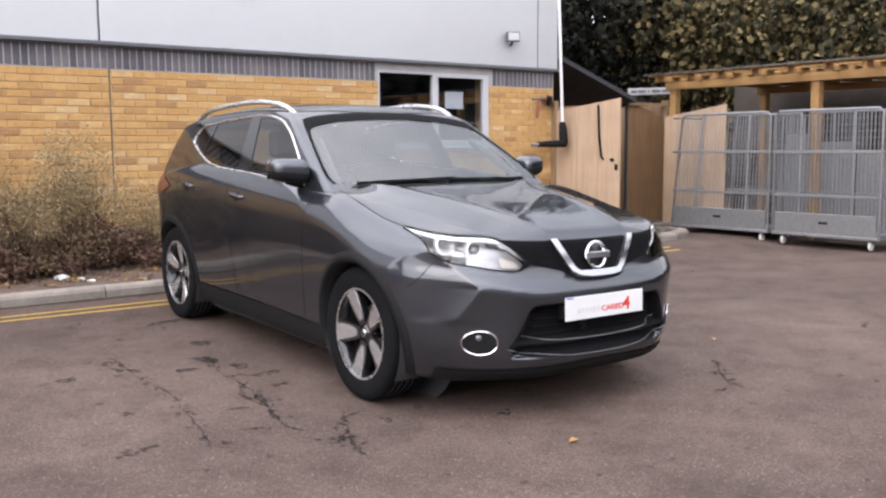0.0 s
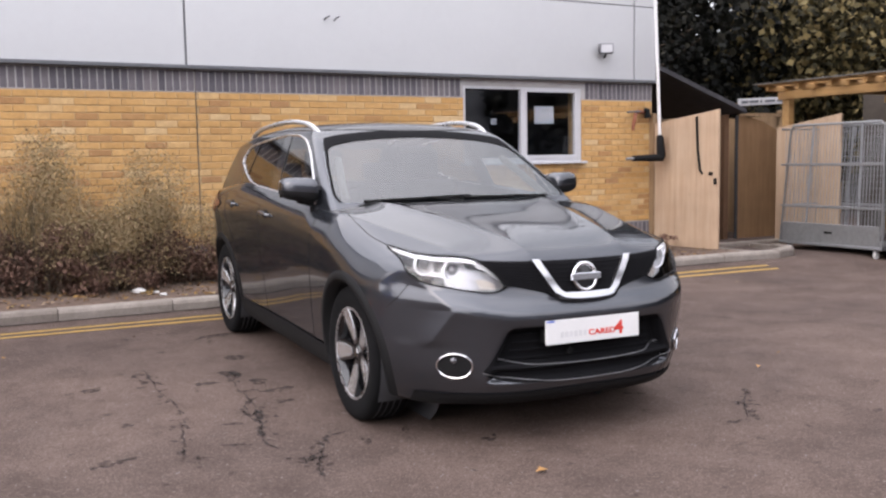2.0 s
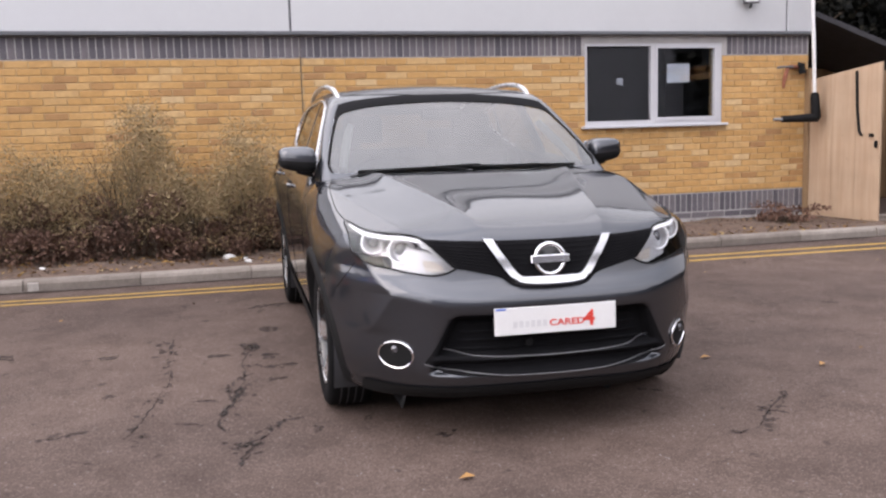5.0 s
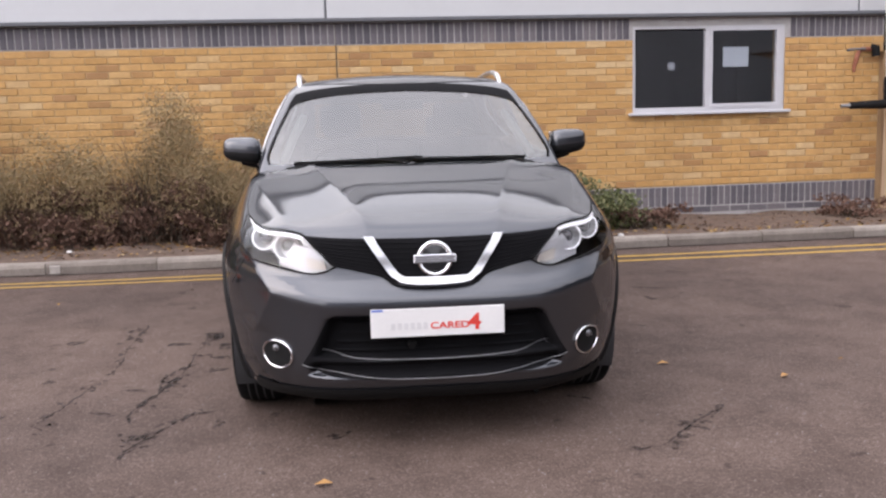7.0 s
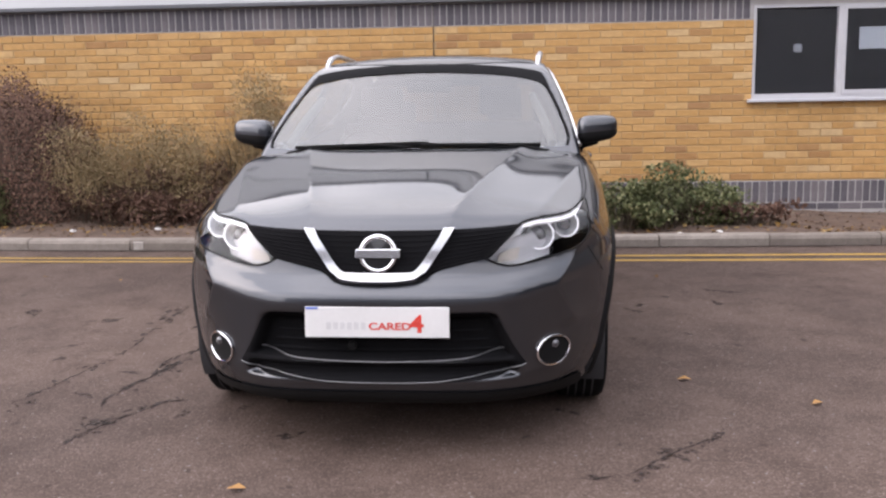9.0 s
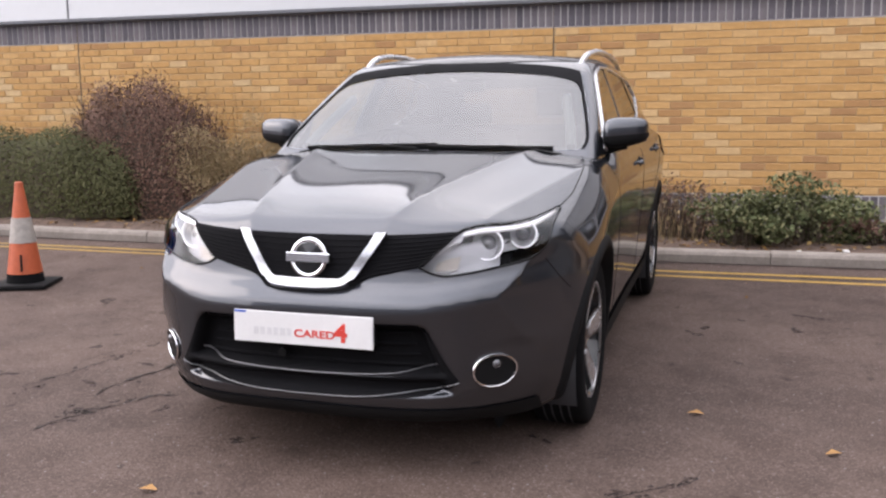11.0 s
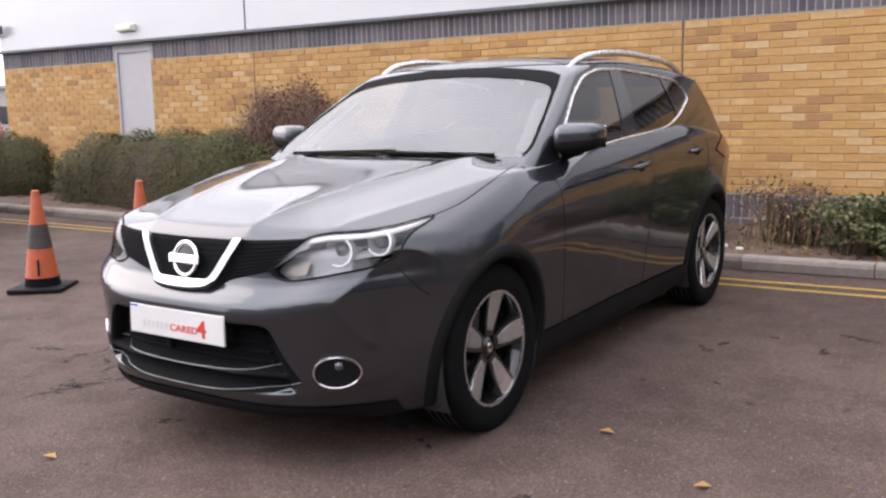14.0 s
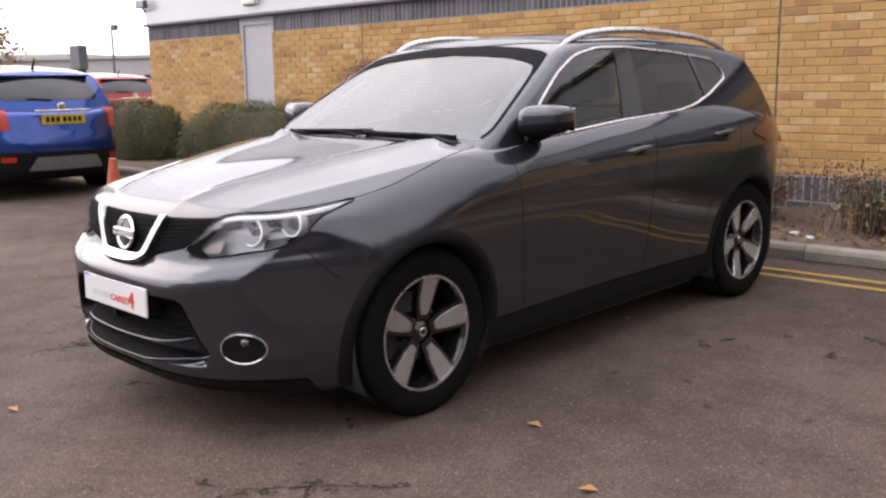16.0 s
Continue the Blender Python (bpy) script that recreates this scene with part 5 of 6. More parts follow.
def patch(name, f, lower, upper, n, m, mat, parent, label="", out=0.004, view="front", sign=1, thick=0.0):
    """A panel on the surface f between two curves of (across, up) points."""
    s = np.linspace(0, 1, n)
    lo, up = (np.stack([smooth_interp(np.linspace(0, 1, len(c)), [v[k] for v in c])(s) for k in (0, 1)], -1) for c in (lower, upper))
    t = np.linspace(0, 1, m)[:, None, None]
    g = lo[None] * (1 - t) + up[None] * t
    put = {"front": lambda a, b, o: on_front(f, a, b, o), "side": lambda a, b, o: on_side(f, a, b, o, sign), "top": lambda a, b, o: on_top(f, a, b, o)}[view]
    p = put(g[..., 0], g[..., 1], out)
    if thick:
        p2 = put(g[..., 0], g[..., 1], out - thick)
        v = np.concatenate([p.reshape(-1, 3), p2.reshape(-1, 3)])
        faces, k = grid_faces(m, n), n * m
        faces += [tuple(i + k for i in q[::-1]) for q in grid_faces(m, n)]
        ring = [*range(n), *(j * n + n - 1 for j in range(1, m)), *((m - 1) * n + i for i in range(n - 2, -1, -1)), *(j * n for j in range(m - 2, 0, -1))]
        faces += [(a, a + k, b + k, b) for a, b in zip(ring, ring[1:] + ring[:1])]
        ob = add_mesh(name, v, faces, mat, parent, label, smooth=True)
    else:
        ob = add_mesh(name, p.reshape(-1, 3), grid_faces(m, n), mat, parent, label, smooth=True)
    bm = bmesh.new()
    bm.from_mesh(ob.data)
    bmesh.ops.recalc_face_normals(bm, faces=bm.faces[:])
    if not thick:
        fs = bm.faces[:]
        mid = fs[len(fs) // 2]
        want = {"front": Vector((0, -1, 0)), "side": Vector((sign, 0, 0)), "top": Vector((0, 0, 1))}[view]
        if mid.normal.dot(want) < 0:
            bmesh.ops.reverse_faces(bm, faces=fs)
    bm.to_mesh(ob.data)
    bm.free()
    if thick:
        try:
            ob.data.set_sharp_from_angle(angle=radians(40))
        except AttributeError:
            pass
    return ob


CAR_AT = pose(-0.009, 0.0, 0.0, 0.75, 0.2, -1.8)
car = thing("car", CAR_AT, "dark grey metallic crossover car parked with its rear to the kerb", "car")

# body, parted into bumper, wings, bonnet and doors along their shut lines
bp, bf = shell(tub, (0, 1.30, 0.60), (0.9, 2.2, 0.42), (130, 270, 70))
ARCH = 0.372
for c in (0.0, WHEELBASE):
    ring = np.array([(c + ARCH * math.cos(a), TYRE_R + 0.005 + ARCH * math.sin(a)) for a in np.linspace(0, math.tau, 97)[:-1]])
    flank = np.abs(bp[:, 0]) > 0.7
    bp = snap(tub, bp, flank, [1, 2], ring, 0.011, lambda q, s: on_side(tub, q[:, 0], q[:, 1]) * np.stack([s, s * 0 + 1, s * 0 + 1], -1))
mid = bp[bf].mean(1)
keep = np.ones(len(bf), bool)
for c in (0.0, WHEELBASE):
    keep &= ~((np.hypot(mid[:, 1] - c, mid[:, 2] - TYRE_R - 0.005) < ARCH) & (np.abs(mid[:, 0]) > 0.62))
keep &= ~((mid[:, 2] > 1.04) & (mid[:, 1] > 0.75) & (mid[:, 1] < 3.1) & (np.abs(mid[:, 0]) < 0.66))
LAMP_LO = [(0.382, 0.753), (0.43, 0.730), (0.475, 0.722), (0.55, 0.731), (0.64, 0.748), (0.72, 0.765), (0.774, 0.82), (0.772, 0.905)]
LAMP_HI = [(0.392, 0.762), (0.455, 0.815), (0.52, 0.872), (0.59, 0.884), (0.66, 0.8855), (0.715, 0.893), (0.748, 0.906), (0.764, 0.913)]


def through_curve(ctrl, n):
    s = np.linspace(0, 1, n)
    u = np.linspace(0, 1, len(ctrl))
    return np.stack([smooth_interp(u, [c[k] for c in ctrl])(s) for k in (0, 1)], -1)


lamp_rim = np.concatenate([through_curve(LAMP_LO, 40), through_curve(LAMP_HI, 40)[::-1]])
for sx in (1, -1):
    near = (bp[:, 1] < -0.2) & (bp[:, 0] * sx > 0.3) & (bp[:, 2] > 0.69)
    bp = snap(tub, bp, near, [0, 2], lamp_rim * [sx, 1], 0.008, lambda q, s: on_front(tub, q[:, 0], q[:, 1]))
mid = bp[bf].mean(1)
keep &= ~((mid[:, 1] < -0.2) & in_polygon(np.abs(mid[:, [0, 2]]), lamp_rim))
bf, mid = bf[keep], mid[keep]
bonnet_half = np.array([(0, -0.775), (0.25, -0.762), (0.50, -0.695), (0.67, -0.54), (0.76, -0.27), (0.785, 0.06), (0.757, 0.33), (0.70, 0.46), (0, 0.44)])
bonnet_poly = np.concatenate([bonnet_half, bonnet_half[-2:0:-1] * [-1, 1]])
kind = np.full(len(bf), 0)
ax = np.abs(mid[:, 0])
kind[(mid[:, 1] < -0.27) & (mid[:, 2] < 0.80)] = 1
kind[in_polygon(mid[:, :2], bonnet_poly) & (mid[:, 2] > 0.835)] = 2
flank = (ax > 0.6) & (mid[:, 2] > 0.32)
kind[flank & (mid[:, 1] > 0.56) & (mid[:, 1] < 1.60) & (mid[:, 0] > 0)] = 3
kind[flank & (mid[:, 1] > 0.56) & (mid[:, 1] < 1.60) & (mid[:, 0] < 0)] = 4
behind = flank & (mid[:, 1] >= 1.60) & (mid[:, 1] < 2.42 - 0.6 * np.clip(0.8 - mid[:, 2], 0, 0.5))
kind[behind & (mid[:, 0] > 0)] = 5
kind[behind & (mid[:, 0] < 0)] = 6
kind[(mid[:, 1] > 3.05) & (mid[:, 2] < 0.72)] = 7
panels = {0: ("body", "dark grey metallic body shell and wings"), 1: ("front_bumper", "dark grey painted front bumper"), 2: ("bonnet", "sculpted dark grey bonnet reflecting the sky"),
          3: ("front_door", ""), 4: ("front_door", ""), 5: ("rear_door", ""), 6: ("rear_door", ""), 7: ("rear_bumper", "")}
panel = {k: skin(n, tub, bp, bf[kind == k], PAINT, car, lab) for k, (n, lab) in panels.items()}


def seam(points, parent, r=0.0028, mat=BLACK, name="shut_line"):
    return part(name, tube([tuple(p) for p in points], r, 6), mat, parent, smooth=True)


def curve(ctrl, n):
    s = np.linspace(0, 1, n)
    u = np.linspace(0, 1, len(ctrl))
    return np.stack([smooth_interp(u, [c[k] for c in ctrl])(s) for k in (0, 1)], -1)


def mirror(ctrl):
    """A curve's right half, (0, z) last, and its left half."""
    return [(-x, z) for x, z in ctrl] + [(x, z) for x, z in ctrl[-2::-1]]


for sx in (1, -1):
    c = curve([(0.70, 0.52), (0.757, 0.33), (0.783, 0.12), (0.785, -0.08), (0.762, -0.30)], 40)
    seam(on_top(tub, c[:, 0] * sx, c[:, 1], -0.001), panel[2])
    for y0, y1, k in ((0.53, 0.60, 3), (1.63, 1.56, 3)):
        z = np.linspace(1.03, 0.33, 24)
        seam(on_side(tub, y0 + (y1 - y0) * (1.03 - z) / 0.7, z, -0.001, sx), panel[3 if sx > 0 else 4])
    c = curve([(2.52, 1.06), (2.45, 0.9), (2.33, 0.78), (2.22, 0.66), (2.16, 0.5)], 26)
    seam(on_side(tub, c[:, 0], c[:, 1], -0.001, sx), panel[5 if sx > 0 else 6])
    c = curve([(0.835, 0.64), (0.80, 0.70), (0.765, 0.757)], 14)
    seam(on_front(tub, c[:, 0] * sx, c[:, 1], -0.001), panel[1])

# black lower trims
patch("bumper_lip", tub, [(-0.74, 0.20), (-0.4, 0.215), (0, 0.22), (0.4, 0.215), (0.74, 0.20)], [(-0.74, 0.258), (-0.4, 0.272), (0, 0.277), (0.4, 0.272), (0.74, 0.258)], 60, 6, BLACK, car, "black plastic bumper lip", 0.006)
for sx in (1, -1):
    patch("sill_trim", tub, [(0.40, 0.20), (2.25, 0.20)], [(0.36, 0.315), (1.3, 0.33), (2.29, 0.325)], 60, 6, BLACK, car, "black plastic sill", 0.008, "side", sx)
    for c, a0, a1 in ((0.0, -20, 200), (WHEELBASE, -18, 198)):
        ang = np.radians(np.linspace(a0, a1, 60))
        rad = np.linspace(ARCH - 0.012, ARCH + 0.052, 5)[:, None]
        y, z = c + rad * np.cos(ang), TYRE_R + 0.005 + rad * np.sin(ang)
        out = 0.009 * np.array([0.0, 1, 1, 0.8, -0.2])[:, None]
        p = on_side(tub, y, z, 0, 1)
        p = p + gradient(tub, p) * out[..., None]
        p[0, :, 0] -= 0.05
        p[..., 0] *= sx
        add_mesh("arch_trim", p.reshape(-1, 3), grid_faces(5, 60, sx < 0), BLACK, car, "black plastic wheel-arch trim", smooth=True)
        w = [(sx * x, c + ARCH * math.cos(a) * 1.0, TYRE_R + 0.005 + ARCH * math.sin(a)) for x in (0.85, 0.5) for a in np.radians(np.linspace(-30, 210, 33))]
        add_mesh("wheel_liner", w, grid_faces(2, 33), DARK, car, smooth=True)
        add_mesh("liner_plate", [(sx * 0.52, c, TYRE_R)] + [(sx * 0.52, c + 0.4 * math.cos(a), TYRE_R + 0.4 * math.sin(a)) for a in np.linspace(0, math.tau, 25)[:-1]], [(0, k + 1, (k + 1) % 24 + 1) for k in range(24)], DARK, car)

ROOF_GLASS = plain("dark_roof_glass", (0.008, 0.008, 0.009), 0.10, vary=0.05, Specular_IOR_Level=0.35)
BRIGHT = plain("bright_satin_chrome", (0.527, 0.527, 0.544), 0.16, 0.95, vary=0.03)
DEEP = plain("matt_black_mesh", (0.006, 0.006, 0.007), 0.85, Specular_IOR_Level=0.1)
DIM_TRIM = plain("dim_satin_trim", (0.16, 0.16, 0.17), 0.35, 0.5)
# nose: grille, V trim, badge, intake, plate, lamps
grille = patch("grille", tub, mirror([(0.402, 0.753), (0.30, 0.730), (0.215, 0.708), (0.15, 0.672), (0.07, 0.662), (0, 0.660)]), mirror([(0.515, 0.866), (0.40, 0.859), (0.28, 0.855), (0.18, 0.853), (0.09, 0.852), (0, 0.8515)]), 90, 14, DEEP, car, "black honeycomb grille", 0.003)
for k in range(9):
    t = (k + 0.7) / 9.6
    lo, hi = curve(mirror([(0.402, 0.753), (0.30, 0.730), (0.215, 0.708), (0.15, 0.672), (0.07, 0.662), (0, 0.660)]), 70), curve(mirror([(0.515, 0.866), (0.40, 0.859), (0.28, 0.855), (0.18, 0.853), (0.09, 0.852), (0, 0.8515)]), 70)
    g = lo * (1 - t) + hi * t
    seam(on_front(tub, g[:, 0], g[:, 1], 0.004), grille, 0.0022, DEEP, "grille_bar")
vee_lo, vee_hi = [(0.272, 0.8535), (0.216, 0.770), (0.160, 0.690), (0.132, 0.672), (0.06, 0.665), (0, 0.664)], [(0.236, 0.8525), (0.186, 0.780), (0.136, 0.711), (0.112, 0.698), (0.055, 0.692), (0, 0.691)]
patch("grille_trim", tub, mirror(vee_lo), mirror(vee_hi), 100, 6, BRIGHT, car, "chrome V-shaped grille trim", 0.026, thick=0.03)
by = float(on_front(tub, 0.0, 0.775)[1])
badge = spin([(0.062 + 0.0085 * math.cos(a), 0.006 * math.sin(a)) for a in np.linspace(0, math.tau, 13)[:-1]], 40, "y", closed=True, at=(0, 0, 0))
ring = part("badge", badge, CHROME, car, "chrome ring badge", smooth=True)
ring.matrix_local = pose(0, by - 0.022, 0.775, -9)
part("badge_bar", boxes((-0.083, 0.083, -0.012, 0.004, -0.0165, 0.0165), bevel=0.003), CHROME, ring)
part("badge_back", spin([(0.0, 0.0), (0.062, 0.004), (0.062, 0.03), (0, 0.03)], 32, "y"), GLOSS_BLACK, ring)
intake_up = mirror([(0.527, 0.374), (0.492, 0.43), (0.458, 0.495), (0.428, 0.548), (0.395, 0.566), (0.25, 0.569), (0.12, 0.571), (0, 0.572)])
intake_lo = mirror([(0.525, 0.368), (0.50, 0.345), (0.45, 0.328), (0.37, 0.319), (0.28, 0.315), (0.18, 0.312), (0.09, 0.311), (0, 0.3105)])
intake = patch("lower_intake", tub, intake_lo, intake_up, 110, 34, DEEP, car, "black lower air intake", 0.004)
for c, r in (([(0.455, 0.426), (0.38, 0.401), (0.30, 0.392), (0.15, 0.388), (0, 0.387)], 0.0045), ([(0.528, 0.368), (0.42, 0.336), (0.31, 0.323), (0.15, 0.314), (0, 0.312)], 0.0035)):
    g = curve(mirror(c), 60)
    seam(on_front(tub, g[:, 0], g[:, 1], 0.006), intake, r * 0.6, DIM_TRIM, "bright_line")
for k in range(4):
    z = 0.42 + 0.036 * k
    xs = np.linspace(-0.40 + 0.012 * k, 0.40 - 0.012 * k, 40)
    seam(on_front(tub, xs, np.full(40, z), 0.012), intake, 0.006, DEEP, "intake_slat")
part("sensor", spin([(0.0, -0.012), (0.016, -0.01), (0.018, 0.01), (0, 0.01)], 16, "y", at=(-0.10, -0.835, 0.44)), BLACK, intake)

plate = part("number_plate", boxes((-0.26, 0.26, -0.004, 0.004, -0.0555, 0.0555), bevel=0.002), WHITE, car, "white advertising plate with red lettering")
plate.matrix_local = pose(0.0, -0.884, 0.539, -2)
part("plate_holder", boxes((-0.25, 0.25, 0.004, 0.06, -0.05, 0.05)), BLACK, plate)
RED_INK = plain("red_ink", (0.62, 0.05, 0.035), 0.5)
GREY_INK = plain("pale_grey_ink", (0.55, 0.55, 0.56), 0.5)
BLUE_INK = plain("blue_ink", (0.03, 0.10, 0.45), 0.5)


def lettering(name, text, size, at, mat, parent, depth=0.0008):
    cu = bpy.data.curves.new(name, "FONT")
    cu.body, cu.size, cu.extrude, cu.align_x, cu.offset = text, size, depth, "LEFT", size * 0.022
    tmp = bpy.data.objects.new(name, cu)
    scene.collection.objects.link(tmp)
    bpy.context.view_layer.update()
    me = bpy.data.meshes.new_from_object(tmp.evaluated_get(bpy.context.evaluated_depsgraph_get()))
    bpy.data.objects.remove(tmp)
    me.materials.clear()
    me.materials.append(mat)
    ob = new(name, me)
    ob.parent = parent
    ob.matrix_local = at
    return ob


lettering("lettering", "CARED", 0.036, pose(-0.030, -0.0048, -0.026, 90) @ Matrix.Diagonal((1.32, 1, 1, 1)), RED_INK, plate)
lettering("numeral", "4", 0.088, pose(0.116, -0.0048, -0.034, 90) @ Matrix.Diagonal((1.2, 1, 1, 1)), RED_INK, plate)
for k in range(6):
    part("grey_bar", boxes((-0.182 + 0.025 * k, -0.182 + 0.025 * k + 0.017, -0.0052, -0.004, -0.026, 0.0)), GREY_INK, plate)
part("blue_tab", boxes((-0.257, -0.212, -0.005, -0.004, 0.047, 0.0545)), BLUE_INK, plate)

LENS = make_glass("lamp_lens", (0.93, 0.94, 0.95))
DRL = Nodes("daytime_lamp_strip", 0.3)
DRL.color((0.85, 0.86, 0.9))
DRL.b.inputs["Emission Color"].default_value = (0.95, 0.97, 1, 1)
DRL.b.inputs["Emission Strength"].default_value = 0.22
DRL = DRL.mat
REFLECT = plain("lamp_reflector", (0.44, 0.44, 0.46), 0.36, 0.4, vary=0.1, scale=30)
PROJECTOR = plain("smoked_projector_glass", (0.16, 0.16, 0.17), 0.08, 0.7, vary=0.1)
PALE_STRIP = plain("frosted_light_guide", (0.374, 0.374, 0.3876), 0.35, vary=0.05)
AMBER = plain("amber_lamp", (0.4488, 0.408, 0.3672), 0.25, vary=0.1)
for sx in (1, -1):
    lo, hi = [(sx * a, b) for a, b in LAMP_LO], [(sx * a, b) for a, b in LAMP_HI]
    lamp = patch("headlight", tub, lo, hi, 60, 18, GLOSS_BLACK, car, "swept-back headlight with bright daytime strip", -0.13)
    sub = lambda u0, u1, v0, v1: ([tuple((1 - v0) * a + v0 * b) for a, b in zip(curve(lo, 60)[int(u0 * 59):int(u1 * 59) + 1], curve(hi, 60)[int(u0 * 59):int(u1 * 59) + 1])],
                                  [tuple((1 - v1) * a + v1 * b) for a, b in zip(curve(lo, 60)[int(u0 * 59):int(u1 * 59) + 1], curve(hi, 60)[int(u0 * 59):int(u1 * 59) + 1])])
    patch("reflector", tub, *sub(0.02, 0.62, 0.02, 0.98), 40, 12, REFLECT, lamp, "silver reflector", -0.075)
    patch("reflector", tub, *sub(0.60, 0.86, 0.30, 0.98), 20, 10, REFLECT, lamp, "", -0.095)
    patch("indicator", tub, *sub(0.16, 0.36, 0.12, 0.40), 16, 6, AMBER, lamp, "pale amber indicator", -0.045, thick=0.006)
    patch("light_strip", tub, *sub(0.30, 0.97, 0.91, 0.985), 40, 5, DRL, lamp, "white daytime running strip", -0.010, thick=0.012)
    patch("light_strip", tub, *sub(0.02, 0.32, 0.74, 0.97), 24, 5, PALE_STRIP, lamp, "frosted light guide", -0.014, thick=0.01)
    for cx, cy, cz, r in ((0.578, -0.605, 0.812, 0.050), (0.680, -0.50, 0.838, 0.045)):
        q = Matrix.Translation((sx * cx, cy, cz)) @ Vector((sx * 0.22, -1, 0.05)).normalized().to_track_quat("Z", "Y").to_matrix().to_4x4()
        bm = spin([(r * 0.5, -0.03), (r * 0.72, -0.012), (r * 0.9, 0.006), (r, 0.012), (r * 1.04, 0.008), (r * 1.05, -0.03)], 28)
        ob = part("lamp_bowl", bm, REFLECT, lamp, smooth=True)
        ob.matrix_local = q
        bm = spin([(0.0, 0.008), (r * 0.35, 0.004), (r * 0.58, -0.010), (r * 0.62, -0.03)], 24)
        ob = part("projector", bm, PROJECTOR, lamp, smooth=True)
        ob.matrix_local = q
        arc = [q @ Vector((r * 1.06 * math.cos(a), r * 1.06 * math.sin(a), 0.014)) for a in np.radians(np.linspace(-150, 60, 28) if sx > 0 else np.linspace(120, 330, 28))]
        part("light_ring", tube(arc, 0.0036, 6), DRL, lamp, smooth=True)
    rim_pts = on_front(tub, lamp_rim[:, 0] * sx, lamp_rim[:, 1], 0.001)
    part("lamp_gasket", tube([tuple(v) for v in rim_pts], 0.0042, 6, closed=True), BLACK, lamp, smooth=True)
    ln = patch("lens", tub, lo, hi, 60, 18, LENS, lamp, "clear lens", 0.003)
    ln.visible_shadow = False
    # fog lamp
    cx, cz = sx * 0.629, 0.398
    an = np.linspace(0, math.tau, 49)[:-1]
    ringp = on_front(tub, cx + 0.060 * np.cos(an), cz + 0.056 * np.sin(an), 0.006)
    fog = part("fog_lamp", tube([tuple(v) for v in ringp], 0.0042, 8, closed=True), CHROME, car, "round fog lamp in a chrome ring", smooth=True)
    rr = np.linspace(0.0, 1, 7)[:, None]
    fp = on_front(tub, cx + 0.062 * rr * np.cos(an), cz + 0.057 * rr * np.sin(an), 0.003)
    add_mesh("fog_cup", fp.reshape(-1, 3), [(j * 48 + i, j * 48 + (i + 1) % 48, (j + 1) * 48 + (i + 1) % 48, (j + 1) * 48 + i) for j in range(6) for i in range(48)], BLACK, fog, smooth=True)
    ctr = on_front(tub, cx, cz, 0.02)
    part("bulb", spin([(0.0, -0.006), (0.011, -0.003), (0.017, 0.004), (0.018, 0.016)], 20, "y", at=(ctr[0] - sx * 0.008, ctr[1] + 0.010, ctr[2] + 0.024)), PROJECTOR, fog, smooth=True)

# cabin: painted frame, glazing, roof
hp, hf = shell(house, (0, 1.9, 1.2), (0.8, 1.4, 0.4), (84, 170, 56))
dlo = [(0.665, 1.068), (1.0, 1.082), (1.43, 1.112), (1.97, 1.134), (2.17, 1.162), (2.36, 1.215), (2.585, 1.300), (2.575, 1.345), (2.50, 1.408), (2.08, 1.450), (1.66, 1.474), (1.41, 1.470), (1.21, 1.436), (1.03, 1.355), (0.85, 1.232), (0.72, 1.118)]
dlo = rounded(dlo, 0.05, 4)
screen_half = [(0.0, 1.078), (0.40, 1.074), (0.72, 1.082), (0.748, 1.115), (0.718, 1.22), (0.658, 1.36), (0.615, 1.446), (0.3, 1.490), (0.0, 1.500)]
screen = rounded(screen_half + [(-a, b) for a, b in screen_half[-2:0:-1]], 0.03, 4)
nrm = gradient(house, hp)
is_side = (np.abs(nrm[:, 0]) > 0.6)
hp = snap(house, hp, is_side, [1, 2], dlo, 0.012, lambda q, s: on_side(house, q[:, 0], q[:, 1]) * np.stack([s, s * 0 + 1, s * 0 + 1], -1))
is_front = (nrm[:, 1] < -0.3) & (hp[:, 1] < 1.6) & ~is_side
hp = snap(house, hp, is_front, [0, 2], screen, 0.012, lambda q, s: on_front(house, q[:, 0], q[:, 1]))
hm, hn = hp[hf].mean(1), nrm[hf].mean(1)
side_f = (np.abs(hn[:, 0]) > 0.55) & in_polygon(hm[:, [1, 2]], dlo)
front_f = (hn[:, 1] < -0.3) & (hm[:, 1] < 1.6) & ~side_f & in_polygon(hm[:, [0, 2]], screen)
rear_f = (hn[:, 1] > 0.35) & (hm[:, 1] > 2.6) & (np.abs(hm[:, 0]) < 0.58) & (hm[:, 2] > 1.12) & (hm[:, 2] < 1.39)
rest = ~(side_f | front_f | rear_f) & (hm[:, 2] > 0.90)
pill = rest & (hn[:, 1] < -0.22) & (hm[:, 1] < 1.30) & (hm[:, 2] < 1.49)
rest &= ~pill
for sx in (1, -1):
    skin("windscreen_pillar", house, hp, hf[pill & (hm[:, 0] * sx > 0)], PAINT, car, "dark windscreen pillar")
skin("cabin_frame", house, hp, hf[rest], PAINT, car, "dark grey roof frame and pillars")
skin("windscreen", house, hp, hf[front_f], GLASS, car, "raked windscreen reflecting bright cloud").visible_shadow = False
skin("rear_window", house, hp, hf[rear_f], TINT, car).visible_shadow = False
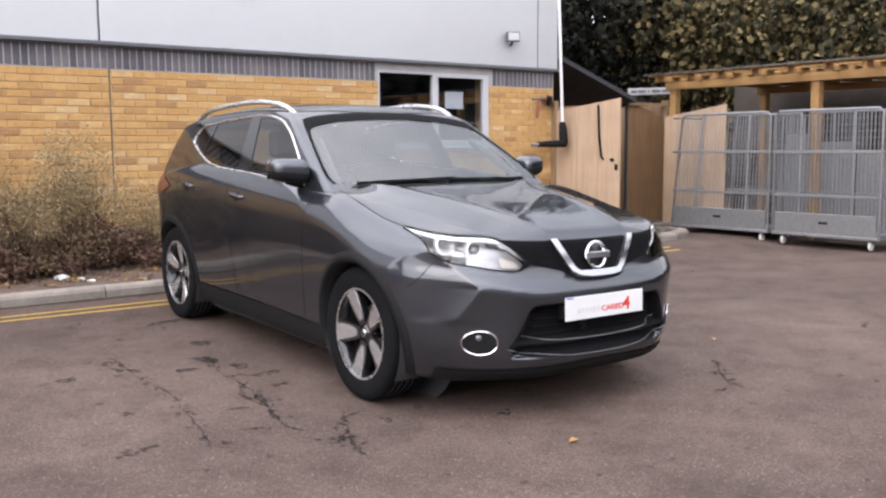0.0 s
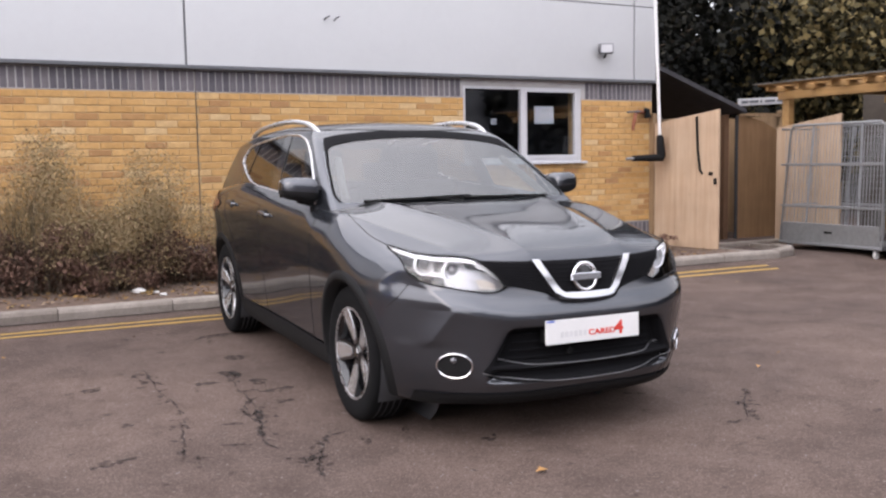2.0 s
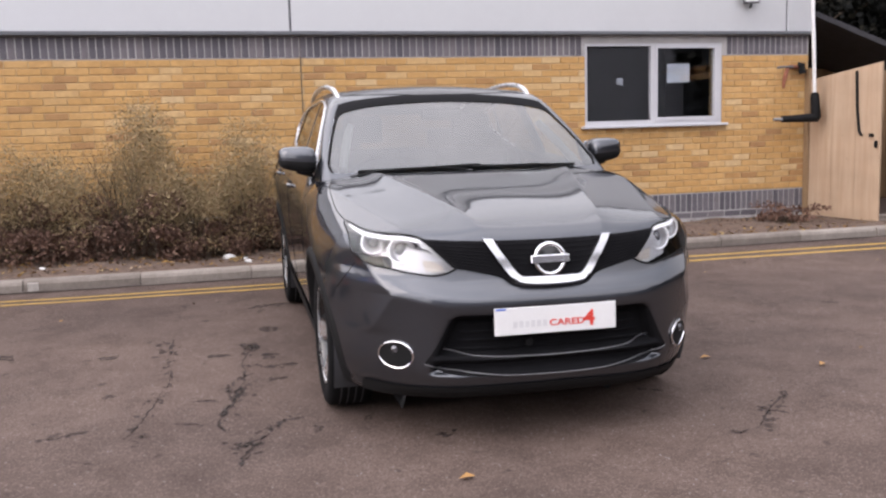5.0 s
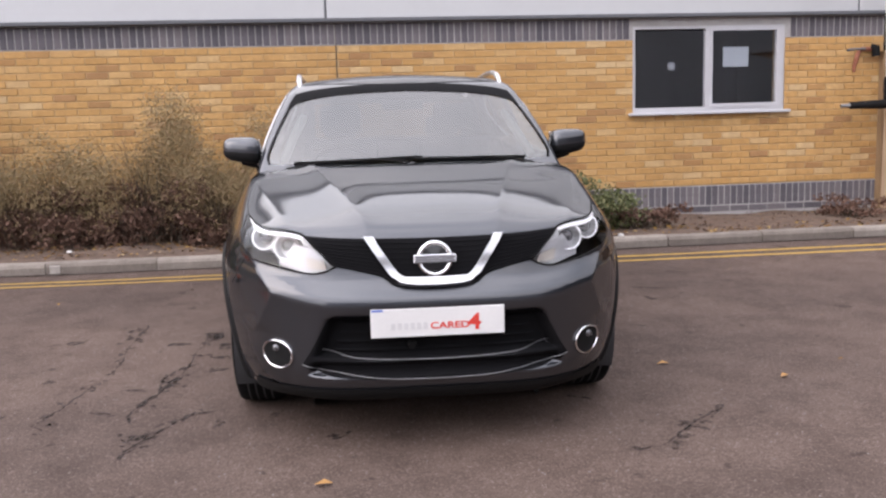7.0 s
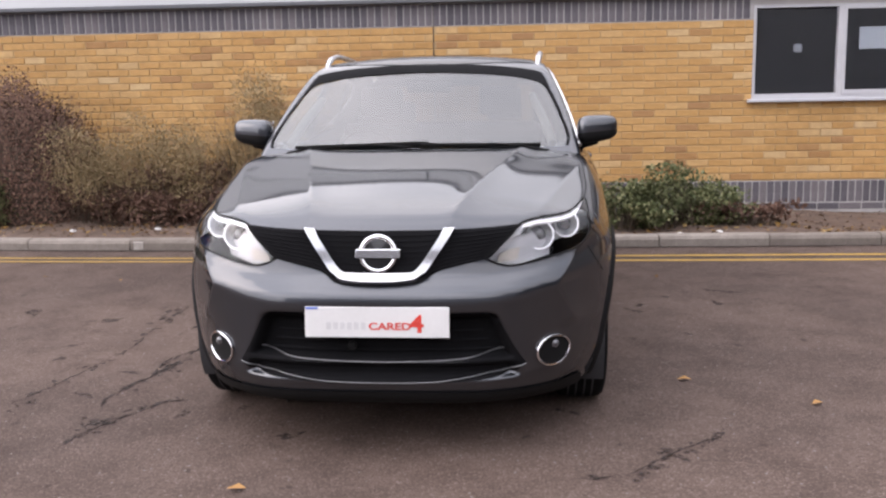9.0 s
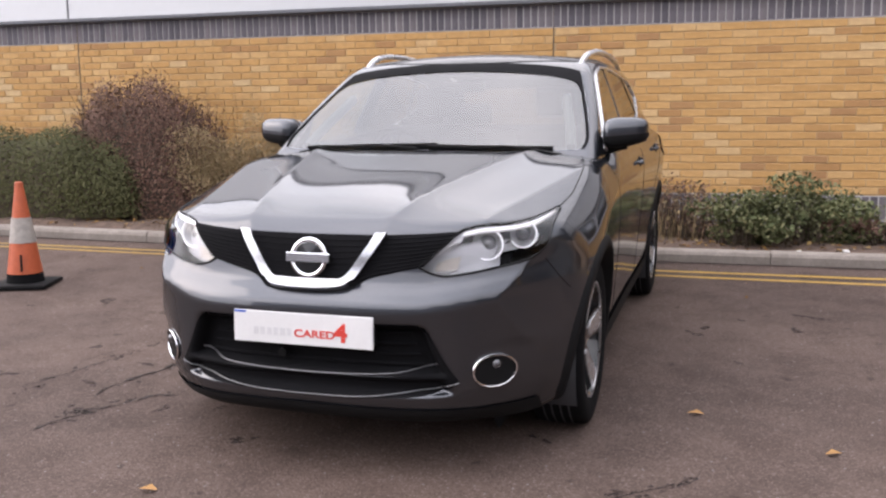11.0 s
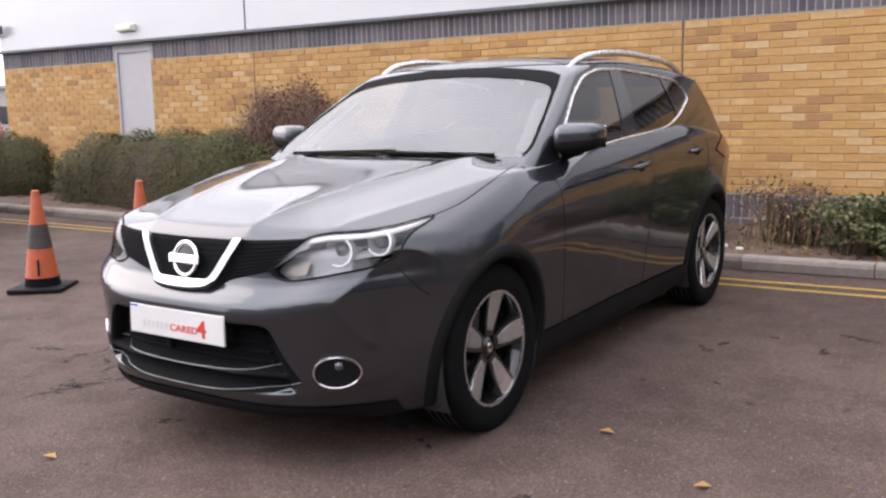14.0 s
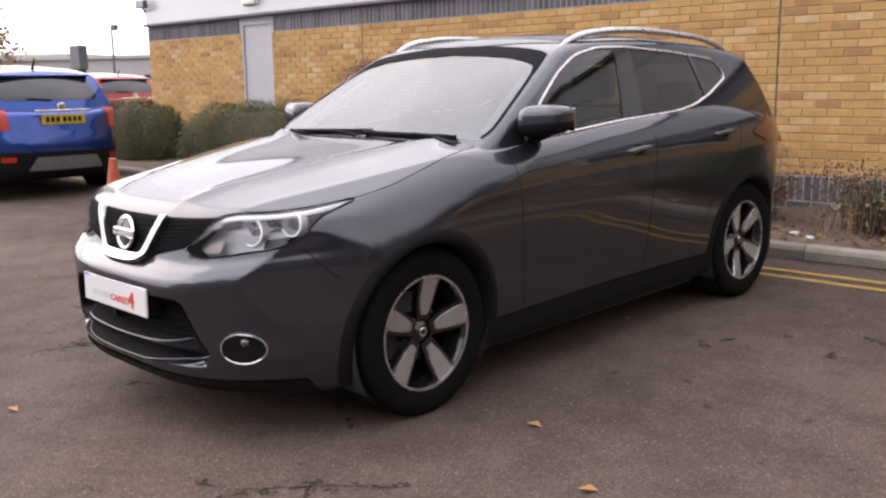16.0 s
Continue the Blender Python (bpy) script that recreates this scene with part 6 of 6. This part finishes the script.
for sx in (1, -1):
    for lab, lo_y, hi_y, mat in (("front_side_window", 0, 1.60, SIDE_GLASS), ("rear_side_window", 1.60, 9, TINT)):
        pick = side_f & (hm[:, 0] * sx > 0) & (hm[:, 1] >= lo_y) & (hm[:, 1] < hi_y)
        skin(lab, house, hp, hf[pick], mat, car, "clear side glass" if mat is SIDE_GLASS else "dark privacy glass").visible_shadow = False
    patch("door_pillar", house, [(1.445, 1.116), (1.63, 1.124)], [(1.56, 1.470), (1.70, 1.470)], 8, 24, GLOSS_BLACK, car, "black door pillar", 0.004, "side", sx, thick=0.012)
    patch("door_pillar", house, [(2.30, 1.195), (2.34, 1.205)], [(2.245, 1.434), (2.285, 1.431)], 6, 16, GLOSS_BLACK, car, "", 0.004, "side", sx, thick=0.01)
    closed = on_side(house, dlo[:, 0], dlo[:, 1], 0.003, sx)
    part("window_trim", tube([tuple(v) for v in closed], 0.007, 6, closed=True), SATIN, car, "bright metal window surround", smooth=True)
    # roof rail
    yy = np.linspace(1.20, 2.86, 30)
    rz = roof_line(yy) - 0.048
    lift = 0.052 * np.clip(1 - ((yy - 2.03) / 0.83) ** 6, 0, 1)
    rx = 0.585 + 0.035 * np.clip(1 - ((yy - 2.0) / 0.9) ** 2, 0, 1)
    rail = tube([(sx * a, b, c + e) for a, b, c, e in zip(rx, yy, rz, lift)], [0.011 + 0.006 * math.sin(math.pi * min(1, k / 6)) if k < 6 else 0.016 for k in range(30)], 8)
    part("roof_rail", rail, SATIN, car, "satin silver roof rail", smooth=True)
    # mirror
    cap = bmesh.new()
    bmesh.ops.create_uvsphere(cap, u_segments=32, v_segments=20, radius=1)
    for v in cap.verts:
        c = [math.copysign(abs(k) ** p, k) for k, p in zip(v.co, (0.5, 0.6, 0.66))]
        taper = 1 - 0.22 * (c[0] * 0.5 + 0.5)
        v.co = (0.102 * c[0], 0.10 * c[1] * taper + 0.02 * c[0], 0.076 * c[2] * taper + 0.008 * c[0])
    low = cap.copy()
    bmesh.ops.bisect_plane(cap, geom=cap.verts[:] + cap.edges[:] + cap.faces[:], plane_co=(0, 0, -0.012), plane_no=(0.08, 0, -1), clear_outer=True)
    bmesh.ops.bisect_plane(low, geom=low.verts[:] + low.edges[:] + low.faces[:], plane_co=(0, 0, -0.012), plane_no=(-0.08, 0, 1), clear_outer=True)
    for b in (cap, low):
        if sx < 0:
            bmesh.ops.scale(b, vec=(-1, 1, 1), verts=b.verts[:])
            bmesh.ops.reverse_faces(b, faces=b.faces[:])
    mir = part("door_mirror", cap, PAINT, car, "door mirror with a painted cap", smooth=True)
    mir.matrix_local = pose(sx * 0.89, 0.725, 1.153)
    part("mirror_base", low, BLACK, mir, "black lower housing", smooth=True)
    part("mirror_arm", tube([(sx * -0.135, -0.01, -0.095), (sx * -0.07, 0.0, -0.07), (sx * 0.0, 0.0, -0.05)], [0.028, 0.03, 0.03], 10), BLACK, mir, smooth=True)
    part("mirror_glass", boxes((sx * -0.085, sx * 0.085, 0.086, 0.09, -0.05, 0.05), bevel=0.001), plain("mirror_silver", (0.9, 0.9, 0.9), 0.03, 1.0, vary=0.01) if sx > 0 else bpy.data.materials["mirror_silver"], mir)
    # corner by the mirror, handles, tail lamp, reflector
    patch("mirror_corner", house, [(0.655, 1.066), (0.86, 1.074)], [(0.70, 1.115), (0.86, 1.225)], 10, 10, BLACK, car, "", 0.005, "side", sx)
    for hy, hz, k in ((1.46, 0.968, 3), (2.30, 1.000, 5)):
        pz = on_side(tub, np.linspace(hy - 0.095, hy + 0.095, 12), hz + np.linspace(-0.004, 0.008, 12), 0.018, 1)
        pz[[0, -1], 0] -= 0.02
        pz[:, 0] *= sx
        h = part("door_handle", tube([tuple(v) for v in pz], [0.008, 0.012] + [0.014] * 8 + [0.012, 0.008], 8), PAINT, panel[k if sx > 0 else k + 1], "body-coloured door handle", smooth=True)
        cup = on_side(tub, hy + 0.05 * np.cos(an), hz + 0.028 * np.sin(an), 0.001, sx)
        add_mesh("handle_cup", np.concatenate([[cup.mean(0)], cup]), [(0, 1 + i, 1 + (i + 1) % 48) for i in range(48)], BLACK, panel[k if sx > 0 else k + 1], smooth=True)
    patch("tail_lamp", tub, [(2.63, 0.985), (2.80, 0.93), (3.02, 0.92), (3.2, 0.95)], [(2.66, 1.00), (2.82, 1.05), (3.0, 1.085), (3.18, 1.06)], 24, 10, plain("red_lamp_plastic", (0.07, 0.008, 0.01), 0.2, Coat_Weight=0.6) if sx > 0 else bpy.data.materials["red_lamp_plastic"], car, "dark red tail lamp", 0.006, "side", sx)

patch("frit_band", house, [(-0.648, 1.345), (-0.605, 1.388), (-0.50, 1.416), (-0.36, 1.434), (0, 1.450), (0.36, 1.434), (0.50, 1.416), (0.605, 1.388), (0.648, 1.345)], [(-0.664, 1.33), (-0.64, 1.395), (-0.60, 1.445), (-0.36, 1.482), (0, 1.498), (0.36, 1.482), (0.60, 1.445), (0.64, 1.395), (0.664, 1.33)], 70, 6, DEEP, car, "black printed band along the windscreen top", 0.003)
for sx in (1, -1):
    outer = [(sx * a, b) for a, b in ((0.735, 1.085), (0.745, 1.12), (0.714, 1.22), (0.654, 1.36), (0.612, 1.445))]
    patch("frit_band", house, outer, [(a - sx * w, b) for (a, b), w in zip(outer, (0.014, 0.014, 0.015, 0.018, 0.03))], 30, 4, DEEP, car, "black printed edge of the windscreen", 0.003)
patch("glass_roof", house, [(-0.572, 1.215), (0, 1.135), (0.572, 1.215)], [(-0.53, 2.55), (0, 2.62), (0.53, 2.55)], 40, 40, ROOF_GLASS, car, "black panoramic glass roof", 0.003, "top")
patch("cowl", tub, [(-0.63, 0.385), (-0.3, 0.425), (0, 0.435), (0.3, 0.425), (0.63, 0.385)], [(-0.66, 0.50), (-0.3, 0.49), (0, 0.485), (0.3, 0.49), (0.66, 0.50)], 50, 6, BLACK, car, "black scuttle panel", 0.004, "top")
for x0, x1, z0, z1 in ((-0.60, 0.06, 1.078, 1.096), (0.02, 0.60, 1.088, 1.082)):
    xs = np.linspace(x0, x1, 24)
    blade = part("wiper", tube([tuple(v) for v in on_front(house, xs, np.linspace(z0, z1, 24), 0.010)], 0.0085, 6), BLACK, car, "black wiper blade", smooth=True)
    p0, p1 = on_front(house, xs[13], (z0 + z1) / 2, 0.018), on_front(house, xs[20], 1.072, 0.016)
    part("wiper_arm", tube([tuple(p0), tuple(p1)], 0.005, 6), BLACK, blade, smooth=True)

# inside the cabin
part("dashboard", boxes((-0.70, 0.70, 0.62, 1.12, 0.72, 0.99), bevel=0.06, segments=3), DARK, car, "dark dashboard", smooth=True)
PALE_TRIM = plain("pale_headlining_cloth", (0.4216, 0.4216, 0.408), 0.9, vary=0.08, scale=30)
for sx in (1, -1):
    p = on_front(house, sx * np.array([0.665, 0.625, 0.57]), np.array([1.13, 1.24, 1.36]), -0.05)
    part("pillar_trim", tube([tuple(v) for v in p], [0.022, 0.024, 0.022], 8), PALE_TRIM, car, "pale grey pillar trim", smooth=True)
part("cabin_floor", boxes((-0.72, 0.72, 0.6, 3.1, 0.38, 0.42)), DARK, car)
wheel_c = [Vector((-0.36 + 0.18 * math.cos(a), 1.16 - 0.08 * math.sin(a), 0.98 + 0.165 * math.sin(a))) for a in np.linspace(0, math.tau, 33)[:-1]]
part("steering_wheel", tube([tuple(v) for v in wheel_c], 0.015, 8, closed=True), BLACK, car, smooth=True)
SEAT = plain("dark_seat_cloth", (0.035, 0.035, 0.038), 0.9, vary=0.2, scale=40)
for sx in (-0.37, 0.37):
    st = part("front_seat", boxes((sx - 0.25, sx + 0.25, 1.25, 1.75, 0.50, 0.66), (sx - 0.24, sx + 0.24, 1.68, 1.82, 0.62, 1.16), bevel=0.05, segments=3), SEAT, car, "dark cloth front seat", smooth=True)
    part("headrest", boxes((sx - 0.13, sx + 0.13, 1.74, 1.83, 1.20, 1.38), bevel=0.035, segments=3), SEAT, st, smooth=True)
rs = part("rear_seat", boxes((-0.66, 0.66, 2.15, 2.65, 0.52, 0.68), (-0.66, 0.66, 2.55, 2.70, 0.64, 1.12), bevel=0.05, segments=3), SEAT, car, smooth=True)
for x in (-0.5, 0.26):
    part("headrest", boxes((x, x + 0.24, 2.6, 2.68, 1.14, 1.28), bevel=0.03, segments=2), SEAT, rs, smooth=True)
part("inner_mirror", boxes((-0.12, 0.12, 1.06, 1.085, 1.345, 1.40), bevel=0.012, segments=2), BLACK, car, smooth=True)
part("underbody", boxes((-0.76, 0.76, 0.42, 2.22, 0.15, 0.26), (-0.52, 0.52, -0.42, 3.0, 0.18, 0.26), bevel=0.01), DARK, car)

# wheels
MACHINED = plain("machined_alloy", (0.63, 0.63, 0.6375), 0.24, 0.85, vary=0.015)
def build_wheel(name, sx, at):
    w = part(name, spin([(r, sx * h) for r, h in [(0.228, 0.090), (0.216, 0.07), (0.205, 0.0), (0.20, -0.08), (0.0, -0.082)]], 48, "x"), GLOSS_BLACK, car, "five-spoke black alloy wheel with machined faces", smooth=True)
    w.matrix_local = at
    ty = [(0.232, -0.098), (0.262, -0.106), (0.305, -0.108), (0.330, -0.100), (0.341, -0.085), (TYRE_R, -0.05), (TYRE_R, 0.05), (0.341, 0.085), (0.330, 0.100), (0.305, 0.108), (0.262, 0.106), (0.236, 0.098), (0.225, 0.06), (0.225, -0.06)]
    tyre = part("tyre", spin([(r, sx * h) for r, h in ty], 64, "x", closed=True), RUBBER, w, "black road tyre", smooth=True)
    for hh in (-0.05, -0.017, 0.017, 0.05):
        part("tread_groove", spin([(TYRE_R + 0.0006, sx * (hh - 0.004)), (TYRE_R + 0.0006, sx * (hh + 0.004))], 64, "x"), DARK, w)
    rim = part("rim", spin([(r, sx * h) for r, h in [(0.226, 0.098), (0.236, 0.099), (0.238, 0.093), (0.228, 0.088)]], 64, "x", closed=True), SATIN, w, "machined rim edge", smooth=True)
    part("brake_disc", spin([(r, sx * h) for r, h in [(0.0, -0.02), (0.15, -0.02), (0.15, -0.035), (0, -0.035)]], 40, "x"), GALV, w, smooth=False)
    part("hub", spin([(r, sx * h) for r, h in [(0.0, 0.070), (0.028, 0.069), (0.032, 0.064), (0.055, 0.055), (0.07, 0.03), (0.07, -0.02)]], 32, "x"), GLOSS_BLACK, w, smooth=True)
    part("hub_badge", spin([(r, sx * h) for r, h in [(0.012, 0.0715), (0.017, 0.073), (0.020, 0.071)]], 24, "x"), CHROME, w, smooth=True)
    for k in range(5):
        a = math.radians(90 + 72 * k + 8)
        bmk, bms = bmesh.new(), bmesh.new()
        for bmx, wi, wo, lift, r0 in ((bmk, 0.032, 0.064, 0.0, 0.045), (bms, 0.0165, 0.046, 0.0045, 0.070)):
            rows = []
            for r, wd in ((r0, wi), (0.12, wi + (wo - wi) * 0.55), (0.18, wi + (wo - wi) * 0.85), (0.231, wo)):
                face = 0.062 + 0.03 * (r / 0.231) ** 2 + lift
                rows.append([(sx * (face - 0.03 if lift == 0 else face - 0.008), r, -wd), (sx * face, r, -wd * 0.93), (sx * face, r, wd * 0.93), (sx * (face - 0.03 if lift == 0 else face - 0.008), r, wd)])
            vs = [[bmx.verts.new((x, y * math.cos(a) - z * math.sin(a), y * math.sin(a) + z * math.cos(a))) for x, y, z in row] for row in rows]
            for r1, r2 in zip(vs, vs[1:]):
                for i in range(3):
                    bmx.faces.new((r1[i], r1[i + 1], r2[i + 1], r2[i]))
            bmx.faces.new(vs[0])
            bmx.faces.new(vs[-1][::-1])
            bmesh.ops.recalc_face_normals(bmx, faces=bmx.faces[:])
        sp = part("spoke", bmk, GLOSS_BLACK, w)
        part("spoke_face", bms, MACHINED, w, "diamond-cut silver spoke face")
    return w


for sx in (1, -1):
    for wy, turn in ((0, 0), (WHEELBASE, 31)):
        build_wheel("wheel", sx, pose(sx * 0.760, wy, TYRE_R, turn + (-32 if sx < 0 else -16)))

# ---- other cars in the car park ----
fp, ff = shell(tub, (0, 1.30, 0.60), (0.9, 2.2, 0.42), (30, 80, 16))
gp, gf = shell(house, (0, 1.9, 1.2), (0.8, 1.4, 0.4), (30, 56, 18))


def on_rear(f, x, z, out=0.0):
    x, z = np.broadcast_arrays(np.asarray(x, float), np.asarray(z, float))
    p = solve(f, np.stack([x, np.full(x.shape, 4.2), z], -1), np.stack([x, np.full(x.shape, 1.9), z], -1))
    return p + gradient(f, p) * out


def rear_patch(name, f, x0, x1, z0, z1, mat, parent, label="", out=0.006, round_off=0.02):
    X, Z = np.meshgrid(np.linspace(x0, x1, 14), np.linspace(z0, z1, 8))
    p = on_rear(f, X, Z, out)
    return add_mesh(name, p.reshape(-1, 3), grid_faces(8, 14, True), mat, parent, label, smooth=True)


def far_car(at, paint, label, tall=1.0):
    c = thing("car", at, label, "car", "cars in the car park")
    m0 = fp[ff].mean(1)
    ok = np.ones(len(ff), bool)
    for w in (0.0, WHEELBASE):
        ok &= ~((np.hypot(m0[:, 1] - w, m0[:, 2] - TYRE_R) < 0.39) & (np.abs(m0[:, 0]) > 0.62))
    skin("body", tub, fp, ff[ok & (m0[:, 2] > 0.55)], paint, c, "glossy painted body")
    skin("lower_trim", tub, fp, ff[ok & (m0[:, 2] <= 0.55)], BLACK, c, "dark plastic lower trim")
    g0, gn = gp[gf].mean(1), gradient(house, gp)[gf].mean(1)
    gl = (g0[:, 2] > 1.10) & (((np.abs(gn[:, 0]) > 0.6) & (g0[:, 2] < 1.42) & (g0[:, 1] > 0.9) & (g0[:, 1] < 2.9)) | ((gn[:, 1] < -0.35) & (g0[:, 2] < 1.46) & (np.abs(g0[:, 0]) < 0.62)))
    skin("roof_frame", house, gp, gf[~gl & (g0[:, 2] > 0.92)], paint, c)
    skin("side_glass", house, gp, gf[gl], GLOSS_BLACK, c, "dark glass")
    X, Z = np.meshgrid(np.linspace(-1, 1, 22), np.linspace(0, 1, 9))
    span = 0.60 - 0.085 * Z - 0.05 * np.abs(2 * Z - 1) ** 5
    add_mesh("rear_window", on_rear(house, X * span, 1.125 + 0.255 * Z, 0.006).reshape(-1, 3), grid_faces(9, 22, True), REAR_GLASS, c, "dark rear window", smooth=True)
    part("roof_spoiler", boxes((-0.56, 0.56, 2.90, 3.10, 1.40, 1.425), bevel=0.012, segments=2), paint, c, smooth=True)
    part("rear_wiper", tube([(0.02, float(on_rear(house, 0.0, 1.13)[1]) + 0.02, 1.13), (0.30, float(on_rear(house, 0.3, 1.15)[1]) + 0.02, 1.15)], 0.008, 6), BLACK, c)
    for s in (-1, 1):
        rear_patch("tail_lamp", tub, s * 0.585, s * 0.83, 0.80, 1.05, TAIL_RED, c, "red tail lamp")
        rear_patch("reflector", tub, s * 0.55, s * 0.68, 0.44, 0.50, TAIL_RED, c, "red reflector", 0.012)
    tail_y = float(on_rear(tub, 0.0, 0.86)[1])
    part("tailgate_bar", boxes((-0.33, 0.33, tail_y - 0.01, tail_y + 0.03, 0.995, 1.02), bevel=0.004), CHROME, c, "bright bar")
    part("tail_badge", spin([(0.0, 0.012), (0.04, 0.011), (0.05, 0.006), (0.05, 0.0)], 20, "y", at=(0, tail_y - 0.02, 1.05)), CHROME, c)
    pl = part("number_plate", boxes((-0.26, 0.26, tail_y + 0.012, tail_y + 0.022, 0.855, 0.966), bevel=0.002), PLATE_YELLOW, c, "yellow rear plate with plain bars")
    for k in range(7):
        a = -0.21 + 0.06 * k + (0.02 if k > 3 else 0)
        part("plate_bar", boxes((a, a + 0.04, tail_y + 0.022, tail_y + 0.024, 0.88, 0.94)), BLACK, pl)
    X, Z = np.meshgrid(np.linspace(-1, 1, 14), np.linspace(0.34, 0.49, 8))
    add_mesh("skid_plate", on_rear(tub, X * (0.44 - 0.09 * (Z - 0.34) / 0.15), Z, 0.02).reshape(-1, 3), grid_faces(8, 14, True), GALV, c, "silver skid plate", smooth=True)
    part("underbody", boxes((-0.7, 0.7, -0.5, 3.1, 0.22, 0.3)), DARK, c)
    part("aerial", tube([(0, 2.75, 1.48), (0, 2.85, 1.62)], [0.02, 0.006], 6), BLACK, c)
    for s in (-1, 1):
        for w in (0.0, WHEELBASE):
            wh = part("wheel", spin([(r, s * h) for r, h in [(0.0, 0.06), (0.19, 0.07), (0.22, 0.095), (0.31, 0.105), (0.335, 0.09), (TYRE_R, 0.05), (TYRE_R, -0.06), (0.32, -0.1), (0.0, -0.1)]], 32, "x"), RUBBER, c, "black tyre", smooth=True)
            wh.matrix_local = pose(s * 0.78, w, TYRE_R)
            part("rim", spin([(r, s * h) for r, h in [(0.0, 0.085), (0.06, 0.085), (0.18, 0.075), (0.21, 0.098)]], 10, "x"), SATIN, wh)
    return c


REAR_GLASS = plain("dark_rear_glass", (0.02, 0.022, 0.024), 0.06, Coat_Weight=0.6)
TAIL_RED = plain("tail_lamp_red", (0.374, 0.0238, 0.0136), 0.2)
PLATE_YELLOW = plain("yellow_plate", (0.4896, 0.34, 0.0408), 0.4)
far_car(pose(-10.76, 2.33, 0.075, 0, 0, -90), BLUE_PAINT, "bright blue compact crossover parked beside the kerb")
far_car(pose(-18.6, 7.6, 0.11, 0, 0, -90), RED_PAINT, "red hatchback parked beyond the blue car")

# ---- bricks, each proud of its joint ----
def brick_data(name, w, h, mats, d=0.03, c=0.004):
    f = [(-w / 2, 0, -h / 2), (w / 2, 0, -h / 2), (w / 2, 0, h / 2), (-w / 2, 0, h / 2)]
    v = [(x + (c if x < 0 else -c), 0.0, z + (c if z < 0 else -c)) for x, _, z in f] + [(x, c, z) for x, _, z in f] + [(x, d, z) for x, _, z in f]
    faces = [(0, 1, 2, 3)] + [(4 + i, 4 + (i + 1) % 4, (i + 1) % 4, i) for i in range(4)] + [(8 + i, 8 + (i + 1) % 4, 4 + (i + 1) % 4, 4 + i) for i in range(4)]
    me = bpy.data.meshes.new(name)
    me.from_pydata(v, [], faces)
    me.materials.append(mats)
    return me, v, faces


def lay(name, items, near, mat_p, mat_s, parent):
    """items: (x, z, width, height). The near ones of one size are parts, the rest is joined."""
    cache, bv, bf2 = {}, [], []
    for x, z, w, h in items:
        key = (round(w, 3), round(h, 3))
        if key not in cache:
            cache[key] = brick_data(name, key[0], key[1], mat_p)
        me, v, f = cache[key]
        dy = WALL + rng.normal(0, 0.0012)
        if near(x, z):
            ob = new(name, me)
            ob.parent = parent
            ob.location = (x, dy, z)
        else:
            k = len(bv)
            bv += [(a + x, b + dy, c + z) for a, b, c in v]
            bf2 += [tuple(i + k for i in q) for q in f]
    rest = add_mesh(name + "work", bv, bf2, mat_s, parent, kind="stuff")
    return rest


P0, P1, COURSES = 0.462, 2.085, 22
pitch = (P1 - P0) / COURSES
runs = [(LEFT, DOOR[0]), (DOOR[1], -5.806), (-5.792, -0.252), (-0.238, RIGHT)]
items = []
for k in range(COURSES):
    z = P0 + pitch * (k + 0.5)
    for a, b in runs:
        parts_ = [(a, b)]
        if a < WIN[0] < b and WIN[2] - 0.02 < z < WIN[3]:
            parts_ = [(a, WIN[0]), (WIN[1], b)]
        for p, q in parts_:
            n0 = math.floor((p - LEFT) / 0.225) - 1
            x = LEFT + 0.225 * n0 + (0.1125 if k % 2 else 0)
            while x < q:
                l, r = max(x, p), min(x + 0.215, q)
                if r - l > 0.03:
                    items.append(((l + r) / 2, z, r - l, pitch - 0.0105))
                x += 0.225
full = lambda x, z: 0.35 < x < 2.98
lay("brick", items, full, BRICK_P, BRICK_S, wall)
items = []
for z0, z1 in ((0.228, 0.450), (2.097, 2.318)):
    x = LEFT + 0.04
    while x < RIGHT - 0.03:
        if not (DOOR[0] - 0.035 < x < DOOR[1] + 0.035) and not (z1 > 2 and WIN[0] - 0.035 < x < WIN[1] + 0.035):
            items.append((x, (z0 + z1) / 2, 0.0635, z1 - z0 - 0.006))
        x += 0.075
lay("soldier_brick", items, lambda x, z: x > -4.9, BLUE_P, BLUE_S, wall)
items = [(x, 0.185, 0.215, 0.065) for x in np.arange(LEFT + 0.11, RIGHT - 0.1, 0.225) if not DOOR[0] - 0.11 < x < DOOR[1] + 0.11]
lay("footing_brick", items, lambda x, z: x > 2.0, BLUE_P, BLUE_S, wall)
part("pale_joint", wall_with_holes(LEFT + 0.003, RIGHT - 0.003, WALL + 0.0045, WALL + 0.008, 0.1, 0.456, [DOOR]), MORTAR_PALE, wall)
part("pale_joint", wall_with_holes(LEFT + 0.003, RIGHT - 0.003, WALL + 0.0045, WALL + 0.008, 2.09, 2.33, [DOOR, WIN]), MORTAR_PALE, wall)
for x in (-0.245, -5.799):
    part("movement_joint", boxes((x - 0.006, x + 0.006, WALL + 0.001, WALL + 0.008, 0.1, 2.33)), plain("joint_sealant", (0.10, 0.075, 0.05), 0.8) if x > -1 else bpy.data.materials["joint_sealant"], wall, "dark sealant joint")
